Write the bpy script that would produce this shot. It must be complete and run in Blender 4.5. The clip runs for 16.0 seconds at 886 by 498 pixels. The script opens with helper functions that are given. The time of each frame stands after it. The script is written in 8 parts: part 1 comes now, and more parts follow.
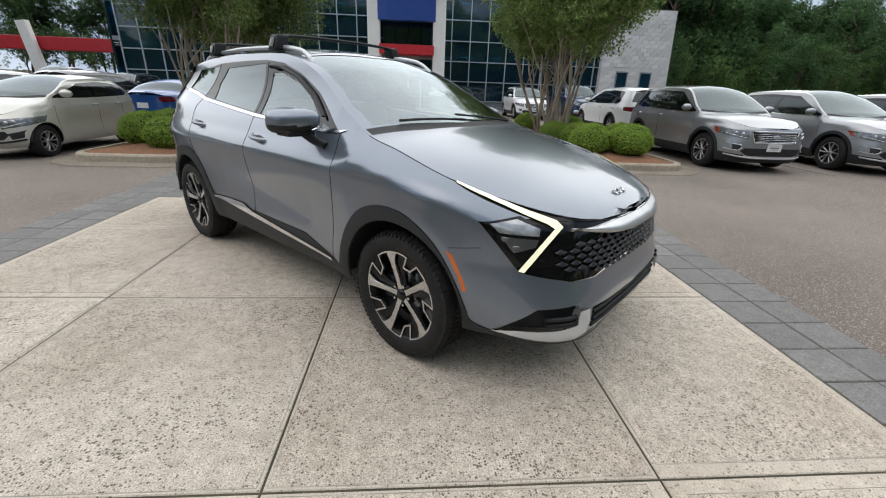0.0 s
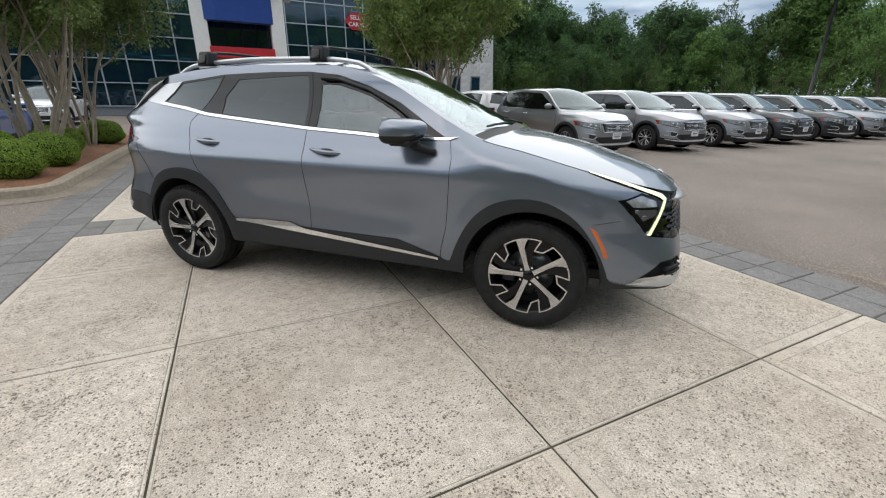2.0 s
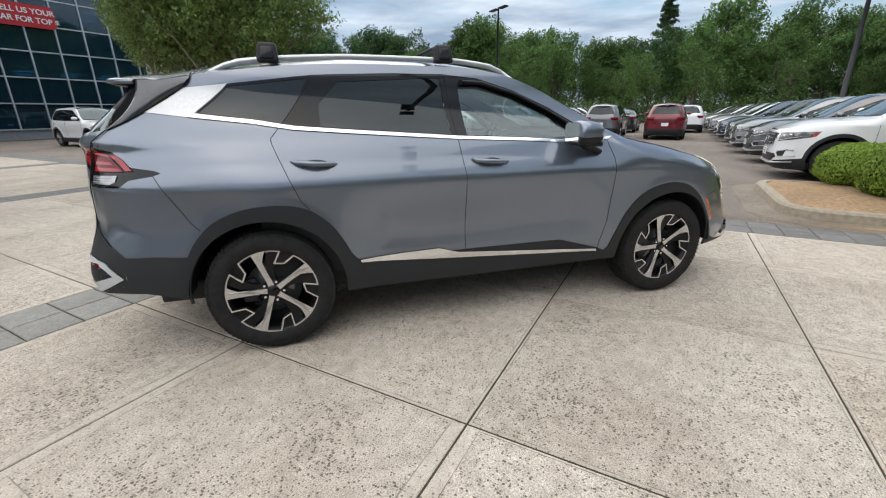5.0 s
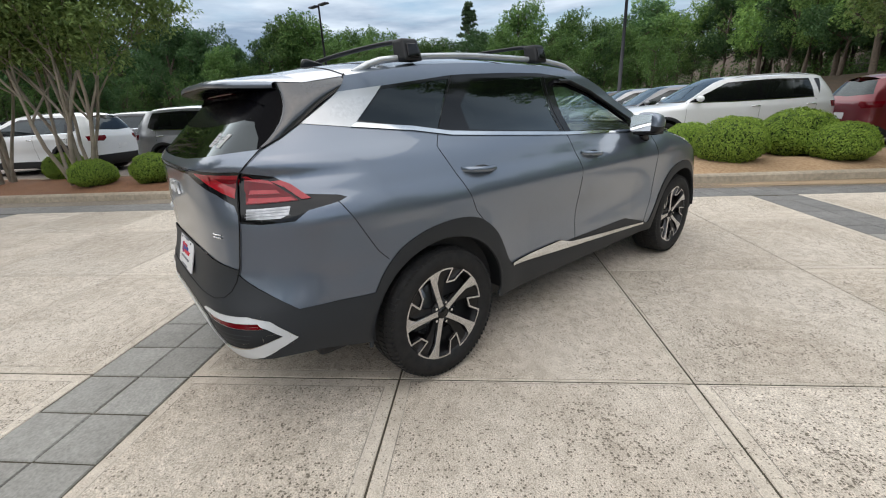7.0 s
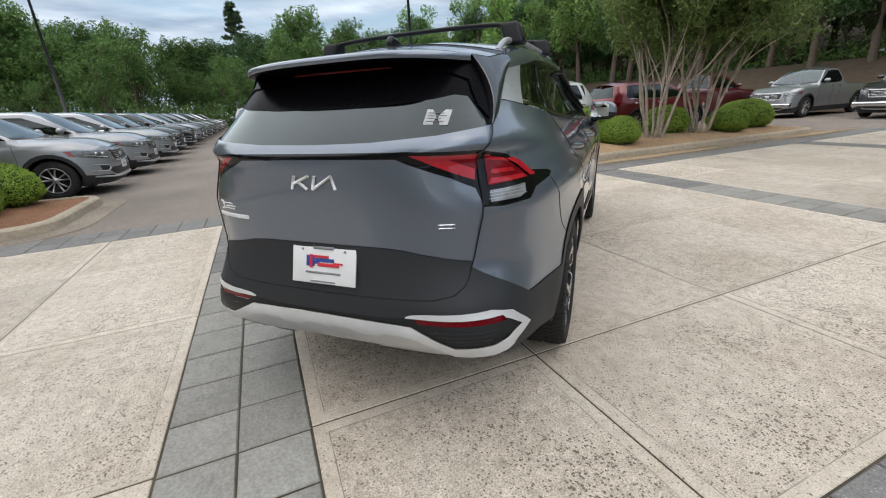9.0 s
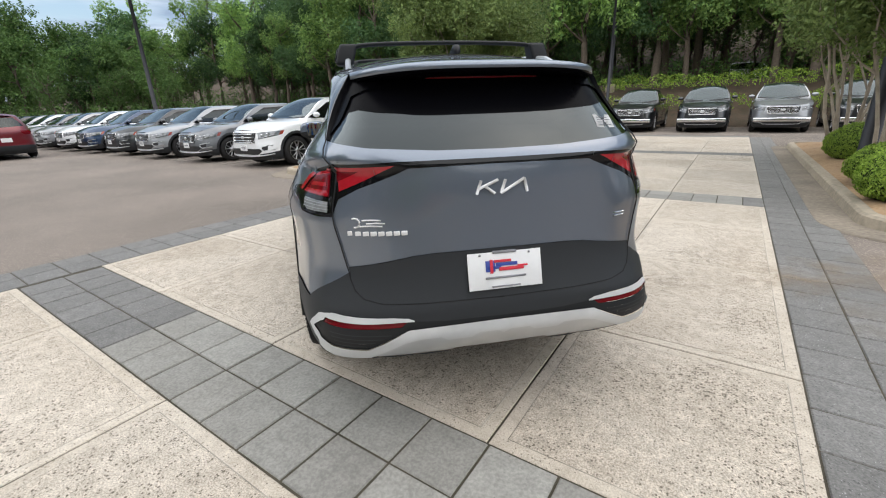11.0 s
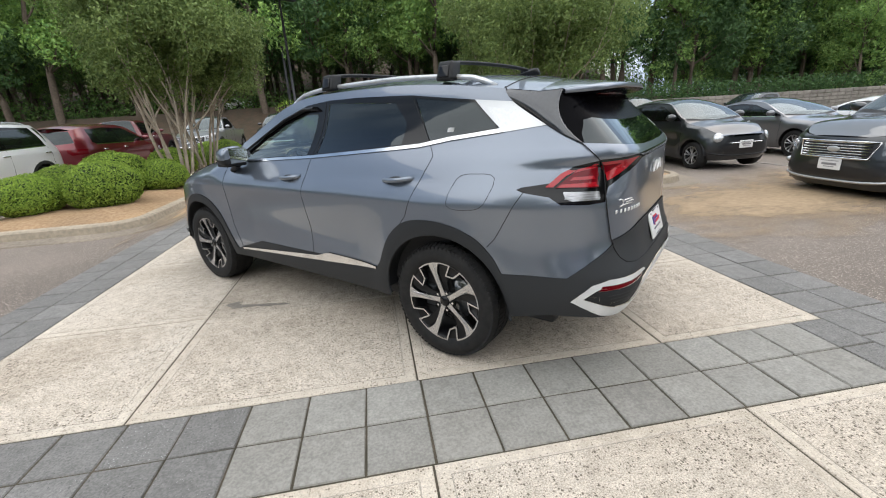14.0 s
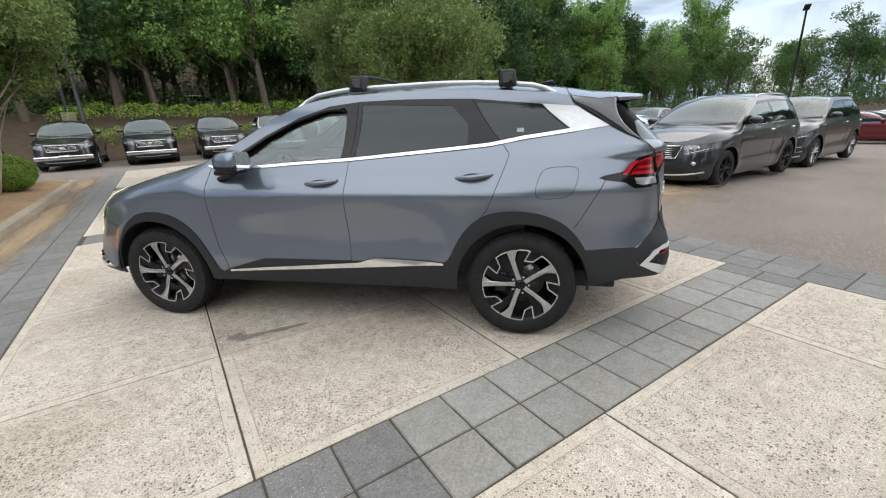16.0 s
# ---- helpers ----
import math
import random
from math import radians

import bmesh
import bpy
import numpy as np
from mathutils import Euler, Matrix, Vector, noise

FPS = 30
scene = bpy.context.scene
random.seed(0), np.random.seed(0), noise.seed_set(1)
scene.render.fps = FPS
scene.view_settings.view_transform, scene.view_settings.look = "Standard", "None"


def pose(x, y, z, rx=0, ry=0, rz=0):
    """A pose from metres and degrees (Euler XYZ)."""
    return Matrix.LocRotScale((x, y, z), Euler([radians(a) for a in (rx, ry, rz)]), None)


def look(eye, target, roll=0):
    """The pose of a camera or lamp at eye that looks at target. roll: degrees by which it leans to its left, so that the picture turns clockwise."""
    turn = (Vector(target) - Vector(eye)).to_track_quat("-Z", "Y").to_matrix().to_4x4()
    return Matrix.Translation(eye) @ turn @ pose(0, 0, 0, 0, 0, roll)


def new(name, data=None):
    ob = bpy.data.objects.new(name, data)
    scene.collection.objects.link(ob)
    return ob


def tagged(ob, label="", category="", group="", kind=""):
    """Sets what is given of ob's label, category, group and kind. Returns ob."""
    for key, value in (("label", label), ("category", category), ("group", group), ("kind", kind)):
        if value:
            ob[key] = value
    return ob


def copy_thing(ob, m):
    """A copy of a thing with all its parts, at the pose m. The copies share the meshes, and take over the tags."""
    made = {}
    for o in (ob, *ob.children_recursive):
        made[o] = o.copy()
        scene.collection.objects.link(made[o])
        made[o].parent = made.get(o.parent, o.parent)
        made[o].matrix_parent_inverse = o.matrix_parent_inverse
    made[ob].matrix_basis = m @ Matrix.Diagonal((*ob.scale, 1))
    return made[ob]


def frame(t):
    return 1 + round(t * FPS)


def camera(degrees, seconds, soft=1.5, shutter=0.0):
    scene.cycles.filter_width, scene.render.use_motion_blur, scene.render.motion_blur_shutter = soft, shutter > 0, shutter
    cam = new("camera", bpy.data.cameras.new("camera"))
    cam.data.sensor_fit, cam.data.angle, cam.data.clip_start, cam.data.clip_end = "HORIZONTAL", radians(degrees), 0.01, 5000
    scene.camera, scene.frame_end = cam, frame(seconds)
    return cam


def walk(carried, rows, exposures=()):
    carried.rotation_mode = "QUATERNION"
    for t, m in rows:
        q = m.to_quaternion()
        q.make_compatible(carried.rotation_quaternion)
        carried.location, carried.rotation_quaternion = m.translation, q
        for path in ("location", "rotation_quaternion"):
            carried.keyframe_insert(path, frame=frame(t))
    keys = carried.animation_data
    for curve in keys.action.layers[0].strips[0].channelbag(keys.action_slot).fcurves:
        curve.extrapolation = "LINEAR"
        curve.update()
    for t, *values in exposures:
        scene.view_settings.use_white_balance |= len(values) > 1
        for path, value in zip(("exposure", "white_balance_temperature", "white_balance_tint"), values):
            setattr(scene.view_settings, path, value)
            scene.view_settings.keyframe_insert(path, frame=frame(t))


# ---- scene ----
cam = camera(93.7, 16.0, soft=1.1)

PATH = [
    (0, (2.85, -2.264, 1.412), (1.638, -0.844, 0.694), 2.1),
    (0.5, (2.652, -2.609, 1.435), (1.579, -1.081, 0.717), 2.1),
    (1, (2.313, -2.849, 1.408), (1.387, -1.225, 0.698), 1.9),
    (1.5, (2.0, -3.117, 1.406), (1.225, -1.41, 0.708), 1.3),
    (2, (1.646, -3.318, 1.408), (1.037, -1.541, 0.722), 0.8),
    (2.5, (1.187, -3.397, 1.406), (0.772, -1.561, 0.73), 0.4),
    (3, (0.754, -3.513, 1.377), (0.535, -1.64, 0.712), 0.0),
    (3.5, (0.31, -3.5, 1.338), (0.287, -1.609, 0.687), -0.1),
    (4, (-0.13, -3.435, 1.357), (0.036, -1.544, 0.725), -0.2),
    (4.2, (-0.325, -3.422, 1.337), (-0.079, -1.54, 0.708), -0.2),
    (6.3, (-2.083, -2.734, 1.366), (-1.111, -1.105, 0.734), -1.8),
    (6.5, (-2.222, -2.624, 1.391), (-1.186, -1.036, 0.755), -2.1),
    (7, (-2.614, -2.411, 1.392), (-1.416, -0.945, 0.744), -2.7),
    (7.5, (-2.924, -2.109, 1.367), (-1.573, -0.789, 0.708), -3.0),
    (8, (-3.201, -1.768, 1.398), (-1.705, -0.625, 0.725), -3.2),
    (8.5, (-3.494, -1.469, 1.408), (-1.87, -0.52, 0.728), -3.1),
    (9, (-3.628, -1.073, 1.347), (-1.885, -0.348, 0.686), -3.3),
    (9.2, (-3.683, -0.915, 1.37), (-1.902, -0.283, 0.714), -3.3),
    (11.3, (-3.843, 0.749, 1.377), (-2.019, 0.242, 0.734), -1.6),
    (11.5, (-3.781, 0.895, 1.358), (-1.988, 0.281, 0.717), -1.4),
    (12, (-3.593, 1.262, 1.389), (-1.907, 0.394, 0.754), -1.4),
    (12.5, (-3.461, 1.672, 1.392), (-1.9, 0.594, 0.758), -2.1),
    (13, (-3.208, 2.026, 1.389), (-1.786, 0.772, 0.754), -2.8),
    (13.5, (-2.965, 2.361, 1.414), (-1.684, 0.959, 0.786), -3.4),
    (14, (-2.738, 2.705, 1.444), (-1.611, 1.176, 0.818), -3.5),
    (14.5, (-2.411, 2.929, 1.412), (-1.453, 1.284, 0.798), -3.4),
    (15, (-2.131, 3.16, 1.436), (-1.351, 1.422, 0.827), -3.3),
    (15.5, (-1.815, 3.382, 1.478), (-1.22, 1.573, 0.868), -3.0),
    (16, (-1.42, 3.473, 1.452), (-1.021, 1.611, 0.841), -2.5),
]
walk(cam, [(t, look(eye, target, roll)) for t, eye, target, roll in PATH], exposures=[(0.0, 0.29), (4.0, 0.36), (9.0, 0.38), (11.5, 0.63), (13.5, 0.67), (16.0, 0.52)])

# ==== world and materials ====
SQ = math.sqrt(0.5)


def lot(u, v, z=0.0):
    """From the lot's own axes (along and across the drive) to the world."""
    return Vector(((u - v) * SQ, (u + v) * SQ, z))


def lot_pose(u, v, z=0.0, turn=0.0, lean=0.0):
    """A pose on the lot; turn in degrees from the u axis."""
    p = lot(u, v, z)
    return pose(p.x, p.y, p.z, 0, lean, 45 + turn)


LOT = pose(0, 0, 0, 0, 0, 45)

world = bpy.data.worlds.new("sky")
scene.world = world
world.use_nodes = True
wn, wl = world.node_tree.nodes, world.node_tree.links
wn.clear()
sky = wn.new("ShaderNodeTexSky")
sky.sky_type, sky.sun_disc = "NISHITA", False
sky.sun_elevation, sky.sun_rotation = radians(62), radians(200)
sky.air_density, sky.dust_density = 1.2, 2.0
geo = wn.new("ShaderNodeTexCoord")
sep = wn.new("ShaderNodeSeparateXYZ")
wl.new(geo.outputs["Generated"], sep.inputs[0])
# cloud deck: the direction is laid on a plane above
up = wn.new("ShaderNodeMath"); up.operation = "MAXIMUM"; up.inputs[1].default_value = 0.15
wl.new(sep.outputs["Z"], up.inputs[0])
div = wn.new("ShaderNodeVectorMath"); div.operation = "DIVIDE"
com = wn.new("ShaderNodeCombineXYZ")
for k in range(3):
    wl.new(up.outputs[0], com.inputs[k])
wl.new(geo.outputs["Generated"], div.inputs[0])
wl.new(com.outputs[0], div.inputs[1])
cloud = wn.new("ShaderNodeTexNoise")
cloud.inputs["Scale"].default_value, cloud.inputs["Detail"].default_value, cloud.inputs["Roughness"].default_value = 0.55, 7, 0.55
wl.new(div.outputs[0], cloud.inputs["Vector"])
cover = wn.new("ShaderNodeValToRGB")
cover.color_ramp.elements[0].position, cover.color_ramp.elements[1].position = 0.34, 0.52
wl.new(cloud.outputs["Fac"], cover.inputs[0])
shade = wn.new("ShaderNodeTexNoise")
shade.inputs["Scale"].default_value, shade.inputs["Detail"].default_value = 0.9, 6
wl.new(div.outputs[0], shade.inputs["Vector"])
grey = wn.new("ShaderNodeValToRGB")
grey.color_ramp.elements[0].position, grey.color_ramp.elements[1].position = 0.35, 0.68
grey.color_ramp.elements[0].color, grey.color_ramp.elements[1].color = (2.05, 2.7, 3.65, 1), (5.35, 6.05, 6.85, 1)
wl.new(shade.outputs["Fac"], grey.inputs[0])
mixsky = wn.new("ShaderNodeMixRGB")
wl.new(cover.outputs[0], mixsky.inputs[0])
wl.new(sky.outputs[0], mixsky.inputs[1])
wl.new(grey.outputs[0], mixsky.inputs[2])
back = wn.new("ShaderNodeBackground")
back.inputs["Strength"].default_value = 0.124
wl.new(mixsky.outputs[0], back.inputs["Color"])
wout = wn.new("ShaderNodeOutputWorld")
wl.new(back.outputs[0], wout.inputs["Surface"])

sun = new("sun", bpy.data.lights.new("sun", "SUN"))
sun.data.energy, sun.data.angle, sun.data.color = 2.75, radians(135), (1.0, 0.95, 0.87)
sun.matrix_world = look((0, 0, 30), lot(4, -15.5, 0))


def material(name, colour, rough=0.6, metal=0.0, colour2=None, scale=8.0, detail=6.0, bump=0.0, bump_scale=None, coat=0.0,
             big=0.0, big_scale=0.7, spec=0.5, speck=None, speck_scale=120.0, speck_cut=0.62, rand=0.0):
    """A node material: two tones by fine noise, large blotches, specks, bump and clear coat, in metres."""
    m = bpy.data.materials.new(name)
    m.use_nodes = True
    n, l = m.node_tree.nodes, m.node_tree.links
    b = n["Principled BSDF"]
    b.inputs["Roughness"].default_value, b.inputs["Metallic"].default_value = rough, metal
    b.inputs["Specular IOR Level"].default_value = spec
    b.inputs["Coat Weight"].default_value, b.inputs["Coat Roughness"].default_value = coat, 0.03
    tc = n.new("ShaderNodeTexCoord")
    c2 = colour2 or tuple(c * 0.82 for c in colour)

    def noise_of(s, d, seed=0.0):
        t = n.new("ShaderNodeTexNoise")
        t.inputs["Scale"].default_value, t.inputs["Detail"].default_value = s, d
        l.new(tc.outputs["Object"], t.inputs["Vector"])
        return t

    def blend(fac, a, c, mode="MIX"):
        x = n.new("ShaderNodeMixRGB")
        x.blend_type = mode
        for src, dst in ((fac, x.inputs[0]), (a, x.inputs[1]), (c, x.inputs[2])):
            if hasattr(src, "is_linked"):
                l.new(src, dst)
            elif isinstance(src, (int, float)):
                dst.default_value = src
            else:
                dst.default_value = (*src, 1)
        return x.outputs[0]

    def ramp(src, lo, hi):
        r = n.new("ShaderNodeMapRange")
        r.inputs["From Min"].default_value, r.inputs["From Max"].default_value = lo, hi
        l.new(src, r.inputs["Value"])
        return r.outputs[0]

    fine = noise_of(scale, detail)
    col = blend(ramp(fine.outputs["Fac"], 0.3, 0.7), colour, c2)
    if big:
        blot = noise_of(big_scale, 5)
        dark = blend(ramp(blot.outputs["Fac"], 0.35, 0.68), (1, 1, 1), (1 - big,) * 3)
        col = blend(1.0, col, dark, "MULTIPLY")
    if speck:
        sp = noise_of(speck_scale, 1)
        col = blend(ramp(sp.outputs["Fac"], speck_cut, speck_cut + 0.04), col, speck)
    if rand:
        oi = n.new("ShaderNodeObjectInfo")
        r = n.new("ShaderNodeMapRange")
        r.inputs["To Min"].default_value, r.inputs["To Max"].default_value = 1 - rand, 1 + rand
        l.new(oi.outputs["Random"], r.inputs["Value"])
        hs = n.new("ShaderNodeHueSaturation")
        l.new(r.outputs[0], hs.inputs["Value"])
        l.new(col, hs.inputs["Color"])
        col = hs.outputs[0]
    l.new(col, b.inputs["Base Color"])
    if bump:
        bn = noise_of(bump_scale or scale, 4)
        bp = n.new("ShaderNodeBump")
        bp.inputs["Strength"].default_value, bp.inputs["Distance"].default_value = min(1.0, bump * 50), max(bump, 0.002)
        l.new(bn.outputs["Fac"], bp.inputs["Height"])
        l.new(bp.outputs[0], b.inputs["Normal"])
    return m


def glass_material(name, tint, clear, rough=0.02, f0=0.05, body=0.03, power=4.2):
    """A thin pane: gloss over a tinted see-through sheet. clear: how much light passes."""
    m = bpy.data.materials.new(name)
    m.use_nodes = True
    n, l = m.node_tree.nodes, m.node_tree.links
    n.clear()
    out = n.new("ShaderNodeOutputMaterial")
    tr = n.new("ShaderNodeBsdfTransparent"); tr.inputs[0].default_value = (*tint, 1)
    dk = n.new("ShaderNodeBsdfDiffuse"); dk.inputs[0].default_value = (tint[0] * body, tint[1] * body, tint[2] * body, 1)
    gl = n.new("ShaderNodeBsdfGlossy"); gl.inputs["Roughness"].default_value = rough; gl.inputs["Color"].default_value = (0.88, 0.97, 1.0, 1)
    a = n.new("ShaderNodeMixShader"); a.inputs[0].default_value = clear
    lw = n.new("ShaderNodeLayerWeight"); lw.inputs[0].default_value = 0.5
    pw = n.new("ShaderNodeMath"); pw.operation = "POWER"; pw.inputs[1].default_value = power
    l.new(lw.outputs["Facing"], pw.inputs[0])
    fr = n.new("ShaderNodeMath"); fr.operation = "MULTIPLY_ADD"; fr.inputs[1].default_value, fr.inputs[2].default_value = 1 - f0, f0
    l.new(pw.outputs[0], fr.inputs[0])
    mx = n.new("ShaderNodeMixShader")
    l.new(dk.outputs[0], a.inputs[1]); l.new(tr.outputs[0], a.inputs[2])
    l.new(fr.outputs[0], mx.inputs[0]); l.new(a.outputs[0], mx.inputs[1]); l.new(gl.outputs[0], mx.inputs[2])
    l.new(mx.outputs[0], out.inputs["Surface"])
    return m


def glow_material(name, colour, strength):
    m = bpy.data.materials.new(name)
    m.use_nodes = True
    b = m.node_tree.nodes["Principled BSDF"]
    b.inputs["Base Color"].default_value = (*colour, 1)
    b.inputs["Emission Color"].default_value = (*colour, 1)
    b.inputs["Emission Strength"].default_value = strength
    return m


def leaf_material(name, colour, colour2, rand=0.25):
    """Leaves: light passes through a little; each leaf clump differs."""
    m = bpy.data.materials.new(name)
    m.use_nodes = True
    n, l = m.node_tree.nodes, m.node_tree.links
    b = n["Principled BSDF"]
    b.inputs["Roughness"].default_value = 0.62
    b.inputs["Specular IOR Level"].default_value = 0.3
    g = n.new("ShaderNodeNewGeometry")
    oi = n.new("ShaderNodeObjectInfo")
    x = n.new("ShaderNodeMixRGB")
    x.inputs[1].default_value, x.inputs[2].default_value = (*colour, 1), (*colour2, 1)
    l.new(g.outputs["Random Per Island"], x.inputs[0])
    hs = n.new("ShaderNodeHueSaturation")
    r = n.new("ShaderNodeMapRange")
    r.inputs["To Min"].default_value, r.inputs["To Max"].default_value = 1 - rand, 1 + rand
    l.new(oi.outputs["Random"], r.inputs["Value"])
    l.new(r.outputs[0], hs.inputs["Value"])
    l.new(x.outputs[0], hs.inputs["Color"])
    l.new(hs.outputs[0], b.inputs["Base Color"])
    t = n.new("ShaderNodeBsdfTranslucent")
    l.new(hs.outputs[0], t.inputs[0])
    mx = n.new("ShaderNodeMixShader"); mx.inputs[0].default_value = 0.3
    l.new(b.outputs[0], mx.inputs[1]); l.new(t.outputs[0], mx.inputs[2])
    l.new(mx.outputs[0], n["Material Output"].inputs["Surface"])
    return m


def speckled(name, light, dark, warm, pit, pit_scale, amount, rough, grain=150.0, glint=None, large=0.8, bump=0.006):
    """Weathered cast stone: mottled body, sandy grain, pits in drifts; every piece has its own pattern."""
    m = bpy.data.materials.new(name)
    m.use_nodes = True
    n, l = m.node_tree.nodes, m.node_tree.links
    b = n["Principled BSDF"]
    b.inputs["Roughness"].default_value = rough
    b.inputs["Specular IOR Level"].default_value = 0.35
    tc, oi = n.new("ShaderNodeTexCoord"), n.new("ShaderNodeObjectInfo")
    shift = n.new("ShaderNodeVectorMath")
    shift.operation = "MULTIPLY_ADD"
    shift.inputs[1].default_value = (83.0, 47.0, 31.0)
    l.new(oi.outputs["Random"], shift.inputs[0])
    l.new(tc.outputs["Object"], shift.inputs[2])

    def noise_of(scale, detail, rough_=0.55):
        t = n.new("ShaderNodeTexNoise")
        t.inputs["Scale"].default_value, t.inputs["Detail"].default_value, t.inputs["Roughness"].default_value = scale, detail, rough_
        l.new(shift.outputs[0], t.inputs["Vector"])
        return t

    def span(src, lo, hi, a=0.0, c=1.0):
        r = n.new("ShaderNodeMapRange")
        for k, v in zip(("From Min", "From Max", "To Min", "To Max"), (lo, hi, a, c)):
            r.inputs[k].default_value = v
        l.new(src, r.inputs["Value"])
        return r.outputs[0]

    def mix(fac, a, c, mode="MIX"):
        x = n.new("ShaderNodeMixRGB")
        x.blend_type = mode
        for src, dst in ((fac, x.inputs[0]), (a, x.inputs[1]), (c, x.inputs[2])):
            if hasattr(src, "is_linked"):
                l.new(src, dst)
            else:
                dst.default_value = src if isinstance(src, float) else (*src, 1)
        return x.outputs[0]

    def maths(op, a, c, d=None):
        x = n.new("ShaderNodeMath")
        x.operation = op
        for k, v in enumerate((a, c, d)):
            if v is None:
                continue
            if hasattr(v, "is_linked"):
                l.new(v, x.inputs[k])
            else:
                x.inputs[k].default_value = v
        return x.outputs[0]

    def pits(scale, amount_, patch):
        wob, vo, hue = n.new("ShaderNodeMixRGB"), n.new("ShaderNodeTexVoronoi"), n.new("ShaderNodeSeparateColor")
        wob.inputs[0].default_value = 0.010
        l.new(shift.outputs[0], wob.inputs[1])
        l.new(fine.outputs["Color"], wob.inputs[2])
        vo.inputs["Scale"].default_value = scale
        l.new(wob.outputs[0], vo.inputs["Vector"])
        l.new(vo.outputs["Color"], hue.inputs[0])
        size = maths("MULTIPLY_ADD", hue.outputs[0], 0.9, maths("MULTIPLY_ADD", patch, 0.7, amount_ - 1.05))
        return span(maths("SUBTRACT", size, vo.outputs["Distance"]), 0.0, 0.12)

    fine, middle, wide, patch = noise_of(grain, 3, 0.6), noise_of(14.0, 6), noise_of(0.85, 6), noise_of(2.1, 5)
    col = mix(span(middle.outputs["Fac"], 0.32, 0.68), light, dark)
    col = mix(span(wide.outputs["Fac"], 0.36, 0.66), col, mix(1.0, col, warm, "MULTIPLY"))
    col = mix(1.0, col, mix(span(fine.outputs["Fac"], 0.36, 0.64), (large,) * 3, (1.2, 1.2, 1.19)), "MULTIPLY")
    p1 = pits(pit_scale, amount, patch.outputs["Fac"])
    p2 = pits(pit_scale * 2.1, amount - 0.05, span(patch.outputs["Fac"], 0.0, 1.0, 0.85, 0.15))
    col = mix(p1, col, pit)
    col = mix(maths("MULTIPLY", p2, 0.6), col, pit)
    if glint:
        col = mix(pits(pit_scale * 1.3, amount - 0.12, wide.outputs["Fac"]), col, glint)
    hs, val = n.new("ShaderNodeHueSaturation"), span(oi.outputs["Random"], 0.0, 1.0, 0.91, 1.09)
    l.new(val, hs.inputs["Value"])
    l.new(col, hs.inputs["Color"])
    l.new(hs.outputs[0], b.inputs["Base Color"])
    height = maths("SUBTRACT", maths("MULTIPLY", fine.outputs["Fac"], 0.6), p1)
    bp = n.new("ShaderNodeBump")
    bp.inputs["Strength"].default_value, bp.inputs["Distance"].default_value = 0.6, bump
    l.new(height, bp.inputs["Height"])
    l.new(bp.outputs[0], b.inputs["Normal"])
    return m


CONCRETE = speckled("concrete", (0.660, 0.592, 0.510), (0.500, 0.442, 0.372), (0.80, 0.775, 0.745), (0.150, 0.126, 0.098), 88.0, 0.37, 0.85, large=0.60)
MARGIN = speckled("tooled_concrete", (0.58, 0.522, 0.447), (0.465, 0.41, 0.345), (0.84, 0.825, 0.80), (0.20, 0.17, 0.135), 90.0, 0.30, 0.8, large=0.84, bump=0.002)
GROOVE = material("margin_groove", (0.52, 0.475, 0.41), 0.9, colour2=(0.17, 0.148, 0.12), scale=5, big=0.3, big_scale=2.0)
STAIN = material("damp_concrete", (0.14, 0.125, 0.105), 0.7, colour2=(0.25, 0.225, 0.19), scale=38, bump=0.003, bump_scale=60, speck=(0.10, 0.09, 0.08), speck_scale=95, speck_cut=0.58)
ASPHALT = material("asphalt", (0.235, 0.195, 0.165), 0.9, colour2=(0.155, 0.13, 0.112), scale=60, big=0.36, big_scale=0.4, bump=0.004,
                   bump_scale=90, speck=(0.36, 0.31, 0.26), speck_scale=95, speck_cut=0.60)
BAYLINE = material("worn_line_paint", (0.42, 0.40, 0.37), 0.8, colour2=(0.20, 0.17, 0.145), scale=9, big=0.3, speck=(0.17, 0.145, 0.12), speck_scale=40, speck_cut=0.5)
PAVER = speckled("dark_paver_stone", (0.205, 0.200, 0.193), (0.162, 0.158, 0.152), (0.86, 0.86, 0.86), (0.09, 0.09, 0.088), 95.0, 0.20, 0.75, grain=90.0, glint=(0.45, 0.45, 0.45), large=0.78, bump=0.003)
PALEPAVER = speckled("grey_green_paver_stone", (0.285, 0.277, 0.256), (0.235, 0.229, 0.212), (0.84, 0.83, 0.82), (0.15, 0.146, 0.136), 60.0, -0.02, 0.72, grain=70.0, large=0.88, bump=0.0015)
JOINT = material("joint_sand", (0.085, 0.070, 0.050), 0.95, colour2=(0.036, 0.034, 0.022), scale=5)
KERB = material("kerb_concrete", (0.44, 0.37, 0.28), 0.9, colour2=(0.30, 0.26, 0.20), scale=18, big=0.25, bump=0.003)
GUTTER = material("gutter_concrete", (0.30, 0.255, 0.20), 0.9, colour2=(0.20, 0.165, 0.13), scale=22, big=0.35, big_scale=1.1, bump=0.003)
MULCH = material("pine_straw", (0.30, 0.145, 0.075), 0.95, colour2=(0.15, 0.07, 0.035), scale=45, bump=0.015, bump_scale=40, big=0.25, big_scale=2)
SAND = material("sandy_soil", (0.42, 0.29, 0.17), 0.95, colour2=(0.28, 0.17, 0.09), scale=20, bump=0.006, big=0.25, big_scale=1.2)
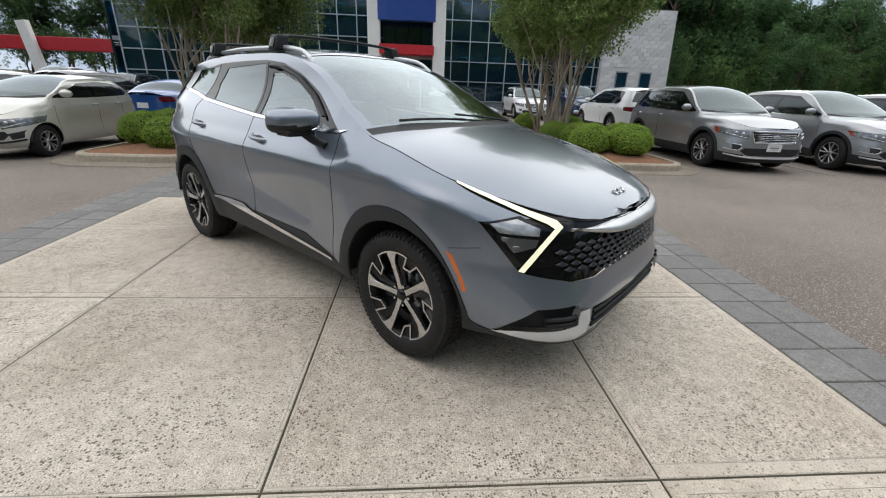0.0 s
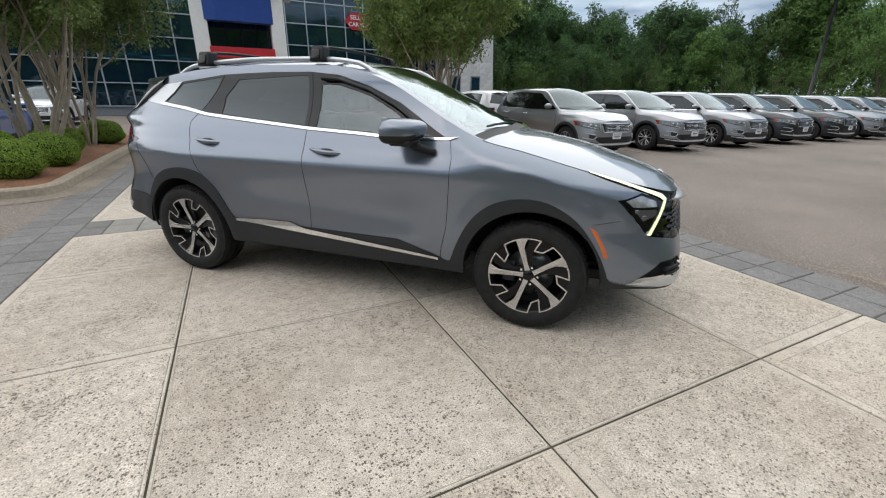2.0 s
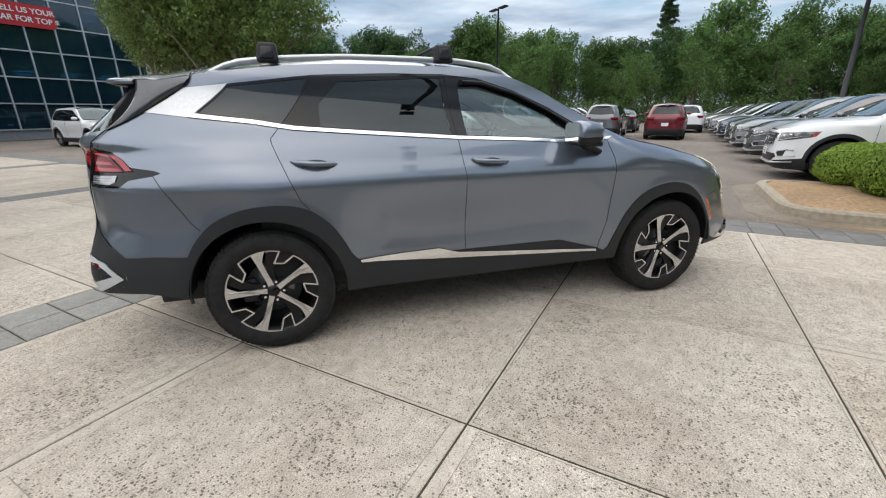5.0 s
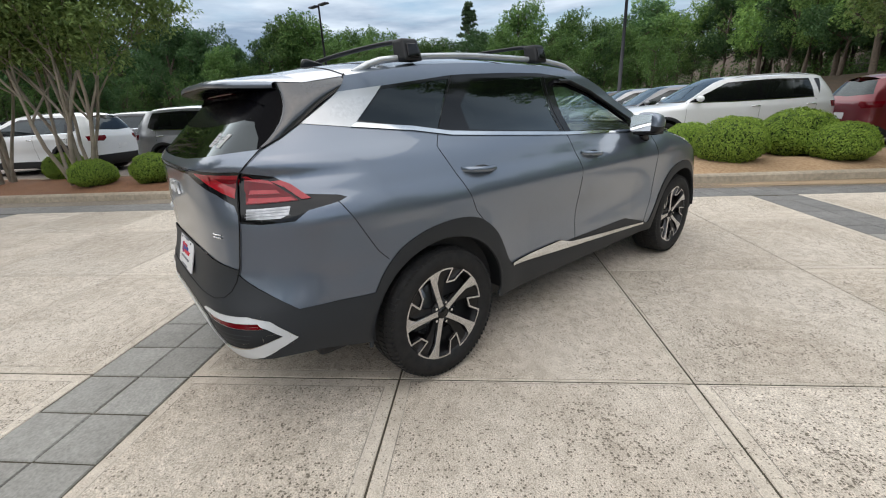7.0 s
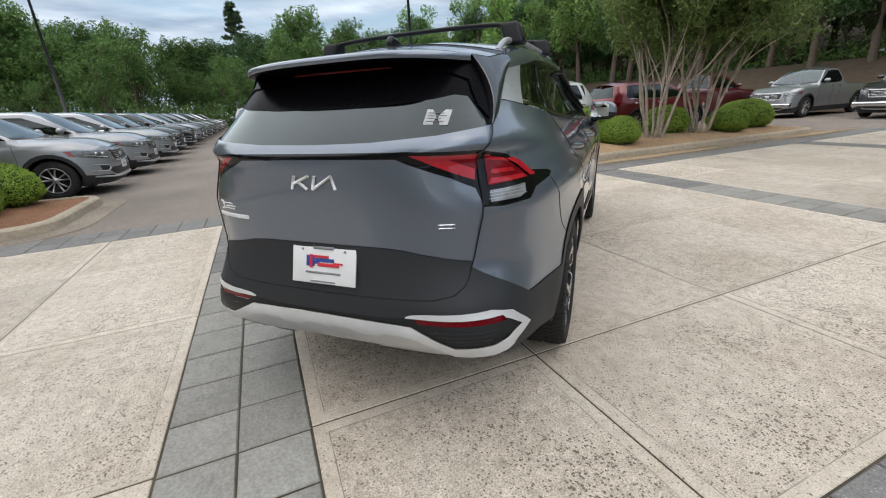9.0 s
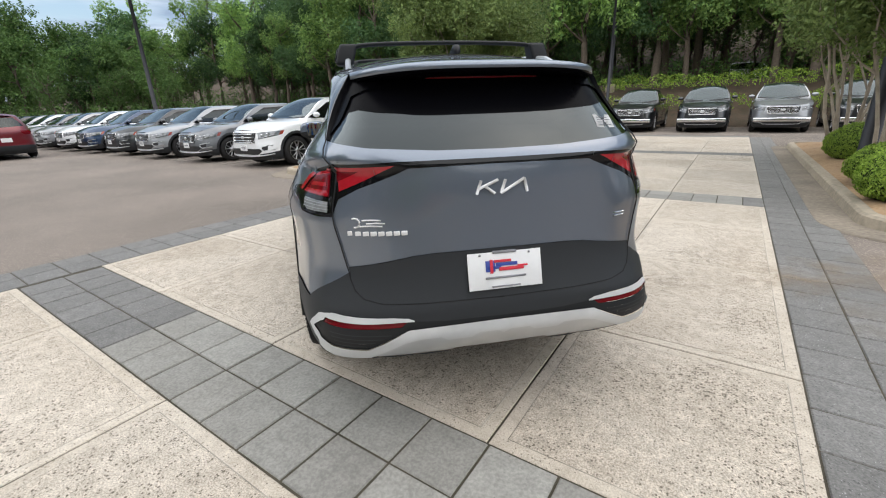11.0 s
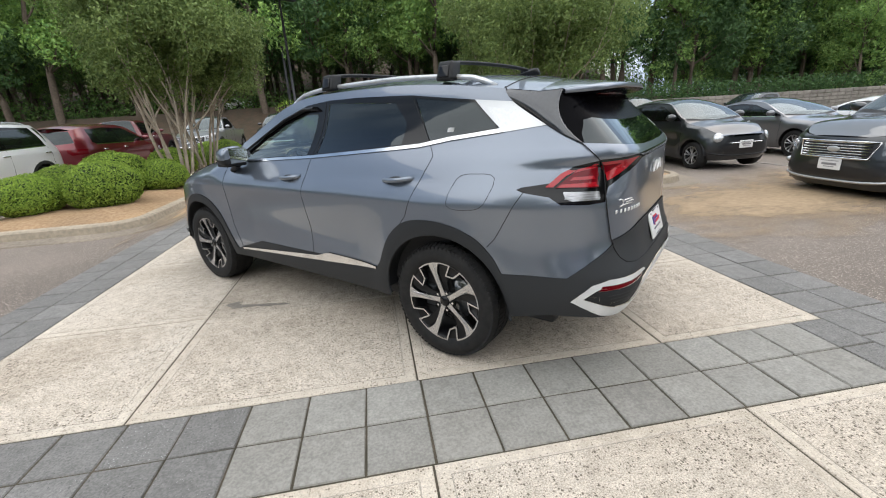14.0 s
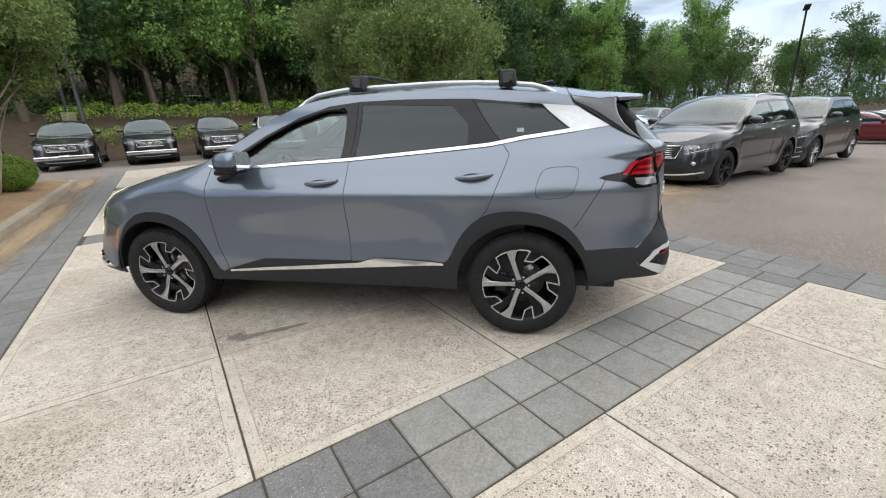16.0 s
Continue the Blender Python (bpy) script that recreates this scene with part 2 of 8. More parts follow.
GROUND = material("grass_and_litter", (0.075, 0.046, 0.028), 0.95, colour2=(0.04, 0.032, 0.018), scale=2.5, bump=0.02, bump_scale=8)
WHITE = material("white_stucco", (0.78, 0.77, 0.74), 0.8, colour2=(0.72, 0.71, 0.68), scale=6, bump=0.001)
BLOCK = material("white_block", (0.66, 0.655, 0.64), 0.8, colour2=(0.55, 0.55, 0.54), scale=3, bump=0.002, rand=0.12)
GREYBASE = material("grey_stucco", (0.25, 0.27, 0.29), 0.8, scale=6, bump=0.001)
MULLION = material("aluminium_mullion", (0.55, 0.60, 0.65), 0.4, 0.6, scale=5)
BLUEPANEL = material("blue_panel", (0.025, 0.07, 0.30), 0.35, 0.2, scale=3)
REDPANEL = material("red_panel", (0.50, 0.02, 0.03), 0.4, scale=3)
BARK = material("bark", (0.13, 0.10, 0.075), 0.9, colour2=(0.07, 0.055, 0.04), scale=9, bump=0.02, bump_scale=14)
PALEBARK = material("smooth_pale_bark", (0.37, 0.315, 0.25), 0.75, colour2=(0.22, 0.185, 0.145), scale=7, bump=0.004)
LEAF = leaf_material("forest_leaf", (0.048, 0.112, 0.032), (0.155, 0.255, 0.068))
# forest leaf brightened to stand for light falling on the bank woods
LITLEAF = leaf_material("bank_leaf", (0.096, 0.195, 0.055), (0.285, 0.43, 0.112))
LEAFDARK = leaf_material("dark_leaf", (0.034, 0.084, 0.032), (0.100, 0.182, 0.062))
PINE = leaf_material("pine_needle", (0.03, 0.06, 0.028), (0.07, 0.11, 0.045))
MYRTLE = leaf_material("myrtle_leaf", (0.094, 0.148, 0.046), (0.225, 0.30, 0.094))
BOXLEAF = leaf_material("box_leaf", (0.11, 0.195, 0.025), (0.33, 0.46, 0.072), 0.12)
# dark green of the core stands for the shade inside the bush
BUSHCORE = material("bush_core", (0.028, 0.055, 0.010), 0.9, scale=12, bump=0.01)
POLE = material("dark_pole", (0.03, 0.03, 0.035), 0.5, 0.4, scale=5)
BRICKWALL = material("brown_block", (0.25, 0.232, 0.205), 0.9, colour2=(0.165, 0.15, 0.13), scale=5, bump=0.004, rand=0.2)

BLACKPLASTIC = material("black_plastic", (0.011, 0.012, 0.0135), 0.55, spec=0.35, scale=400, bump=0.0006, bump_scale=500)
CELLBLACK = material("satin_black", (0.009, 0.010, 0.012), 0.30, spec=0.34, scale=60)
FINBLACK = material("gloss_dark_grey", (0.030, 0.034, 0.041), 0.16, spec=0.6, scale=60, coat=0.6)
# black for the window frit, and for the spoiler's shade and reflection
FRITSHADE = material("black_frit", (0.003, 0.003, 0.004), 0.25, spec=0.03, scale=60)
CLADDING = material("grey_cladding", (0.021, 0.0235, 0.027), 0.55, spec=0.4, scale=400, bump=0.0006, bump_scale=500)
GLOSSBLACK = material("gloss_black", (0.006, 0.006, 0.007), 0.08, spec=0.35, scale=4)
RUBBER = material("tyre_rubber", (0.011, 0.011, 0.012), 0.75, spec=0.3, colour2=(0.020, 0.0195, 0.019), scale=30, bump=0.001)
SILVER = material("satin_silver", (0.60, 0.61, 0.62), 0.32, 0.6, scale=6)
BRIGHTSILVER = material("bright_silver_paint", (0.66, 0.67, 0.68), 0.36, 0.2, scale=6)
SILVERTEX = material("patterned_silver", (0.50, 0.51, 0.52), 0.38, 0.7, colour2=(0.60, 0.61, 0.62), scale=70, bump=0.0006, bump_scale=60)
CHROME = material("chrome", (0.80, 0.81, 0.82), 0.10, 1.0, scale=6)
MACHINED = material("machined_alloy", (0.66, 0.66, 0.67), 0.26, 1.0, scale=90)
RIMBLACK = material("rim_black", (0.006, 0.006, 0.007), 0.35, spec=0.3, scale=10)
REDLENS = material("red_lens", (0.15, 0.003, 0.008), 0.1, spec=0.25, coat=0.15, scale=30)
REDGLOW = material("red_lens_bright", (0.40, 0.012, 0.022), 0.12, spec=0.4, coat=0.5, scale=30)
CLEARLENS = material("clear_lens", (0.50, 0.51, 0.53), 0.16, 0.5, coat=0.6, scale=26, colour2=(0.24, 0.25, 0.26))
BEZEL = material("lamp_bezel", (0.13, 0.133, 0.14), 0.2, 0.5, coat=1.0, scale=20)
AMBER = material("amber_lens", (0.60, 0.12, 0.01), 0.2, coat=1.0, scale=40)
PLATE = material("plate_white", (0.80, 0.80, 0.80), 0.4, scale=8)
INK_RED = material("ink_red", (0.60, 0.02, 0.04), 0.5, scale=8)
INK_BLUE = material("ink_blue", (0.03, 0.06, 0.30), 0.5, scale=8)
INK_GREY = material("ink_grey", (0.25, 0.25, 0.27), 0.5, scale=8)
SEAM = material("panel_gap", (0.004, 0.004, 0.005), 0.8, scale=5)
CABIN = material("cabin_trim", (0.018, 0.018, 0.020), 0.7, scale=60)
SEAT = material("seat_leather", (0.05, 0.05, 0.053), 0.55, scale=40, bump=0.001)
DRL = glow_material("daytime_lamp", (0.92, 0.92, 0.64), 0.40)
CLEAR = glass_material("front_glass", (0.80, 0.93, 0.89), 0.94, f0=0.12, power=3.4)
SHIELD = glass_material("windshield_glass", (0.46, 0.60, 0.60), 0.30, f0=0.085, body=0.05)
SCREEN = glass_material("windscreen_glass", (0.72, 0.86, 0.83), 0.75, f0=0.22)
TINT = glass_material("privacy_glass", (0.28, 0.30, 0.32), 0.04, f0=0.05, body=0.008, power=3.3)
SMOKE = glass_material("car_glass", (0.45, 0.52, 0.52), 0.12, f0=0.05, body=0.012)
MIRROR = material("mirror_glass", (0.85, 0.87, 0.88), 0.02, 1.0, scale=3)
FACADE = glass_material("facade_glass", (0.10, 0.34, 0.52), 0.45, f0=0.07, body=0.10)


def paint(name, colour, metal=0.55, flake=None, coat_ior=1.5):
    m = material(name, colour, 0.30, metal, colour2=flake or tuple(c * 0.9 for c in colour), scale=900, detail=1, coat=1.0, spec=0.5)
    m.node_tree.nodes["Principled BSDF"].inputs["Coat IOR"].default_value = coat_ior
    return m


# ---- small mesh tools ----
def part(name, bm, mat, parent=None, label="", smooth=True, mats=None):
    """One mesh object out of a bmesh, under its thing."""
    me = bpy.data.meshes.new(name)
    bm.to_mesh(me)
    bm.free()
    for x in (mats or [mat]):
        me.materials.append(x)
    if smooth:
        for p in me.polygons:
            p.use_smooth = True
    ob = new(name, me)
    if parent is not None:
        ob.parent = parent
    if label:
        ob["label"] = label
    return ob


def thing(name, label, category, group="", m=None, kind=""):
    ob = new(name)
    ob.empty_display_size = 0.1
    if m is not None:
        ob.matrix_world = m
    return tagged(ob, label, category, group, kind)


def add_box(bm, x0, x1, y0, y1, z0, z1, bevel=0.0, m=None, seg=2):
    t = bmesh.new()
    bmesh.ops.create_cube(t, size=1)
    for v in t.verts:
        v.co = Vector(((x0 + x1) / 2 + v.co.x * (x1 - x0), (y0 + y1) / 2 + v.co.y * (y1 - y0), (z0 + z1) / 2 + v.co.z * (z1 - z0)))
    if bevel:
        bmesh.ops.bevel(t, geom=t.edges[:], offset=bevel, segments=seg, affect="EDGES", profile=0.6)
    if m is not None:
        t.transform(m)
    merge(bm, t)
    return bm


def merge(bm, t):
    me = bpy.data.meshes.new("t")
    t.to_mesh(me)
    t.free()
    bm.from_mesh(me)
    bpy.data.meshes.remove(me)


def box(x0, x1, y0, y1, z0, z1, bevel=0.0, m=None, seg=2):
    return add_box(bmesh.new(), x0, x1, y0, y1, z0, z1, bevel, m, seg)


def add_tube(bm, pts, r, sides=8, r_end=None, flat=1.0, cap=True):
    """A tube along points, tapered to r_end."""
    pts = [Vector(p) for p in pts]
    rings = []
    n = len(pts)
    for i, p in enumerate(pts):
        d = (pts[min(i + 1, n - 1)] - pts[max(i - 1, 0)]).normalized()
        a = d.cross(Vector((0, 0, 1)))
        a = a.normalized() if a.length > 1e-3 else Vector((1, 0, 0))
        b = a.cross(d)
        k = r if r_end is None else r + (r_end - r) * i / (n - 1)
        rings.append([bm.verts.new(p + a * (k * math.cos(2 * math.pi * j / sides)) + b * (k * flat * math.sin(2 * math.pi * j / sides))) for j in range(sides)])
    for q, w in zip(rings, rings[1:]):
        for j in range(sides):
            bm.faces.new((q[j], q[(j + 1) % sides], w[(j + 1) % sides], w[j]))
    if cap:
        bm.faces.new(rings[0])
        bm.faces.new(rings[-1][::-1])
    return bm


def add_lathe(bm, profile, steps=32, axis="y", close=False):
    """Spin (radius, offset) pairs about an axis."""
    rings = []
    for k in range(steps):
        a = 2 * math.pi * k / steps
        c, s = math.cos(a), math.sin(a)
        ring = []
        for r, o in profile:
            co = (r * c, o, r * s) if axis == "y" else ((r * c, r * s, o) if axis == "z" else (o, r * c, r * s))
            ring.append(bm.verts.new(co))
        rings.append(ring)
    for k in range(steps):
        a, b = rings[k], rings[(k + 1) % steps]
        for j in range(len(profile) - 1):
            bm.faces.new((a[j], a[j + 1], b[j + 1], b[j]))
    return bm


def add_prism(bm, outline, h0, h1, m=None, bevel=0.0):
    """An outline in x, y raised from h0 to h1."""
    t = bmesh.new()
    lo = [t.verts.new((x, y, h0)) for x, y in outline]
    hi = [t.verts.new((x, y, h1)) for x, y in outline]
    n = len(outline)
    t.faces.new(lo[::-1])
    t.faces.new(hi)
    for i in range(n):
        t.faces.new((lo[i], lo[(i + 1) % n], hi[(i + 1) % n], hi[i]))
    bmesh.ops.recalc_face_normals(t, faces=t.faces[:])
    if bevel:
        bmesh.ops.bevel(t, geom=[e for e in t.edges], offset=bevel, segments=1, affect="EDGES")
    if m is not None:
        t.transform(m)
    merge(bm, t)
    return bm


def table(pairs):
    """A smooth-enough table: linear between (x, value) pairs."""
    xs, ys = [p[0] for p in pairs], [p[1] for p in pairs]

    def f(x):
        if x <= xs[0]:
            return ys[0]
        for i in range(1, len(xs)):
            if x <= xs[i]:
                k = (x - xs[i - 1]) / (xs[i] - xs[i - 1])
                return ys[i - 1] + (ys[i] - ys[i - 1]) * k
        return ys[-1]
    return f


def curve_table(pairs):
    """A table through which a smooth monotone-ish curve runs (Catmull-Rom)."""
    xs, ys = [p[0] for p in pairs], [p[1] for p in pairs]
    n = len(xs)
    ms = []
    for i in range(n):
        if i == 0:
            ms.append((ys[1] - ys[0]) / (xs[1] - xs[0]))
        elif i == n - 1:
            ms.append((ys[-1] - ys[-2]) / (xs[-1] - xs[-2]))
        else:
            a, b = (ys[i] - ys[i - 1]) / (xs[i] - xs[i - 1]), (ys[i + 1] - ys[i]) / (xs[i + 1] - xs[i])
            ms.append(0.0 if a * b <= 0 else 2 * a * b / (a + b))

    def f(x):
        if x <= xs[0]:
            return ys[0] + ms[0] * (x - xs[0])
        if x >= xs[-1]:
            return ys[-1] + ms[-1] * (x - xs[-1])
        i = next(k for k in range(1, n) if x <= xs[k]) - 1
        h = xs[i + 1] - xs[i]
        t = (x - xs[i]) / h
        return ((2 * t ** 3 - 3 * t * t + 1) * ys[i] + (t ** 3 - 2 * t * t + t) * h * ms[i]
                + (3 * t * t - 2 * t ** 3) * ys[i + 1] + (t ** 3 - t * t) * h * ms[i + 1])
    return f

# ---- ground, drive, islands ----

def low(u, v):
    """The lot falls away gently beyond the drive."""
    return -min(0.7, 0.03 * max(0.0, -5.9 - u)) * min(1.0, max(0.0, (24 - v) / 12))


def bank(u, v):
    """Height of the land: flat lot, a bank behind the far rows, a rise beyond."""
    z = -0.05
    if v < -24:
        z += min(2.6, (-24 - v) * 0.32) * min(1.0, max(0.0, (u + 45) / 20))
    if u < -42:
        z += min(2.0, (-42 - u) * 0.12)
    if v < -47:
        z += min(11.0, (-47 - v) * 0.45) * min(1.0, max(0.0, (u + 48) / 14))
    return z + low(u, v)


bm = bmesh.new()
us = [-2500, -600, -200, -100] + [-80 + 4 * k for k in range(0, 41)] + [100, 200, 600, 2500]
vs = [-2500, -600, -200, -90] + [-70 + 2 * k for k in range(0, 26)] + [-18, -10, 0, 20, 60, 100, 200, 600, 2500]
gridv = [[bm.verts.new((u, v, bank(u, v) + (0.08 * noise.noise((u * 0.3, v * 0.3, 0)) if v < -25 and v > -90 and abs(u) < 95 else 0))) for v in vs] for u in us]
for i in range(len(us) - 1):
    for j in range(len(vs) - 1):
        bm.faces.new((gridv[i][j], gridv[i + 1][j], gridv[i + 1][j + 1], gridv[i][j + 1]))
ground = part("ground", bm, GROUND)
ground.matrix_world = LOT
tagged(ground, "brown leaf litter and thin grass round the car park", "ground", kind="structure")

bm = bmesh.new()
au = [-75 + 3 * k for k in range(0, 51)]
av = [-23 + 3 * k for k in range(0, 19)]
g2 = [[bm.verts.new((u, v, -0.014 + low(u, v) + 0.004 * noise.noise((u * 0.4, v * 0.4, 3)))) for v in av] for u in au]
for i in range(len(au) - 1):
    for j in range(len(av) - 1):
        bm.faces.new((g2[i][j], g2[i + 1][j], g2[i + 1][j + 1], g2[i][j + 1]))
road = part("road", bm, ASPHALT)
road.matrix_world = LOT
tagged(road, "worn brownish grey asphalt of the car park aisles", "asphalt", kind="structure")

# worn white lines between the bays of the rows
bm = bmesh.new()
for k in range(15):
    for u, v0, v1 in ((6.25 + 3.03 * k, 4.6, 9.4), (10.0 + 2.95 * k, -8.2, -3.4)):
        add_box(bm, u - 0.05, u + 0.05, v0, v1, -0.010, -0.004)
for k in range(4):
    for u, v0, v1 in ((-5.9 - 2.95 * k, -8.6, -3.8), (-5.7 - 2.9 * k, 4.4, 9.2)):
        add_box(bm, u - 0.05, u + 0.05, v0, v1, low(u, 0) - 0.010, low(u, 0) - 0.003)
part("bay_lines", bm, BAYLINE, road, "worn white bay lines", smooth=False)

U0, U1 = -2.84, 2.65            # the drive's slabs lie between these
V0 = -3.69                      # first edge of the pad under the car
PAD, STEP = 5.51, 6.12          # pad of sixteen slabs, and pad with its paver band
CUTS = (0.0, 1.22, 2.765, 4.295, 5.51)
ACROSS = (U0, -1.672, -0.138, 1.402, U1)

bm = box(U0 - 0.608, U1 + 0.608, -15.9, 30.1, -0.30, -0.0065)
bed = part("paving_bed", bm, JOINT, smooth=False)
bed.matrix_world = LOT
tagged(bed, "dark sandy bed between the paving joints", "paving bed", kind="structure")

pavement = thing("pavement", "pale concrete slabs framed by dark stone paver bands", "paving", m=LOT, kind="structure")


def slab_mesh(w, h, wide):
    """A cast slab with rounded arris; wide names the sides (low u, high u, low v, high v) with a trowelled margin."""
    bm = bmesh.new()
    g = 0.0052
    mar = [0.062 if k else 0.013 for k in wide]
    rings = []
    for d, z, k in ((g, -0.10, 0), (g, -0.005, 0), (g + 0.004, -0.0012, 0), (0.004, -0.0022, 1), (0.0085, -0.0018, 1), (0.0125, 0.0, 1)):
        a, b, c, e = [d + m * k for m in mar]
        rings.append([bm.verts.new((x, y, z)) for x, y in ((a, c), (w - b, c), (w - b, h - e), (a, h - e))])
    for k, (a, b) in enumerate(zip(rings, rings[1:])):
        for q in range(4):
            bm.faces.new((a[q], a[(q + 1) % 4], b[(q + 1) % 4], b[q])).material_index = 2 if k == 3 else 0 if k == 4 else 1
    bm.faces.new(rings[-1])
    me = bpy.data.meshes.new("slab")
    bm.to_mesh(me)
    bm.free()
    for x in (CONCRETE, MARGIN, GROOVE):
        me.materials.append(x)
    return me


def child(name, me, parent, u, v, z=0.0, turn=0.0):
    ob = new(name, me)
    ob.parent = parent
    ob.matrix_basis = pose(u, v, z, 0, 0, turn)
    return ob


SLABS = {}
for k in range(-2, 6):
    base = V0 + k * STEP
    for i in range(4):
        for j in range(4):
            w, h = ACROSS[i + 1] - ACROSS[i], CUTS[j + 1] - CUTS[j]
            wide = (i == 0 or j in (0, 3), i == 3 or j in (0, 3), j == 0 or i in (0, 3), j == 3 or i in (0, 3))
            key = (round(w, 3), round(h, 3), wide)
            if key not in SLABS:
                SLABS[key] = slab_mesh(w, h, wide)
            child("slab", SLABS[key], pavement, ACROSS[i], base + CUTS[j])


def paver_mesh(s, seed, h=None, mat=None):
    h = h or s
    rng = random.Random(seed)
    bm = bmesh.new()
    g = 0.0033
    rings = []
    for d, z in ((g, -0.06), (g + 0.001, -0.006), (g + 0.006, 0.0)):
        rings.append([bm.verts.new((x + rng.uniform(-1, 1) * 0.0015, y + rng.uniform(-1, 1) * 0.0015, z + (rng.uniform(-1, 1) * 0.0012 if z == 0 else 0)))
                      for x, y in ((d, d), (s - d, d), (s - d, h - d), (d, h - d))])
    for a, b in zip(rings, rings[1:]):
        for k in range(4):
            bm.faces.new((a[k], a[(k + 1) % 4], b[(k + 1) % 4], b[k]))
    bm.faces.new(rings[-1])
    me = bpy.data.meshes.new("paver")
    bm.to_mesh(me)
    bm.free()
    me.materials.append(mat or PAVER)
    return me


S = 0.305
PAVERS = [paver_mesh(S, k) for k in range(6)]
PALEPAVERS = [paver_mesh(S, k + 20, None, PALEPAVER) for k in range(6)]
CUTPAVER = paver_mesh(0.238, 9, S)
rng = random.Random(5)
# bands along the drive and across it; the nearest are single stones, the rest one mesh
far_pavers = bmesh.new()


def lay(u, v, stones=PAVERS):
    if -5.6 < v < 4.2:
        child("paver", rng.choice(stones), pavement, u, v, rng.uniform(-0.0015, 0.0015))
    else:
        add_prism(far_pavers, [(u + 0.004, v + 0.004), (u + S - 0.004, v + 0.004), (u + S - 0.004, v + S - 0.004), (u + 0.004, v + S - 0.004)], -0.05, rng.uniform(-0.001, 0.001))


nv = int((31.5 + 16.0) / S)
for j in range(nv):
    v = -16.0 + j * S + 0.056
    for side in (U0 - 2 * S, U0 - S, U1, U1 + S):
        if -16 < v < 30:
            lay(side, v)
for k in range(-2, 6):
    v = V0 + k * STEP - 2 * S
    for j in range(2):
        for i in range(17):
            lay(-2.602 + i * 0.306, v + j * S, PALEPAVERS if i < 11 else PAVERS)
        child("paver", CUTPAVER, pavement, U0, v + j * S)
# a damp stain beside the front wheel
bm = bmesh.new()
rng_s = random.Random(2)
for sx, sy, ln, wd, an in ((0.63, 1.17, 0.06, 0.03, 60), (0.575, 1.185, 0.075, 0.04, 5), (0.49, 1.135, 0.06, 0.028, 30), (0.415, 1.075, 0.06, 0.018, 30), (0.34, 1.03, 0.075, 0.028, 36), (0.255, 0.965, 0.065, 0.02, 40)):
    vsn = []
    for k in range(22):
        a = 2 * math.pi * k / 22
        rr = 1.05 + 0.3 * noise.noise((math.cos(a) * 2.2 + sx * 9, math.sin(a) * 2.2, sy * 5)) + 0.12 * math.sin(5 * a + sx * 40)
        p = Vector((ln * rr * math.cos(a), wd * rr * math.sin(a), 0))
        p.rotate(Euler((0, 0, radians(an))))
        q = (LOT.inverted() @ Vector((sx + p.x, sy + p.y, 0)))
        vsn.append(bm.verts.new((q.x, q.y, 0.003 + 0.0004 * sx)))
    bm.faces.new(vsn)
part("damp_stain", bm, STAIN, pavement, smooth=False)
fp = part("distant_pavers", far_pavers, PAVER, pavement, smooth=False)
fp["kind"] = "stuff"


def rounded_rect(u0, u1, v0, v1, r, n=6):
    pts = []
    for cx, cy, a0 in ((u1 - r, v1 - r, 0), (u0 + r, v1 - r, 90), (u0 + r, v0 + r, 180), (u1 - r, v0 + r, 270)):
        for k in range(n + 1):
            a = radians(a0 + 90 * k / n)
            pts.append((cx + r * math.cos(a), cy + r * math.sin(a)))
    return pts


def island(u0, u1, v0, v1, r, soil, label):
    """A raised planting bed with a cast kerb and a mounded filling."""
    t = thing("planting_island", label, "planting bed", "planting islands", LOT)
    outer = rounded_rect(u0, u1, v0, v1, r)
    n = len(outer)

    def inset(d):
        return rounded_rect(u0 + d, u1 - d, v0 + d, v1 - d, max(0.05, r - d))
    bm = bmesh.new()
    rings = []
    for d, z in ((-0.35, -0.012), (-0.33, 0.004), (0.0, 0.012), (0.02, 0.11), (0.05, 0.135), (0.15, 0.14), (0.165, 0.08)):
        rings.append([bm.verts.new((x, y, z)) for x, y in inset(d)])
    for a, b in zip(rings, rings[1:]):
        for k in range(n):
            bm.faces.new((a[k], a[(k + 1) % n], b[(k + 1) % n], b[k])).material_index = 1 if b is rings[1] or b is rings[2] else 0
    part("kerb", bm, KERB, t, smooth=False, mats=[KERB, GUTTER])
    bm = bmesh.new()
    nu, nvv = int((u1 - u0) / 0.16) + 2, int((v1 - v0) / 0.16) + 2
    g = []
    for i in range(nu):
        row = []
        for j in range(nvv):
            x, y = u0 + 0.14 + (u1 - u0 - 0.28) * i / (nu - 1), v0 + 0.14 + (v1 - v0 - 0.28) * j / (nvv - 1)
            e = min(x - u0, u1 - x, y - v0, v1 - y)
            # keep inside the rounded corners
            z = 0.10 + 0.13 * min(1.0, max(0.0, e - 0.14) / 0.9) ** 0.7 + 0.03 * noise.noise((x * 1.7, y * 1.7, 1)) + 0.018 * noise.noise((x * 7, y * 7, 2))
            cx, cy = min(max(x, u0 + r), u1 - r), min(max(y, v0 + r), v1 - r)
            d = math.hypot(x - cx, y - cy)
            if d > r - 0.14:
                k = (r - 0.14) / d
                x, y, z = cx + (x - cx) * k, cy + (y - cy) * k, 0.10
            row.append(bm.verts.new((x, y, z)))
        g.append(row)
    for i in range(nu - 1):
        for j in range(nvv - 1):
            bm.faces.new((g[i][j], g[i + 1][j], g[i + 1][j + 1], g[i][j + 1]))
    part("filling", bm, soil, t, "")
    return t


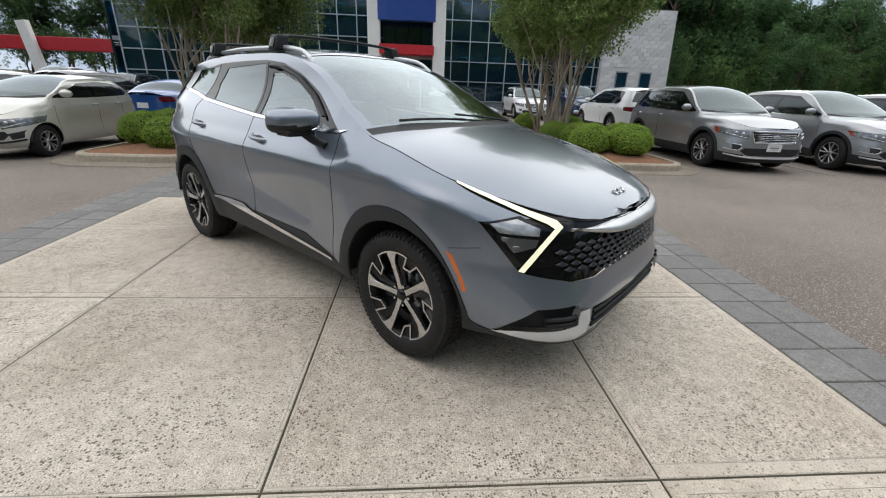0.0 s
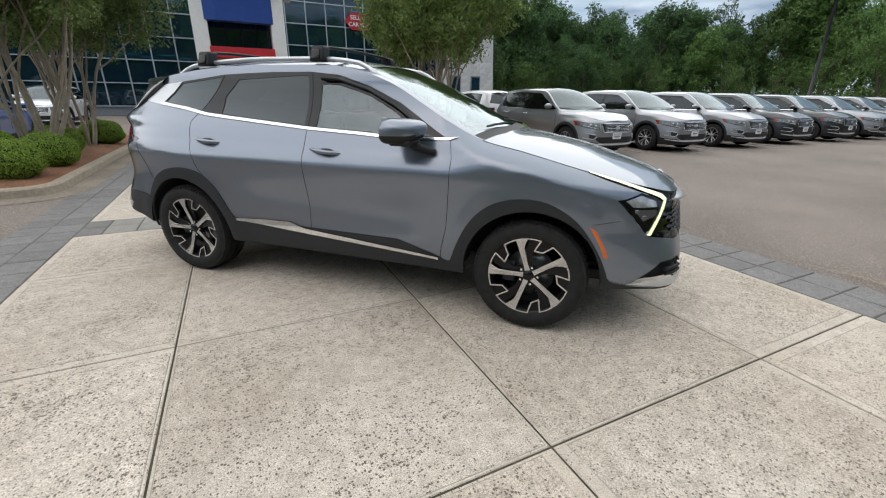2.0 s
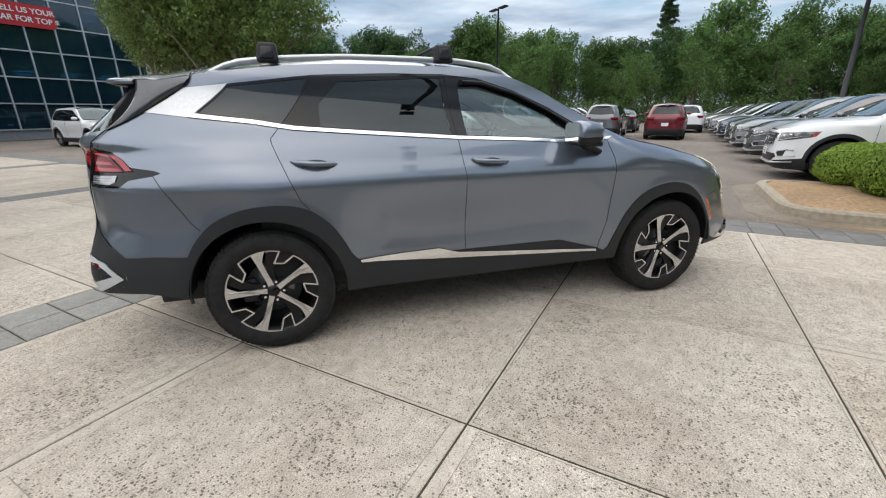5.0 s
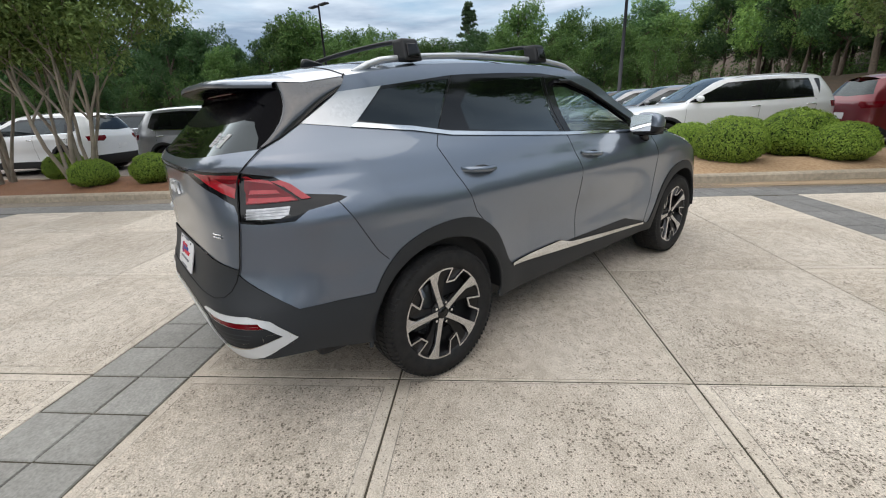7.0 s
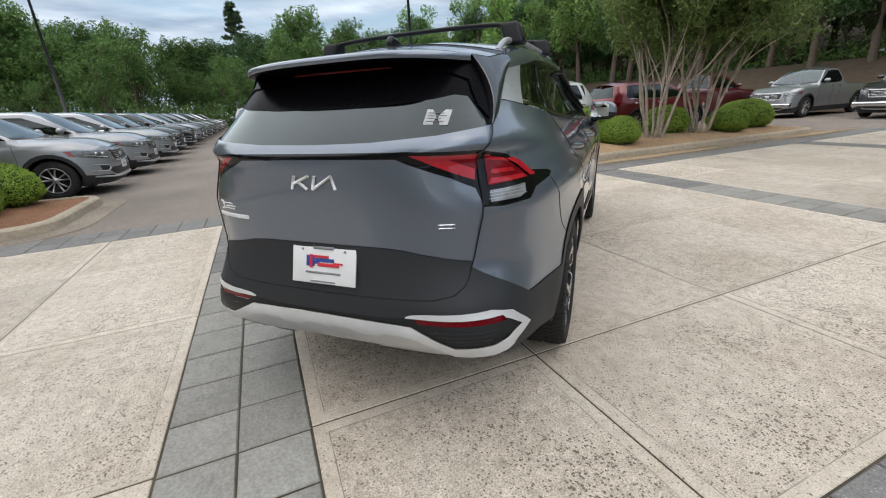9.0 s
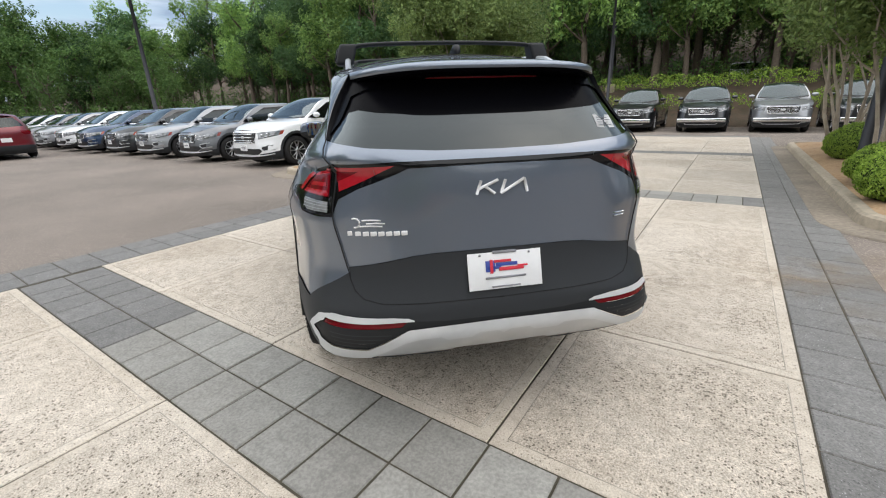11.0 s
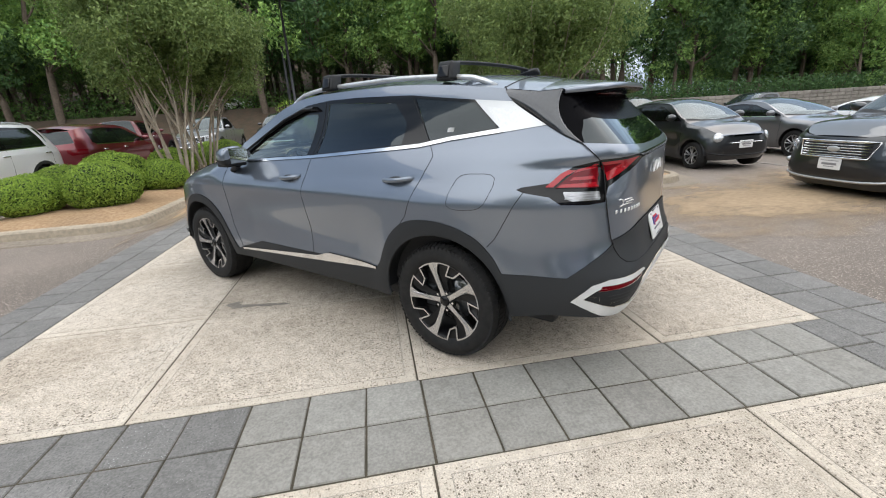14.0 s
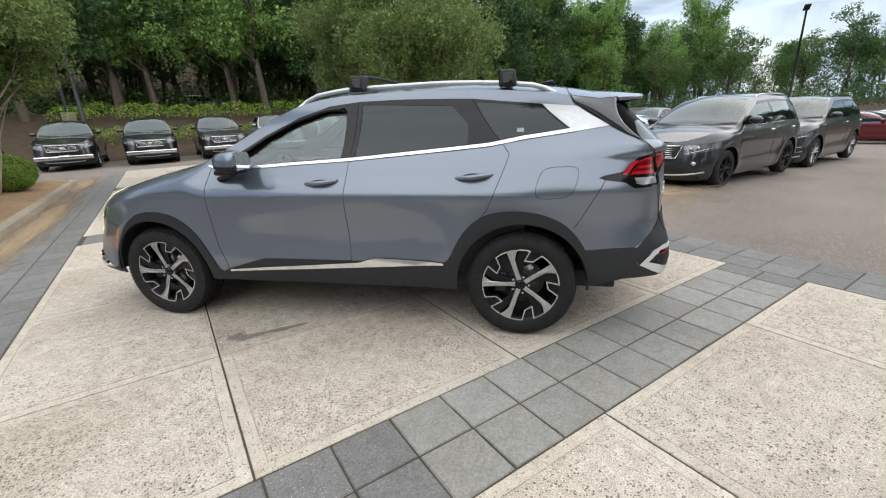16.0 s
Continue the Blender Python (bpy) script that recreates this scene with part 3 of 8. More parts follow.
island(3.62, 6.55, -12.8, -2.95, 0.55, SAND, "sandy planting island with cast concrete kerb")
island(-5.6, -3.62, -12.6, -2.75, 0.5, SAND, "sandy planting island with a worn concrete kerb")
island(-5.75, -3.62, 4.15, 13.5, 0.5, MULCH, "pine straw planting island with a concrete kerb")
island(3.5, 6.1, 4.5, 13.5, 0.55, MULCH, "red-brown pine straw island with concrete kerb")


def drift_material():
    """Loose sand that thins out towards its edge."""
    m = material("drifted_sand", (0.46, 0.34, 0.215), 0.95, colour2=(0.33, 0.235, 0.145), scale=30, big=0.2, big_scale=2, bump=0.003, bump_scale=60)
    n, l = m.node_tree.nodes, m.node_tree.links
    tc, grad, nz = n.new("ShaderNodeTexCoord"), n.new("ShaderNodeTexGradient"), n.new("ShaderNodeTexNoise")
    grad.gradient_type = "SPHERICAL"
    nz.inputs["Scale"].default_value, nz.inputs["Detail"].default_value, nz.inputs["Roughness"].default_value = 3.2, 9, 0.68
    l.new(tc.outputs["Object"], grad.inputs[0])
    l.new(tc.outputs["Object"], nz.inputs["Vector"])
    add, cover_, see, mx = n.new("ShaderNodeMath"), n.new("ShaderNodeMapRange"), n.new("ShaderNodeBsdfTransparent"), n.new("ShaderNodeMixShader")
    add.operation = "MULTIPLY_ADD"
    add.inputs[1].default_value = 1.5
    l.new(nz.outputs["Fac"], add.inputs[0])
    l.new(grad.outputs["Fac"], add.inputs[2])
    cover_.inputs["From Min"].default_value, cover_.inputs["From Max"].default_value, cover_.inputs["To Max"].default_value = 0.88, 1.5, 0.85
    l.new(add.outputs[0], cover_.inputs["Value"])
    l.new(cover_.outputs[0], mx.inputs[0])
    l.new(see.outputs[0], mx.inputs[1])
    l.new(n["Principled BSDF"].outputs[0], mx.inputs[2])
    l.new(mx.outputs[0], n["Material Output"].inputs["Surface"])
    return m


DRIFT = drift_material()
# u, v, half length and half width of sand washed off the beds
for u, v, a, b, turn, z in ((-5.7, -1.2, 3.2, 1.9, 12, 0.006), (-8.6, -2.2, 2.6, 1.5, -10, -0.02), (3.38, -6.2, 4.6, 0.42, 90, 0.016), (3.5, -12.0, 3.0, 0.5, 90, 0.016)):
    bm = bmesh.new()
    bmesh.ops.create_circle(bm, cap_ends=True, segments=40, radius=1.0)
    ob = part("sand_drift", bm, DRIFT, None, smooth=False)
    ob.matrix_world = lot_pose(u, v, z, turn) @ Matrix.Diagonal((a, b, 1, 1))
    tagged(ob, "thin tan sand washed out of the planting bed", "sand", kind="stuff")


# ---- plants ----
def leaf_quad(bm, p, nrm, size, rng, mat=0):
    a = nrm.orthogonal().normalized()
    a.rotate(Euler((0, 0, rng.uniform(0, 6.28))))
    a = (a - nrm * a.dot(nrm)).normalized()
    b = nrm.cross(a)
    s, w = size, size * rng.uniform(0.35, 0.6)
    vs4 = [bm.verts.new(p - a * s * 0.5), bm.verts.new(p + b * w * 0.5 + nrm * s * 0.08), bm.verts.new(p + a * s * 0.5), bm.verts.new(p - b * w * 0.5 + nrm * s * 0.08)]
    f = bm.faces.new(vs4)
    f.material_index = mat
    return f


def rand_dir(rng, zmin=-1.0):
    while True:
        v = Vector((rng.uniform(-1, 1), rng.uniform(-1, 1), rng.uniform(-1, 1)))
        if 0.05 < v.length < 1 and v.z / v.length > zmin:
            return v.normalized()


def bush_pair(seed, leaves=11000):
    """A clipped box bush: lumpy core and a coat of small leaves, one metre wide."""
    rng = random.Random(seed)
    core = bmesh.new()
    bmesh.ops.create_icosphere(core, subdivisions=4, radius=0.5)

    def lump(d):
        k = 1.0 + 0.09 * noise.noise(d * 2.0 + Vector((seed, 0, 0))) + 0.045 * noise.noise(d * 5 + Vector((0, seed, 0))) + 0.02 * noise.noise(d * 13)
        return Vector((d.x * 0.5 * k, d.y * 0.5 * k, (d.z * 0.40 * k if d.z > 0 else d.z * 0.34 * k) + 0.33))
    for v in core.verts:
        v.co = lump(v.co.normalized()) * 0.95
    coat = bmesh.new()
    for _ in range(leaves):
        d = rand_dir(rng, -0.75)
        nrm = (d + rand_dir(rng) * 0.7).normalized()
        leaf_quad(coat, Vector((0, 0, 0.33)) + (lump(d) - Vector((0, 0, 0.33))) * rng.uniform(0.94, 1.045), nrm, rng.uniform(0.026, 0.050), rng)
    b = thing("bush", "round clipped bright green box bush", "bush", "clipped bushes")
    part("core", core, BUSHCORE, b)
    part("leaves", coat, BOXLEAF, b, smooth=False)
    return b


def tree_crown(seed, blobs, leaf, per, clump, flatten=0.8):
    """Leaves in clumps spread through the blobs (centre, radius)."""
    rng = random.Random(seed)
    bm = bmesh.new()
    for c, r in blobs:
        c = Vector(c)
        n = int(per * r * r)
        for _ in range(n):
            d = rand_dir(rng)
            at = c + Vector((d.x, d.y, d.z * flatten)) * r * (rng.random() ** 0.33)
            for _ in range(clump):
                p = at + rand_dir(rng) * rng.uniform(0.1, 0.38) * min(1.0, r * 0.6)
                nrm = (rand_dir(rng) + Vector((0, 0, 0.7)) + d * 0.5).normalized()
                leaf_quad(bm, p, nrm, leaf * rng.uniform(0.7, 1.3), rng)
    return bm


def add_limb(bm, p, d, length, r, rng, depth, tips):
    pts = [p]
    n = 5
    for k in range(n):
        d = (d + rand_dir(rng) * 0.16 + Vector((0, 0, 0.05))).normalized()
        pts.append(pts[-1] + d * length / n)
    add_tube(bm, pts, r, 7 if depth > 1 else 5, r * 0.6, cap=False)
    if depth <= 0:
        tips.append(pts[-1])
        return
    for k in range(rng.choice((2, 3))):
        at = pts[rng.choice((3, 4, 5))]
        nd = (d + rand_dir(rng, -0.2) * 0.75).normalized()
        add_limb(bm, at, nd, length * rng.uniform(0.55, 0.8), r * 0.55, rng, depth - 1, tips)
    tips.append(pts[-1])


def forest_tree(seed, height, mat, label, spread=0.30, bare=0.25):
    rng = random.Random(seed)
    t = thing("tree", label, "tree", "woodland trees")
    tips = []
    bm = bmesh.new()
    trunk = [Vector((0, 0, -0.3))]
    for k in range(1, 7):
        trunk.append(Vector((rng.uniform(-0.2, 0.2), rng.uniform(-0.2, 0.2), height * 0.13 * k)))
    add_tube(bm, trunk, height * 0.017 + 0.05, 9, height * 0.006, cap=False)
    for k in range(9):
        a = trunk[rng.choice((2, 3, 4, 5, 6))]
        add_limb(bm, a, (rand_dir(rng, 0.05) + Vector((0, 0, 0.25))).normalized(), height * rng.uniform(0.14, 0.24), height * 0.006, rng, 1, tips)
    part("trunk", bm, BARK, t)
    blobs = [(p, height * rng.uniform(0.06, 0.11)) for p in tips]
    for k in range(16):
        h = bare + (1 - bare) * (k + 0.5) / 16
        w = spread * height * math.sin(math.pi * min(1, 0.18 + 0.80 * h)) ** 0.7
        a = rng.uniform(0, 6.28)
        blobs.append((Vector((w * 0.75 * math.cos(a), w * 0.75 * math.sin(a), h * height * 0.95)), height * rng.uniform(0.07, 0.13)))
    bm = tree_crown(seed, blobs, height * 0.019 + 0.04, 36, 5)
    part("crown", bm, mat, t, smooth=False)
    return t


def pine_tree(seed, height):
    rng = random.Random(seed)
    t = thing("pine_tree", "tall dark pine with open layered branches", "tree", "pines")
    bm = bmesh.new()
    add_tube(bm, [(0, 0, -0.3), (0.1, 0, height * 0.5), (0, 0.1, height)], 0.28, 9, 0.06, cap=False)
    blobs = []
    for k in range(60):
        h = 0.36 + 0.64 * (k / 60)
        a, w = rng.uniform(0, 6.28), height * 0.17 * (1.08 - h) * 1.7 * rng.uniform(0.55, 1.0)
        tip = Vector((w * math.cos(a), w * math.sin(a), height * h + 0.4))
        add_tube(bm, [(0, 0, height * h), tip * 0.6 + Vector((0, 0, height * h * 0.4)), tip], 0.06, 5, 0.02, cap=False)
        blobs.append((tip, rng.uniform(0.5, 1.0)))
        blobs.append((tip * 0.6 + Vector((0, 0, height * h * 0.4)), rng.uniform(0.5, 0.9)))
    part("trunk", bm, BARK, t)
    part("crown", tree_crown(seed, blobs, 0.28, 70, 5, 0.45), PINE, t, smooth=False)
    return t


def myrtle(seed, height, stems):
    """Crape myrtle: many smooth pale stems from one foot, a feathery crown on top."""
    rng = random.Random(seed)
    t = thing("crape_myrtle", "crape myrtle with many smooth pale stems and a feathery green crown", "tree", "crape myrtles")
    tips = []
    for k in range(stems):
        a = 6.28 * k / stems + rng.uniform(-0.3, 0.3)
        d = Vector((math.cos(a) * 0.17, math.sin(a) * 0.17, 1)).normalized()
        p = Vector((math.cos(a) * 0.14, math.sin(a) * 0.14, -0.1))
        bm = bmesh.new()
        add_limb(bm, p, d, height * 0.40, rng.uniform(0.028, 0.042), rng, 2, tips)
        part("stem", bm, PALEBARK, t)
    blobs = [(p, rng.uniform(0.35, 0.6)) for p in tips if p.z > height * 0.38]
    for k in range(20):
        a, w, h = rng.uniform(0, 6.28), rng.uniform(0.2, 1.0), rng.uniform(0.44, 0.98)
        rad = height * 0.36 * math.sin(math.pi * min(1, (h - 0.38) * 1.45)) ** 0.6
        blobs.append((Vector((rad * w * math.cos(a), rad * w * math.sin(a), h * height)), rng.uniform(0.4, 0.65)))
    part("crown", tree_crown(seed, blobs, 0.070, 480, 6, 0.8), MYRTLE, t, smooth=False)
    return t


BUSH = [bush_pair(3), bush_pair(8), bush_pair(14)]
# u, v, width: clipped bushes of each island
BUSHES = [(4.75, -4.45, 1.15), (5.75, -4.15, 1.0), (5.3, -5.9, 1.25), (5.9, -5.3, 1.05), (4.55, -6.2, 1.0), (5.4, -8.8, 1.15), (4.85, -11.4, 1.25), (5.6, -12.2, 1.15), (4.6, -10.2, 1.0),
          (-4.15, -3.95, 1.05), (-5.05, -4.05, 1.1), (-4.2, -5.1, 1.0), (-5.0, -5.3, 1.1), (-4.4, -8.3, 1.15), (-5.0, -7.4, 1.05),
          (-5.05, 5.55, 1.05), (-4.35, 5.1, 1.0), (-5.15, 6.7, 1.1), (-4.25, 6.4, 1.05), (-4.6, 8.2, 1.05), (-4.3, 10.4, 1.1),
          (4.35, 5.7, 1.05), (5.2, 5.55, 1.1), (4.5, 6.8, 1.0), (5.45, 6.6, 1.05), (4.3, 8.0, 0.95), (5.3, 9.6, 1.0), (4.3, 11.0, 1.0)]
rng = random.Random(21)
for k, (u, v, w) in enumerate(BUSHES):
    w *= 0.86 if v > 0 else 0.90 if u < 0 else 1.0
    m = lot_pose(u, v, 0.12 if u < 0 else 0.15, rng.uniform(0, 360)) @ Matrix.Diagonal((w, w, w * rng.uniform(0.90, 1.02), 1))
    copy_thing(BUSH[k % 3], m)
for b in BUSH:
    for c in b.children_recursive:
        bpy.data.objects.remove(c)
    bpy.data.objects.remove(b)

MY = [myrtle(4, 5.2, 9), myrtle(9, 4.8, 8)]
MYRTLES = [(4.7, -7.55, 0, 1.0), (4.75, -9.3, 1, 1.05), (-4.5, -6.5, 1, 0.95), (-4.35, -9.6, 0, 1.0), (4.5, 8.45, 1, 1.0), (4.7, 10.6, 0, 1.0), (-4.6, 7.3, 0, 0.95), (-4.5, 9.6, 1, 1.0)]
for u, v, k, s in MYRTLES:
    copy_thing(MY[k], lot_pose(u, v, 0.18, rng.uniform(0, 360)) @ Matrix.Scale(s * (1.24 if v > 0 else 1.1), 4))
for b in MY:
    for c in b.children_recursive:
        bpy.data.objects.remove(c)
    bpy.data.objects.remove(b)

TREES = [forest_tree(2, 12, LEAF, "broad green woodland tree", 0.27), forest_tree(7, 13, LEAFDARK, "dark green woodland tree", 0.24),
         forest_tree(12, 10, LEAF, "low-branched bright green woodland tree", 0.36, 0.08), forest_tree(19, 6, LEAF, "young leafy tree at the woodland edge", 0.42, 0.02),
         forest_tree(5, 12, LITLEAF, "tall fresh green tree on the bank", 0.27, 0.34), forest_tree(15, 10, LITLEAF, "spreading fresh green tree on the bank", 0.34, 0.2), forest_tree(23, 11, LEAFDARK, "dark green low-branched woodland tree", 0.34, 0.08)]
rng = random.Random(77)


far_woods = thing("distant_woods", "deep green mixed woods behind the first trees", "woods", kind="stuff")


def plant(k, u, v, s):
    # leaf tone carries the light: brightened on the bank, darkened beyond v 40
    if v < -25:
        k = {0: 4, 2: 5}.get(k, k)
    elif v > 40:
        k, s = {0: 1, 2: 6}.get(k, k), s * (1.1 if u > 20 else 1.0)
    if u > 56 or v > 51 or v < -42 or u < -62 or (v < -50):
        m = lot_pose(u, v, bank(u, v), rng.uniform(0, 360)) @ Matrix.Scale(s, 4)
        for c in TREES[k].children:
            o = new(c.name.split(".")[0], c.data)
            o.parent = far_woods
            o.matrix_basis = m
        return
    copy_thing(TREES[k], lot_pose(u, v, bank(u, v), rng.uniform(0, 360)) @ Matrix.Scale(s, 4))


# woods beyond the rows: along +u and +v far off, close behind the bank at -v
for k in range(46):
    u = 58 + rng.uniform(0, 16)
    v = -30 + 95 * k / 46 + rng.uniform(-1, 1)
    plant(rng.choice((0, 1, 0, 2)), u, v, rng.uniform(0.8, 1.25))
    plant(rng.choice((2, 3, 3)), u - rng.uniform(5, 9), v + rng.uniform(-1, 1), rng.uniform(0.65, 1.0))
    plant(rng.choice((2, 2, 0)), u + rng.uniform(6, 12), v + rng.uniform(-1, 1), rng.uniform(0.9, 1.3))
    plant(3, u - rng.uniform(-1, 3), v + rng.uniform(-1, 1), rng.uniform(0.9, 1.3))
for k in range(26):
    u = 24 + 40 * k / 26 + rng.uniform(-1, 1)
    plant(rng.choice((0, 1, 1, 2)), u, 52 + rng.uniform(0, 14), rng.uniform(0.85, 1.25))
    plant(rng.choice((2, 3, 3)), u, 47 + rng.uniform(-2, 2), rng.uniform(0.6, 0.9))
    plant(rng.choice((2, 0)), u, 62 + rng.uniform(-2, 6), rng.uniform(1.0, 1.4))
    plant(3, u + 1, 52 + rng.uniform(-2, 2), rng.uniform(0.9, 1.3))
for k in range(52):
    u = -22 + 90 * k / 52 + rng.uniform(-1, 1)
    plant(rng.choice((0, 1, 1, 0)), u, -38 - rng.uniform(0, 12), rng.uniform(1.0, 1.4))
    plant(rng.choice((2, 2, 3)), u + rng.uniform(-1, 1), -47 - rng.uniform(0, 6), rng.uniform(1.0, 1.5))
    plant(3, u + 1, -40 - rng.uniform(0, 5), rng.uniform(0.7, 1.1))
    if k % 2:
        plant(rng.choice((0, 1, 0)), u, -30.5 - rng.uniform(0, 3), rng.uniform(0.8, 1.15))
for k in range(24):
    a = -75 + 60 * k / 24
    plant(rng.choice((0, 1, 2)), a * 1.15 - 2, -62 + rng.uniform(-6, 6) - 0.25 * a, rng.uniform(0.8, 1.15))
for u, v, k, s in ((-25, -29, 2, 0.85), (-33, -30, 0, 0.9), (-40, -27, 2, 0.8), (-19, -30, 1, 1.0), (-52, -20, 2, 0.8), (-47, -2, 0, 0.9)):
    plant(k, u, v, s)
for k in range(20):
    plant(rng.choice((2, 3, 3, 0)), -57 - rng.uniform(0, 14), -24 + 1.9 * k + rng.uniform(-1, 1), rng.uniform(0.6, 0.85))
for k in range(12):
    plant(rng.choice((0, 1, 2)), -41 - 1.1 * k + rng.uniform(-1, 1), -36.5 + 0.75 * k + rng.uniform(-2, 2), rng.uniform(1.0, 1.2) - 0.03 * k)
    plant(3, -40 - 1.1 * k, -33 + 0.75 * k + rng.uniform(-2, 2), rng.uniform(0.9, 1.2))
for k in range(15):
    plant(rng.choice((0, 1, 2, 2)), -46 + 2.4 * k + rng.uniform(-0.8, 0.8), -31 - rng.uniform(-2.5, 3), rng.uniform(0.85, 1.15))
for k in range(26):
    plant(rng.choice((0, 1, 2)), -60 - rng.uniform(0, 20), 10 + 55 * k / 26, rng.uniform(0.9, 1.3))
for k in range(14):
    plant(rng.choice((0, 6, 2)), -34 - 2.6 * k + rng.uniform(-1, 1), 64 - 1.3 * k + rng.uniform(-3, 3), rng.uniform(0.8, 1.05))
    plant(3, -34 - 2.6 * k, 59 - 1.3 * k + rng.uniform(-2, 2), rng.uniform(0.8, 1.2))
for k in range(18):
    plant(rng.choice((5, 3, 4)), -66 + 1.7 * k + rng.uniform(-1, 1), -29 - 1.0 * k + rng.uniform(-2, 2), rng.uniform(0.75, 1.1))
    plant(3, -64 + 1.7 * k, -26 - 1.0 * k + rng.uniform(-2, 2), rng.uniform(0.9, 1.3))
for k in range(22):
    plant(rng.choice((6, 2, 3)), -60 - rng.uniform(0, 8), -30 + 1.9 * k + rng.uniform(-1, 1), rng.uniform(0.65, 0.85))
for b in TREES:
    for c in b.children_recursive:
        bpy.data.objects.remove(c)
    bpy.data.objects.remove(b)
p = pine_tree(31, 20)
p.matrix_world = lot_pose(88.5, 2.3, 0, 30)
for u, v, s in ((-62, 40, 0.8), (-68, 48, 0.9), (-58, 52, 0.75), (-47, 58, 0.72), (-53, 55, 0.78), (-41, 62, 0.68)):
    copy_thing(p, lot_pose(u, v, 0, rng.uniform(0, 360)) @ Matrix.Scale(s, 4))

# undergrowth: one dense leafy band at the woods' edge
bm = bmesh.new()
rng = random.Random(5)
for k in range(19600):
    s = k % 7
    if s == 0:
        u, v, top = 54 + rng.uniform(0, 4), rng.uniform(-34, 64), 2.6
    elif s == 1:
        u, v, top = rng.uniform(18, 64), 46 + rng.uniform(0, 4), 2.6
    elif s == 2:
        u, v, top = rng.uniform(-60, 64), -34 - rng.uniform(0, 12), 1.7
    elif s == 5:
        u, v, top = rng.uniform(-64, -6), -38 - rng.uniform(0, 8), 6.5
    elif s == 6:
        u, v = -57 - rng.uniform(0, 6), rng.uniform(-48, 22)
        u, top = (u, 4.2) if v > -26 else (u + rng.uniform(-4, 14), 8.0)
    elif s == 3:
        u, v, top = rng.uniform(-70, 70), -47 - rng.uniform(0, 22), 4.0
    else:
        u, v, top = 62 + rng.uniform(0, 8), rng.uniform(-34, 64), 6.0
    at = Vector((u, v, bank(u, v) + rng.random() ** 1.5 * top))
    for _ in range(9):
        leaf_quad(bm, at + rand_dir(rng) * 0.5, (rand_dir(rng) + Vector((0, 0, 0.7))).normalized(), rng.uniform(0.18, 0.36), rng)
ug = part("undergrowth", bm, LEAF, smooth=False)
ug.matrix_world = LOT
tagged(ug, "dense leafy undergrowth along the edge of the woods", "undergrowth", kind="stuff")

# ---- car bodies: one skin round the plan, one over the top, cut into panels ----
def inside(poly, x, y):
    hit = False
    n = len(poly)
    j = n - 1
    for i in range(n):
        xi, yi = poly[i]
        xj, yj = poly[j]
        if (yi > y) != (yj > y) and x < (xj - xi) * (y - yi) / (yj - yi) + xi:
            hit = not hit
        j = i
    return hit


def split_convex(poly, p, q):
    """Both halves of a convex polygon cut by the line through p and q."""
    dx, dy = q[0] - p[0], q[1] - p[1]
    side = [dx * (y - p[1]) - dy * (x - p[0]) for x, y in poly]
    if max(side) < 1e-7 or min(side) > -1e-7:
        return [poly]
    a, b = [], []
    n = len(poly)
    for i in range(n):
        j = (i + 1) % n
        if side[i] >= 0:
            a.append(poly[i])
        if side[i] <= 0:
            b.append(poly[i])
        if side[i] * side[j] < 0:
            k = side[i] / (side[i] - side[j])
            c = (poly[i][0] + (poly[j][0] - poly[i][0]) * k, poly[i][1] + (poly[j][1] - poly[i][1]) * k)
            a.append(c)
            b.append(c)
    return [h for h in (a, b) if len(h) > 2]


def seg_hits_cell(p, q, x0, x1, y0, y1):
    t0, t1 = 0.0, 1.0
    dx, dy = q[0] - p[0], q[1] - p[1]
    for d, lo, hi, s in ((dx, x0, x1, p[0]), (dy, y0, y1, p[1])):
        if abs(d) < 1e-12:
            if s < lo or s > hi:
                return False
        else:
            a, b = (lo - s) / d, (hi - s) / d
            if a > b:
                a, b = b, a
            t0, t1 = max(t0, a), min(t1, b)
            if t0 > t1:
                return False
    return True


def cut_sheet(xs, ys, regions):
    """A flat grid cut along the edges of named regions: name -> convex pieces. A later region lies over an earlier one."""
    segs = []
    for name, poly in regions:
        for i in range(len(poly)):
            segs.append((poly[i], poly[(i + 1) % len(poly)]))
    box_segs = {}
    for p, q in segs:
        for i in range(len(xs) - 1):
            if xs[i + 1] < min(p[0], q[0]) or xs[i] > max(p[0], q[0]):
                continue
            for j in range(len(ys) - 1):
                if ys[j + 1] < min(p[1], q[1]) or ys[j] > max(p[1], q[1]):
                    continue
                if seg_hits_cell(p, q, xs[i], xs[i + 1], ys[j], ys[j + 1]):
                    box_segs.setdefault((i, j), []).append((p, q))
    out = {}
    bounds = [(n, p, min(c[0] for c in p), max(c[0] for c in p), min(c[1] for c in p), max(c[1] for c in p)) for n, p in regions]
    for i in range(len(xs) - 1):
        for j in range(len(ys) - 1):
            cells = [[(xs[i], ys[j]), (xs[i + 1], ys[j]), (xs[i + 1], ys[j + 1]), (xs[i], ys[j + 1])]]
            for p, q in box_segs.get((i, j), ()):
                cells = [h for c in cells for h in split_convex(c, p, q)]
            for c in cells:
                cx, cy = sum(v[0] for v in c) / len(c), sum(v[1] for v in c) / len(c)
                cls = ""
                for n, p, a0, a1, b0, b1 in bounds:
                    if a0 <= cx <= a1 and b0 <= cy <= b1 and inside(p, cx, cy):
                        cls = n
                out.setdefault(cls, []).append(c)
    return out


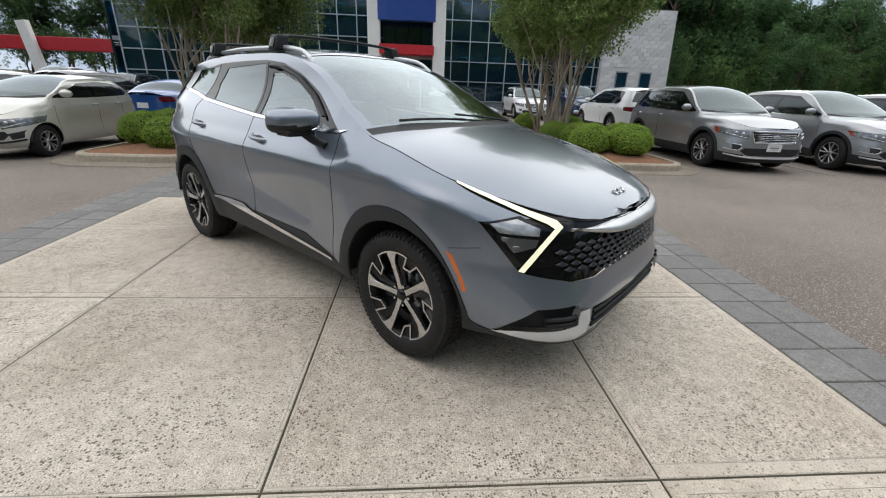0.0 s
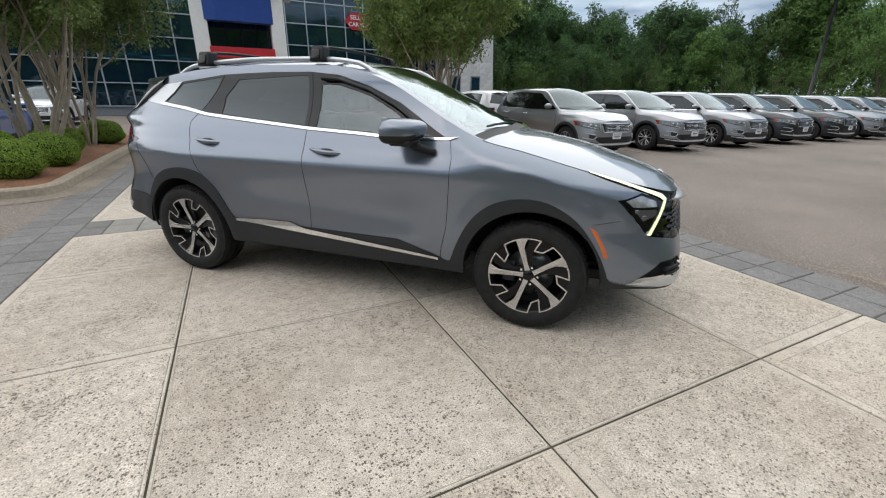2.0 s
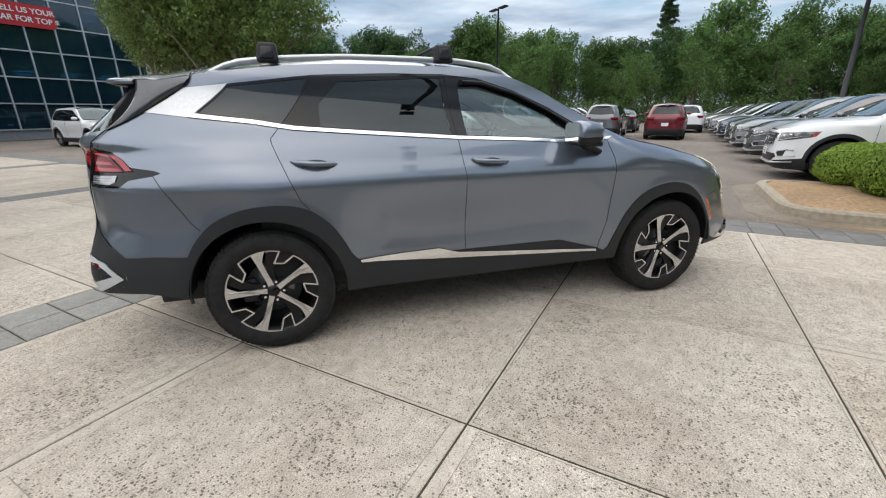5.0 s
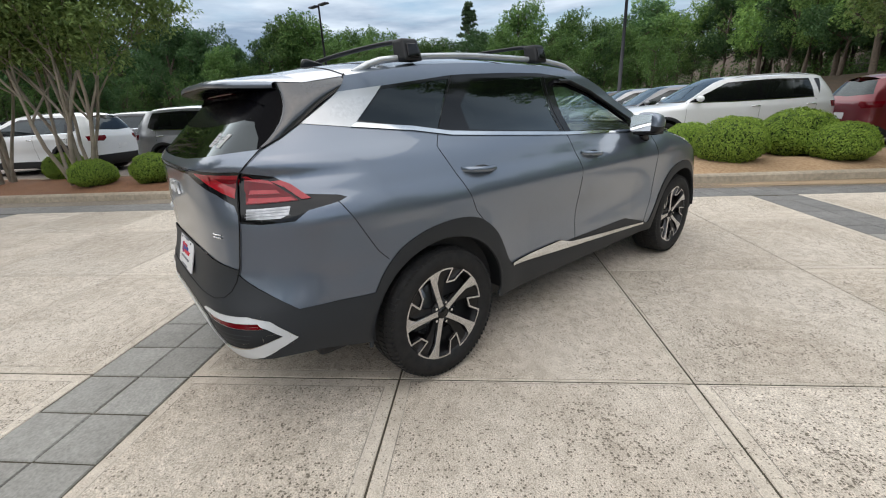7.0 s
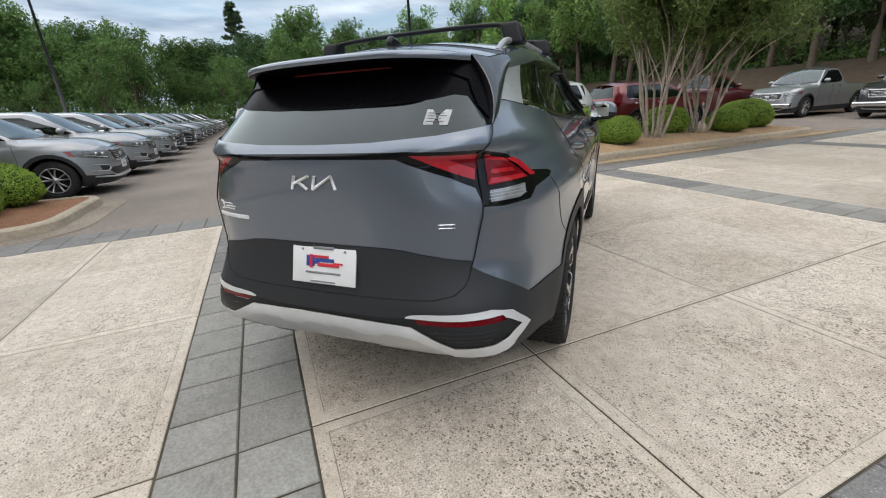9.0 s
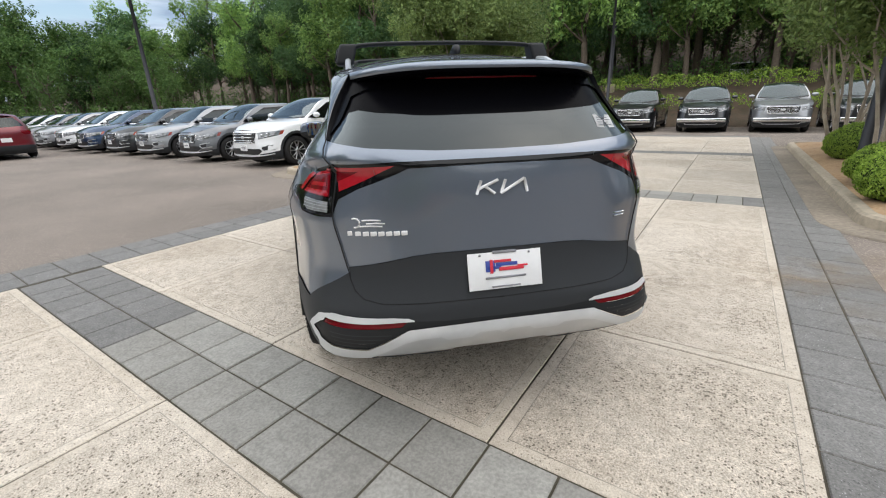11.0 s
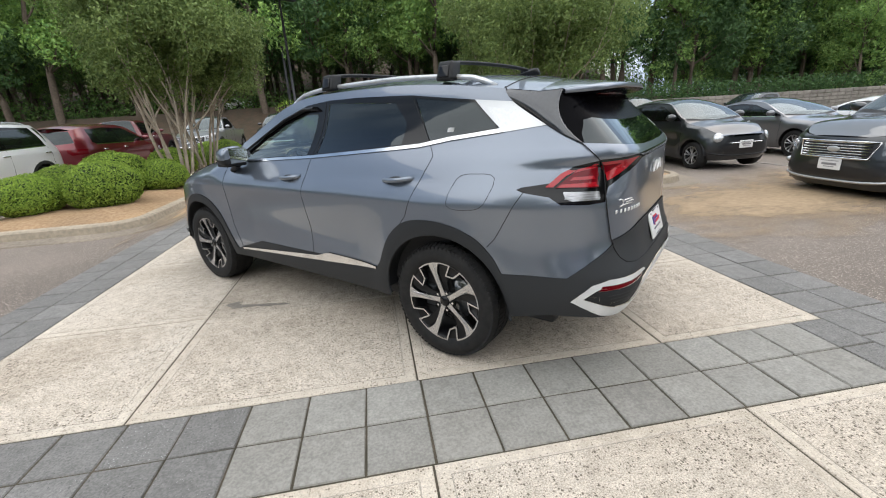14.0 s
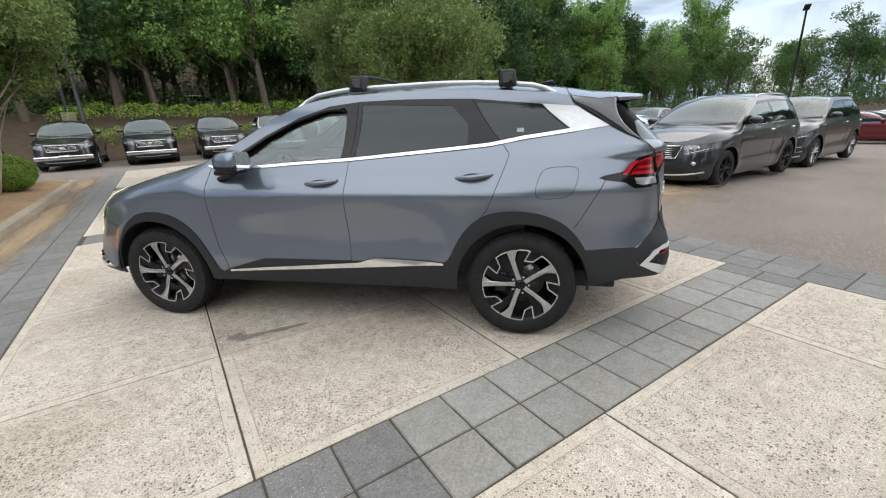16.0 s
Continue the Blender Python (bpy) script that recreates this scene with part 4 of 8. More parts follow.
def sheet_mesh(name, pieces, f, normal, mats, sides=(1, -1), offset=0.0):
    """Pieces laid on the surface f, both sides of the car, with the surface's own normals."""
    me = bpy.data.meshes.new(name)
    verts, norms, faces, seen = [], [], [], {}
    for sgn in sides:
        for c in pieces:
            ids = []
            for u, v in c:
                key = (round(u, 5), round(v, 5), sgn)
                if key not in seen:
                    p, n = f(u, v), normal(u, v)
                    p = p + n * offset
                    seen[key] = len(verts)
                    verts.append((p.x, p.y * sgn, p.z))
                    norms.append((n.x, n.y * sgn, n.z))
                if seen[key] not in ids:
                    ids.append(seen[key])
            if len(ids) > 2:
                g = Vector((0, 0, 0))
                o = Vector(verts[ids[0]])
                for k in range(1, len(ids) - 1):
                    g += (Vector(verts[ids[k]]) - o).cross(Vector(verts[ids[k + 1]]) - o)
                faces.append(ids if g.dot(Vector(norms[ids[0]])) > 0 else ids[::-1])
    me.from_pydata(verts, [], faces)
    for m in mats:
        me.materials.append(m)
    for p in me.polygons:
        p.use_smooth = True
    me.normals_split_custom_set_from_vertices(norms)
    return me


class Shell:
    """The skin of a car: half-width by height, ends by height, edge and crown lines along it."""

    def __init__(self, half, front, rear, edge, crown, x0f, x0r, pf, qf, pr, qr, roll, bumps=()):
        self.half, self.front, self.rear, self.edge, self.crown = curve_table(half), curve_table(front), curve_table(rear), curve_table(edge), curve_table(crown)
        self.x0f, self.x0r, self.pf, self.qf, self.pr, self.qr = x0f, x0r, pf, table(qf), pr, curve_table(qr)
        self.roll, self.bumps = table(roll), bumps
        self.XF, self.XR = max(v for _, v in front), min(v for _, v in rear)
        self.SP = 0.90
        self.af, self.ar = x0f + self.SP * (self.XF - x0f), x0r + self.SP * (self.XR - x0r)
        self.LF = self.LR = 0.72
        self.hz = 1.55

    def taper(self, x, z):
        if x > self.x0f:
            s = min(1.0, (x - self.x0f) / (self.front(z) - self.x0f))
            return max(0.0, 1 - s ** self.pf) ** (1 / self.qf(z))
        if x < self.x0r:
            s = min(1.0, (x - self.x0r) / (self.rear(z) - self.x0r))
            return max(0.0, 1 - s ** self.pr) ** (1 / self.qr(z))
        return 1.0

    def width(self, x, z):
        w = self.half(z)
        for b in self.bumps:
            w += b(x, z)
        r = self.roll(x)
        if r:
            k = (z - (self.edge(x) - 0.11)) / 0.11
            if k > 0:
                w -= r * min(1.3, k) ** 2
        return w * self.taper(x, z)

    def a_of_x(self, x, z):
        if x > self.x0f:
            return self.x0f + (x - self.x0f) / (self.front(z) - self.x0f) * (self.XF - self.x0f)
        if x < self.x0r:
            return self.x0r + (x - self.x0r) / (self.rear(z) - self.x0r) * (self.XR - self.x0r)
        return x

    def x_of_a(self, a, z):
        if a > self.x0f:
            return self.x0f + (a - self.x0f) / (self.XF - self.x0f) * (self.front(z) - self.x0f)
        if a < self.x0r:
            return self.x0r + (a - self.x0r) / (self.XR - self.x0r) * (self.rear(z) - self.x0r)
        return a

    def split_y(self, z, front):
        x = self.x_of_a(self.af if front else self.ar, z)
        return self.width(x, z)

    def S(self, x, z):
        return (self.a_of_x(x, z), z)

    def F(self, y, z):
        if y > self.split_y(z, True):
            s = max(0.0, 1 - (y / self.width(self.x0f, z)) ** self.qf(z)) ** (1 / self.pf)
            return (self.x0f + s * (self.XF - self.x0f), z)
        return (self.af + self.LF * (1 - y / self.split_y(z, True)), z)

    def R(self, y, z):
        if y > self.split_y(z, False):
            s = max(0.0, 1 - (y / self.width(self.x0r, z)) ** self.qr(z)) ** (1 / self.pr)
            return (self.x0r + s * (self.XR - self.x0r), z)
        return (self.ar - self.LR * (1 - y / self.split_y(z, False)), z)

    def at(self, a, z):
        """Skin round the plan: on the car's left side (y > 0)."""
        if a > self.af:
            y = self.split_y(z, True) * (1 - (a - self.af) / self.LF)
            w = self.width(self.x0f, z)
            s = max(0.0, 1 - (max(y, 0) / w) ** self.qf(z)) ** (1 / self.pf)
            return Vector((self.x0f + s * (self.front(z) - self.x0f), y, z))
        if a < self.ar:
            y = self.split_y(z, False) * (1 - (self.ar - a) / self.LR)
            w = self.width(self.x0r, z)
            s = max(0.0, 1 - (max(y, 0) / w) ** self.qr(z)) ** (1 / self.pr)
            return Vector((self.x0r + s * (self.rear(z) - self.x0r), y, z))
        x = self.x_of_a(a, z)
        return Vector((x, self.width(x, z), z))

    def normal(self, a, z):
        h = 0.008
        da = self.at(a + h, z) - self.at(a - h, z)
        dz = self.at(a, z + h) - self.at(a, z - h)
        n = dz.cross(da)
        n = n.normalized() if n.length > 1e-9 else Vector((0, 1, 0))
        if n.dot(Vector((self.at(a, z).x * 0.4, self.at(a, z).y + 0.05, 0))) < 0:
            n = -n
        return n

    def top_a(self, a):
        """Height of the upper edge at a."""
        z = 1.0
        for _ in range(14):
            x = self.at(a, z).x
            z = 0.5 * z + 0.5 * self.edge(x)
        return z

    def top(self, x, e):
        """Skin over the top: e runs from the middle (0) to the edge (1)."""
        ze = self.edge(x)
        ye = self.width(x, ze)
        z = ze + (self.crown(x) - ze) * (1 - abs(e) ** 2.3)
        return Vector((x, ye * e, z))

    def top_normal(self, x, e):
        h = 0.01
        dx = self.top(x + h, e) - self.top(x - h, e)
        de = self.top(x, min(1, e + h)) - self.top(x, e - h)
        n = dx.cross(de)
        n = n.normalized() if n.length > 1e-9 else Vector((0, 0, 1))
        return n if n.z > 0 else -n


def steps(a, b, d):
    n = max(1, int(round((b - a) / d)))
    return [a + (b - a) * k / n for k in range(n + 1)]


def add_wheel_arch(bm, x, z, r, y0, y1):
    """The dark lining of a wheel housing."""
    n = 20
    rows = []
    for k in range(n + 1):
        a = radians(2 + 176 * k / n)
        rows.append([bm.verts.new((x + r * math.cos(a), y, z + r * math.sin(a))) for y in (y0, y1)])
    for p, q in zip(rows, rows[1:]):
        bm.faces.new((p[0], p[1], q[1], q[0]))
    c = bm.verts.new((x, y1, z))
    for p, q in zip(rows, rows[1:]):
        bm.faces.new((p[1], c, q[1]))


def line_on(shell, pts, r=0.0028, mirror=True, lift=0.0, sub=0.03):
    """A thin round line along points of the plan skin, for shut lines."""
    bm = bmesh.new()
    dense = []
    for p, q in zip(pts, pts[1:]):
        n = max(1, int(math.hypot(q[0] - p[0], q[1] - p[1]) / sub))
        dense += [(p[0] + (q[0] - p[0]) * k / n, p[1] + (q[1] - p[1]) * k / n) for k in range(n)]
    dense.append(pts[-1])
    for sgn in ((1, -1) if mirror else (1,)):
        add_tube(bm, [Vector((v.x, v.y * sgn, v.z)) for v in (shell.at(a, z) + shell.normal(a, z) * lift for a, z in dense)], r, 5)
    return bm


def arc_pts(cx, cz, r, a0, a1, n):
    return [(cx + r * math.cos(radians(a0 + (a1 - a0) * k / n)), cz + r * math.sin(radians(a0 + (a1 - a0) * k / n))) for k in range(n + 1)]

# ---- the grey car on the pad ----
GREY = paint("grey_metallic_paint", (0.136, 0.161, 0.204), 0.58, (0.176, 0.206, 0.254), 1.6)


def recess(x, z):
    g = max(0.0, min(1.0, (x + 1.0) / 0.3)) * max(0.0, min(1.0, (0.85 - x) / 0.3))
    return -0.030 * g * math.exp(-((z - 0.66) / 0.17) ** 2)


def flare(x, z):
    w = 0.0
    for cx in (1.3775, -1.3775):
        r = math.hypot(x - cx, z - 0.365)
        w += 0.016 * math.exp(-((r - 0.46) / 0.10) ** 2)
    return w


HALF = [(0.18, 0.78), (0.25, 0.83), (0.33, 0.872), (0.42, 0.893), (0.55, 0.908), (0.75, 0.916), (0.90, 0.924), (0.955, 0.927), (0.975, 0.924), (1.03, 0.898), (1.07, 0.870), (1.15, 0.826), (1.20, 0.793), (1.26, 0.748),
        (1.35, 0.694), (1.45, 0.654), (1.55, 0.628), (1.62, 0.59), (1.70, 0.55)]
wing, cab_side = curve_table([(0.18, 0.78), (0.90, 0.924), (0.99, 0.926), (1.03, 0.918), (1.10, 0.896), (1.20, 0.862), (1.26, 0.838), (1.35, 0.785), (1.7, 0.55)]), curve_table(HALF)


def front_wing(x, z):
    """The wings keep their width higher up than the doors."""
    k = max(0.0, min(1.0, (x - 0.78) / 0.30))
    return k * k * (3 - 2 * k) * max(0.0, wing(z) - cab_side(z)) if 0.95 < z < 1.4 else 0.0


def haunch(x, z):
    return 0.024 * math.exp(-((x + 1.72) / 0.42) ** 2 - ((z - 1.11) / 0.16) ** 2)


car = Shell(
    half=HALF,
    front=[(0.18, 2.16), (0.28, 2.24), (0.38, 2.28), (0.50, 2.285), (0.62, 2.27), (0.75, 2.255), (0.85, 2.235), (0.92, 2.19), (1.0, 2.15), (1.7, 2.1)],
    rear=[(0.18, -2.10), (0.26, -2.20), (0.36, -2.29), (0.44, -2.345), (0.52, -2.37), (0.60, -2.365), (0.68, -2.345), (0.80, -2.325), (0.95, -2.319), (1.10, -2.318), (1.18, -2.315), (1.21, -2.30),
          (1.26, -2.255), (1.36, -2.155), (1.47, -2.045), (1.55, -1.99), (1.7, -1.9)],
    edge=[(-2.2, 1.455), (-1.95, 1.50), (-1.70, 1.537), (-1.48, 1.567), (-1.14, 1.602), (-0.77, 1.617), (-0.2, 1.612), (0.04, 1.588), (0.335, 1.50), (0.60, 1.365), (0.80, 1.26), (0.93, 1.20),
          (1.04, 1.160), (1.30, 1.105), (1.655, 1.018), (1.83, 0.972), (2.0, 0.928), (2.13, 0.888), (2.22, 0.86), (2.3, 0.83)],
    crown=[(-2.2, 1.51), (-2.0, 1.555), (-1.6, 1.625), (-1.2, 1.668), (-0.8, 1.683), (-0.3, 1.678), (0.05, 1.642), (0.30, 1.565), (0.60, 1.43), (0.90, 1.285), (1.12, 1.185), (1.25, 1.165),
           (1.39, 1.14), (1.60, 1.098), (1.86, 1.025), (2.05, 0.968), (2.16, 0.925), (2.22, 0.89), (2.3, 0.85)],
    x0f=1.2, x0r=-0.9, pf=3.2, qf=[(0.38, 6.0), (0.55, 4.2), (0.68, 3.2), (0.86, 2.5), (1.0, 2.4)],
    pr=3.0, qr=[(0.45, 8.0), (0.60, 6.0), (0.80, 4.6), (1.15, 4.8), (1.23, 8.0), (1.5, 9.0)],
    roll=[(-3, 0.0), (0.75, 0.0), (1.0, 0.10), (1.2, 0.115), (1.9, 0.10), (2.2, 0.02)], bumps=(recess, flare, front_wing, haunch))
S_, F_, R_ = car.S, car.F, car.R

REAR_ARCH = [(-1.773, 0.615), (-1.72, 0.70), (-1.628, 0.79), (-1.51, 0.845), (-1.392, 0.868), (-1.279, 0.870), (-1.175, 0.852), (-1.093, 0.809), (-1.015, 0.736), (-0.957, 0.643), (-0.916, 0.56), (-0.873, 0.51)]
FRONT_ARCH = [(0.80, 0.415), (0.861, 0.40), (0.906, 0.513), (0.968, 0.646), (1.049, 0.749), (1.148, 0.818), (1.267, 0.853), (1.389, 0.857), (1.498, 0.829), (1.615, 0.757), (1.701, 0.665), (1.775, 0.553), (1.821, 0.457), (1.85, 0.40), (1.95, 0.372)]


def smooth_line(pts, n=4):
    """More points along a soft curve through the given ones."""
    out = []
    for i in range(len(pts) - 1):
        p0, p1, p2, p3 = pts[max(i - 1, 0)], pts[i], pts[i + 1], pts[min(i + 2, len(pts) - 1)]
        for k in range(n):
            t = k / n
            out.append(tuple(0.5 * (2 * b + (c - a) * t + (2 * a - 5 * b + 4 * c - d) * t * t + (3 * b - a - 3 * c + d) * t ** 3) for a, b, c, d in zip(p0, p1, p2, p3)))
    return out + [pts[-1]]


def on_skin(p, q, n=6):
    """Points of the skin under the straight line between two of its points."""
    a, b = car.at(*p), car.at(*q)
    out = []
    for k in range(n + 1):
        c = a.lerp(b, k / n)
        best = min(steps(min(p[0], q[0]) - 0.02, max(p[0], q[0]) + 0.02, 0.004), key=lambda s: math.hypot(car.at(s, c.z).x - c.x, car.at(s, c.z).y - c.y))
        out.append((best, c.z))
    return out


REAR_ARCH, FRONT_ARCH = smooth_line(REAR_ARCH), smooth_line(FRONT_ARCH)
regions = []


def reg_straight(name, *pts):
    """A region whose edges run straight in space, also round the corners of the skin."""
    out = []
    for p, q in zip(pts, pts[1:] + pts[:1]):
        out += on_skin(p, q, 5)[:-1] if abs(p[0] - q[0]) > 0.05 else [p]
    regions.append((name, out))



def reg(name, *pts):
    regions.append((name, list(pts)))


# painted panels
reg("front_bumper", S_(1.66, 0.80), S_(1.86, 0.80), S_(1.83, 0.90), S_(1.86, 1.1), F_(-0.02, 1.1), F_(-0.02, 0.10), S_(1.7, 0.10))
reg("front_door", S_(-0.262, 1.66), S_(-0.225, 1.19), S_(-0.207, 0.95), S_(-0.200, 0.33), S_(0.795, 0.34), S_(0.80, 0.46), S_(0.838, 0.62), S_(0.855, 0.90), S_(0.858, 1.05), S_(0.83, 1.16), S_(0.66, 1.245), S_(0.44, 1.37), S_(0.194, 1.475), S_(-0.05, 1.545))
reg("rear_door", S_(-0.262, 1.56), S_(-0.225, 1.19), S_(-0.207, 0.95), S_(-0.200, 0.33), S_(-0.90, 0.33), S_(-0.957, 0.643), S_(-1.105, 0.81), S_(-1.165, 0.88), S_(-1.265, 1.12), S_(-1.295, 1.21), S_(-1.245, 1.272), S_(-1.05, 1.547))
reg("tailgate", R_(-0.02, 1.6), R_(0.45, 1.5), R_(0.655, 1.262), R_(0.640, 1.18), R_(0.652, 0.985), R_(0.620, 0.80), R_(0.608, 0.735), R_(0.594, 0.695), R_(0.562, 0.665), R_(0.49, 0.648), R_(0.30, 0.639), R_(-0.02, 0.634))
# cladding: sills, arches, lower rear bumper, lip of the front bumper
reg("cladding", *[S_(*p) for p in REAR_ARCH], S_(-0.30, 0.505), S_(0.485, 0.503), *[S_(*p) for p in FRONT_ARCH], F_(0.62, 0.345), F_(0.40, 0.335), F_(-0.02, 0.30), F_(-0.02, 0.10), S_(1.4, 0.10), S_(-1.4, 0.10),
    R_(-0.02, 0.10), R_(-0.02, 0.64), R_(0.30, 0.645), R_(0.50, 0.655), R_(0.590, 0.70), R_(0.61, 0.765), R_(0.69, 0.71), S_(-2.09, 0.615), S_(-1.93, 0.618))
reg("tailgate_panel", R_(-0.02, 0.835), R_(0.28, 0.835), R_(0.36, 0.83), R_(0.612, 0.785), R_(0.603, 0.735), R_(0.590, 0.698), R_(0.560, 0.669), R_(0.49, 0.652), R_(0.30, 0.643), R_(-0.02, 0.638))
# window band
reg("window_surround", S_(-1.67, 1.338), S_(-1.49, 1.498), S_(-1.05, 1.549), S_(-0.6, 1.566), S_(-0.28, 1.566), S_(-0.05, 1.545), S_(0.194, 1.475), S_(0.44, 1.37), S_(0.66, 1.245), S_(0.81, 1.165), S_(0.508, 1.163),
    S_(0.195, 1.184), S_(-0.22, 1.202), S_(-0.703, 1.236), S_(-1.167, 1.272), S_(-1.385, 1.309))
reg("rear_fin", S_(-1.90, 1.356), S_(-1.71, 1.476), S_(-1.66, 1.60), R_(-0.02, 1.60), R_(-0.02, 1.45), R_(0.45, 1.44), R_(0.57, 1.36), R_(0.648, 1.264), S_(-2.0, 1.302))
reg("quarter_trim", S_(-1.91, 1.352), S_(-1.715, 1.474), S_(-1.49, 1.498), S_(-1.665, 1.345), S_(-1.385, 1.309), S_(-1.385, 1.290), S_(-1.70, 1.325))
reg("trim_relief", S_(-1.675, 1.352), S_(-1.775, 1.372), S_(-1.76, 1.41), S_(-1.70, 1.437), S_(-1.56, 1.458))
reg("belt_trim", S_(-1.67, 1.339), S_(-1.385, 1.309), S_(-1.167, 1.272), S_(-0.703, 1.236), S_(-0.22, 1.202), S_(0.195, 1.184), S_(0.508, 1.166), S_(0.80, 1.172), S_(0.88, 1.178), S_(0.82, 1.158), S_(0.508, 1.148),
    S_(0.195, 1.166), S_(-0.22, 1.184), S_(-0.703, 1.217), S_(-1.167, 1.252), S_(-1.385, 1.288), S_(-1.70, 1.325))
reg("quarter_window", S_(-1.648, 1.350), S_(-1.490, 1.484), S_(-1.075, 1.530), S_(-1.228, 1.289), S_(-1.385, 1.314))
reg("rear_side_window", S_(-1.025, 1.272), S_(-1.027, 1.395), S_(-0.915, 1.512), S_(-0.355, 1.542), S_(-0.295, 1.540), S_(-0.258, 1.214), S_(-0.703, 1.245))
reg("front_side_window", S_(-0.160, 1.206), S_(-0.178, 1.480), S_(-0.05, 1.482), S_(0.194, 1.415), S_(0.40, 1.32), S_(0.585, 1.205), S_(0.60, 1.172), S_(0.508, 1.172), S_(0.195, 1.192))
reg("front_quarter_window", S_(0.625, 1.20), S_(0.63, 1.17), S_(0.74, 1.170))
reg("sill_trim", S_(-0.873, 0.512), S_(-0.60, 0.524), S_(-0.381, 0.530), S_(-0.255, 0.493), S_(0.784, 0.413), S_(0.785, 0.396), S_(-0.405, 0.466), S_(-0.868, 0.496))
# tail lamps
reg("lamp_housing", R_(-0.02, 1.192), R_(0.40, 1.194), R_(0.636, 1.186), S_(-2.17, 1.180), S_(-2.07, 1.158), S_(-1.98, 1.085), S_(-1.86, 1.068), S_(-1.83, 1.056), S_(-1.87, 1.042), S_(-1.99, 1.022), S_(-2.045, 0.985), S_(-2.16, 0.980),
    R_(0.655, 0.985), R_(0.625, 1.055), R_(0.55, 1.095), R_(0.36, 1.168), R_(-0.02, 1.170))
reg("red_lens", R_(0.648, 1.172), S_(-2.17, 1.166), S_(-2.09, 1.145), S_(-2.03, 1.085), S_(-2.01, 1.062), R_(0.662, 1.058))
reg("red_lens_inner", R_(0.632, 1.172), R_(0.41, 1.180), R_(0.455, 1.160), R_(0.622, 1.083))
reg("red_lens_dark", R_(0.628, 1.155), R_(0.54, 1.160), R_(0.625, 1.118))
reg("red_frame", R_(0.650, 1.170), S_(-2.17, 1.164), S_(-2.09, 1.143), S_(-2.075, 1.128), S_(-2.10, 1.135), S_(-2.17, 1.150), R_(0.656, 1.154))
reg("red_line", R_(0.660, 1.112), S_(-2.075, 1.108), S_(-2.065, 1.094), R_(0.660, 1.097))
reg("red_line", R_(0.662, 1.082), S_(-2.035, 1.078), S_(-2.02, 1.064), R_(0.663, 1.062))
reg("red_stripe", S_(-2.085, 1.140), S_(-2.045, 1.115), S_(-2.00, 1.065), S_(-1.965, 1.066), S_(-2.02, 1.125), S_(-2.05, 1.142))
reg("reversing_lens", R_(0.668, 1.040), S_(-2.045, 1.044), S_(-2.06, 1.012), S_(-2.09, 1.000), R_(0.674, 1.000))
for z in (1.012, 1.024, 1.034):
    reg("lens_rib", R_(0.668, z), S_(-2.055, z + 0.001), S_(-2.055, z - 0.002), R_(0.668, z - 0.003))
# rear lower trim
# darker silver below stands for the shade of a downturned face
reg_straight("skid_underside", R_(-0.02, 0.500), R_(0.40, 0.500), R_(0.56, 0.412), R_(0.42, 0.400), R_(0.24, 0.393), R_(-0.02, 0.396))
reg_straight("rear_skid_trim", R_(-0.02, 0.542), R_(0.375, 0.540), R_(0.376, 0.578), R_(0.40, 0.588), R_(0.46, 0.595), S_(-2.26, 0.602), S_(-2.20, 0.580), S_(-2.115, 0.498), R_(0.74, 0.428), R_(0.70, 0.418), R_(0.56, 0.412),
             R_(0.42, 0.478), R_(0.36, 0.490), R_(0.27, 0.490), R_(0.24, 0.470), R_(0.14, 0.470), R_(0.11, 0.490), R_(0.03, 0.490), R_(0.0, 0.474), R_(-0.02, 0.474))
reg_straight("rear_mesh", R_(-0.02, 0.541), R_(-0.02, 0.556), R_(0.25, 0.560), R_(0.375, 0.572), R_(0.42, 0.574), S_(-2.24, 0.572), S_(-2.17, 0.512), R_(0.705, 0.468), R_(0.565, 0.458), R_(0.40, 0.538))
for k, (y0, y1) in enumerate(((0.58, 0.695), (0.535, 0.70), (0.50, 0.71), (0.47, 0.715))):
    z = 0.472 + 0.0155 * k
    reg("mesh_bar", R_(y0, z), R_(y1, z + 0.004), R_(y1, z + 0.008), R_(y0, z + 0.004))
reg_straight("rear_reflector", R_(0.40, 0.572), S_(-2.235, 0.574), S_(-2.225, 0.550), R_(0.43, 0.550))
# front: lamps, grille, intakes
reg("front_mask", S_(1.60, 1.035), F_(0.60, 0.958), F_(0.35, 0.92), F_(-0.02, 0.905), F_(-0.02, 0.655), F_(0.22, 0.650), F_(0.36, 0.640), F_(0.45, 0.622), F_(0.60, 0.624), S_(2.02, 0.668), S_(1.83, 0.875), S_(2.0, 0.895), S_(1.85, 0.945))
reg("head_lamp", S_(1.845, 0.872), S_(1.96, 0.905), F_(0.665, 0.862), F_(0.64, 0.845), S_(2.035, 0.700), S_(2.0, 0.690))
reg("lamp_reflector", S_(1.875, 0.870), S_(1.96, 0.893), F_(0.69, 0.856), F_(0.70, 0.826), S_(1.92, 0.835))
reg("day_lamp", *on_skin(S_(1.655, 1.019), F_(0.622, 0.884)), F_(0.603, 0.858), S_(2.036, 0.668), S_(2.014, 0.674), F_(0.640, 0.852), *on_skin(F_(0.662, 0.872), S_(1.66, 1.012)))
reg("lamp_module", S_(1.925, 0.822), F_(0.705, 0.812), F_(0.720, 0.780), S_(1.985, 0.752))
reg("side_marker", S_(1.700, 0.722), S_(1.738, 0.705), S_(1.80, 0.600), S_(1.822, 0.545), S_(1.800, 0.540), S_(1.770, 0.610))
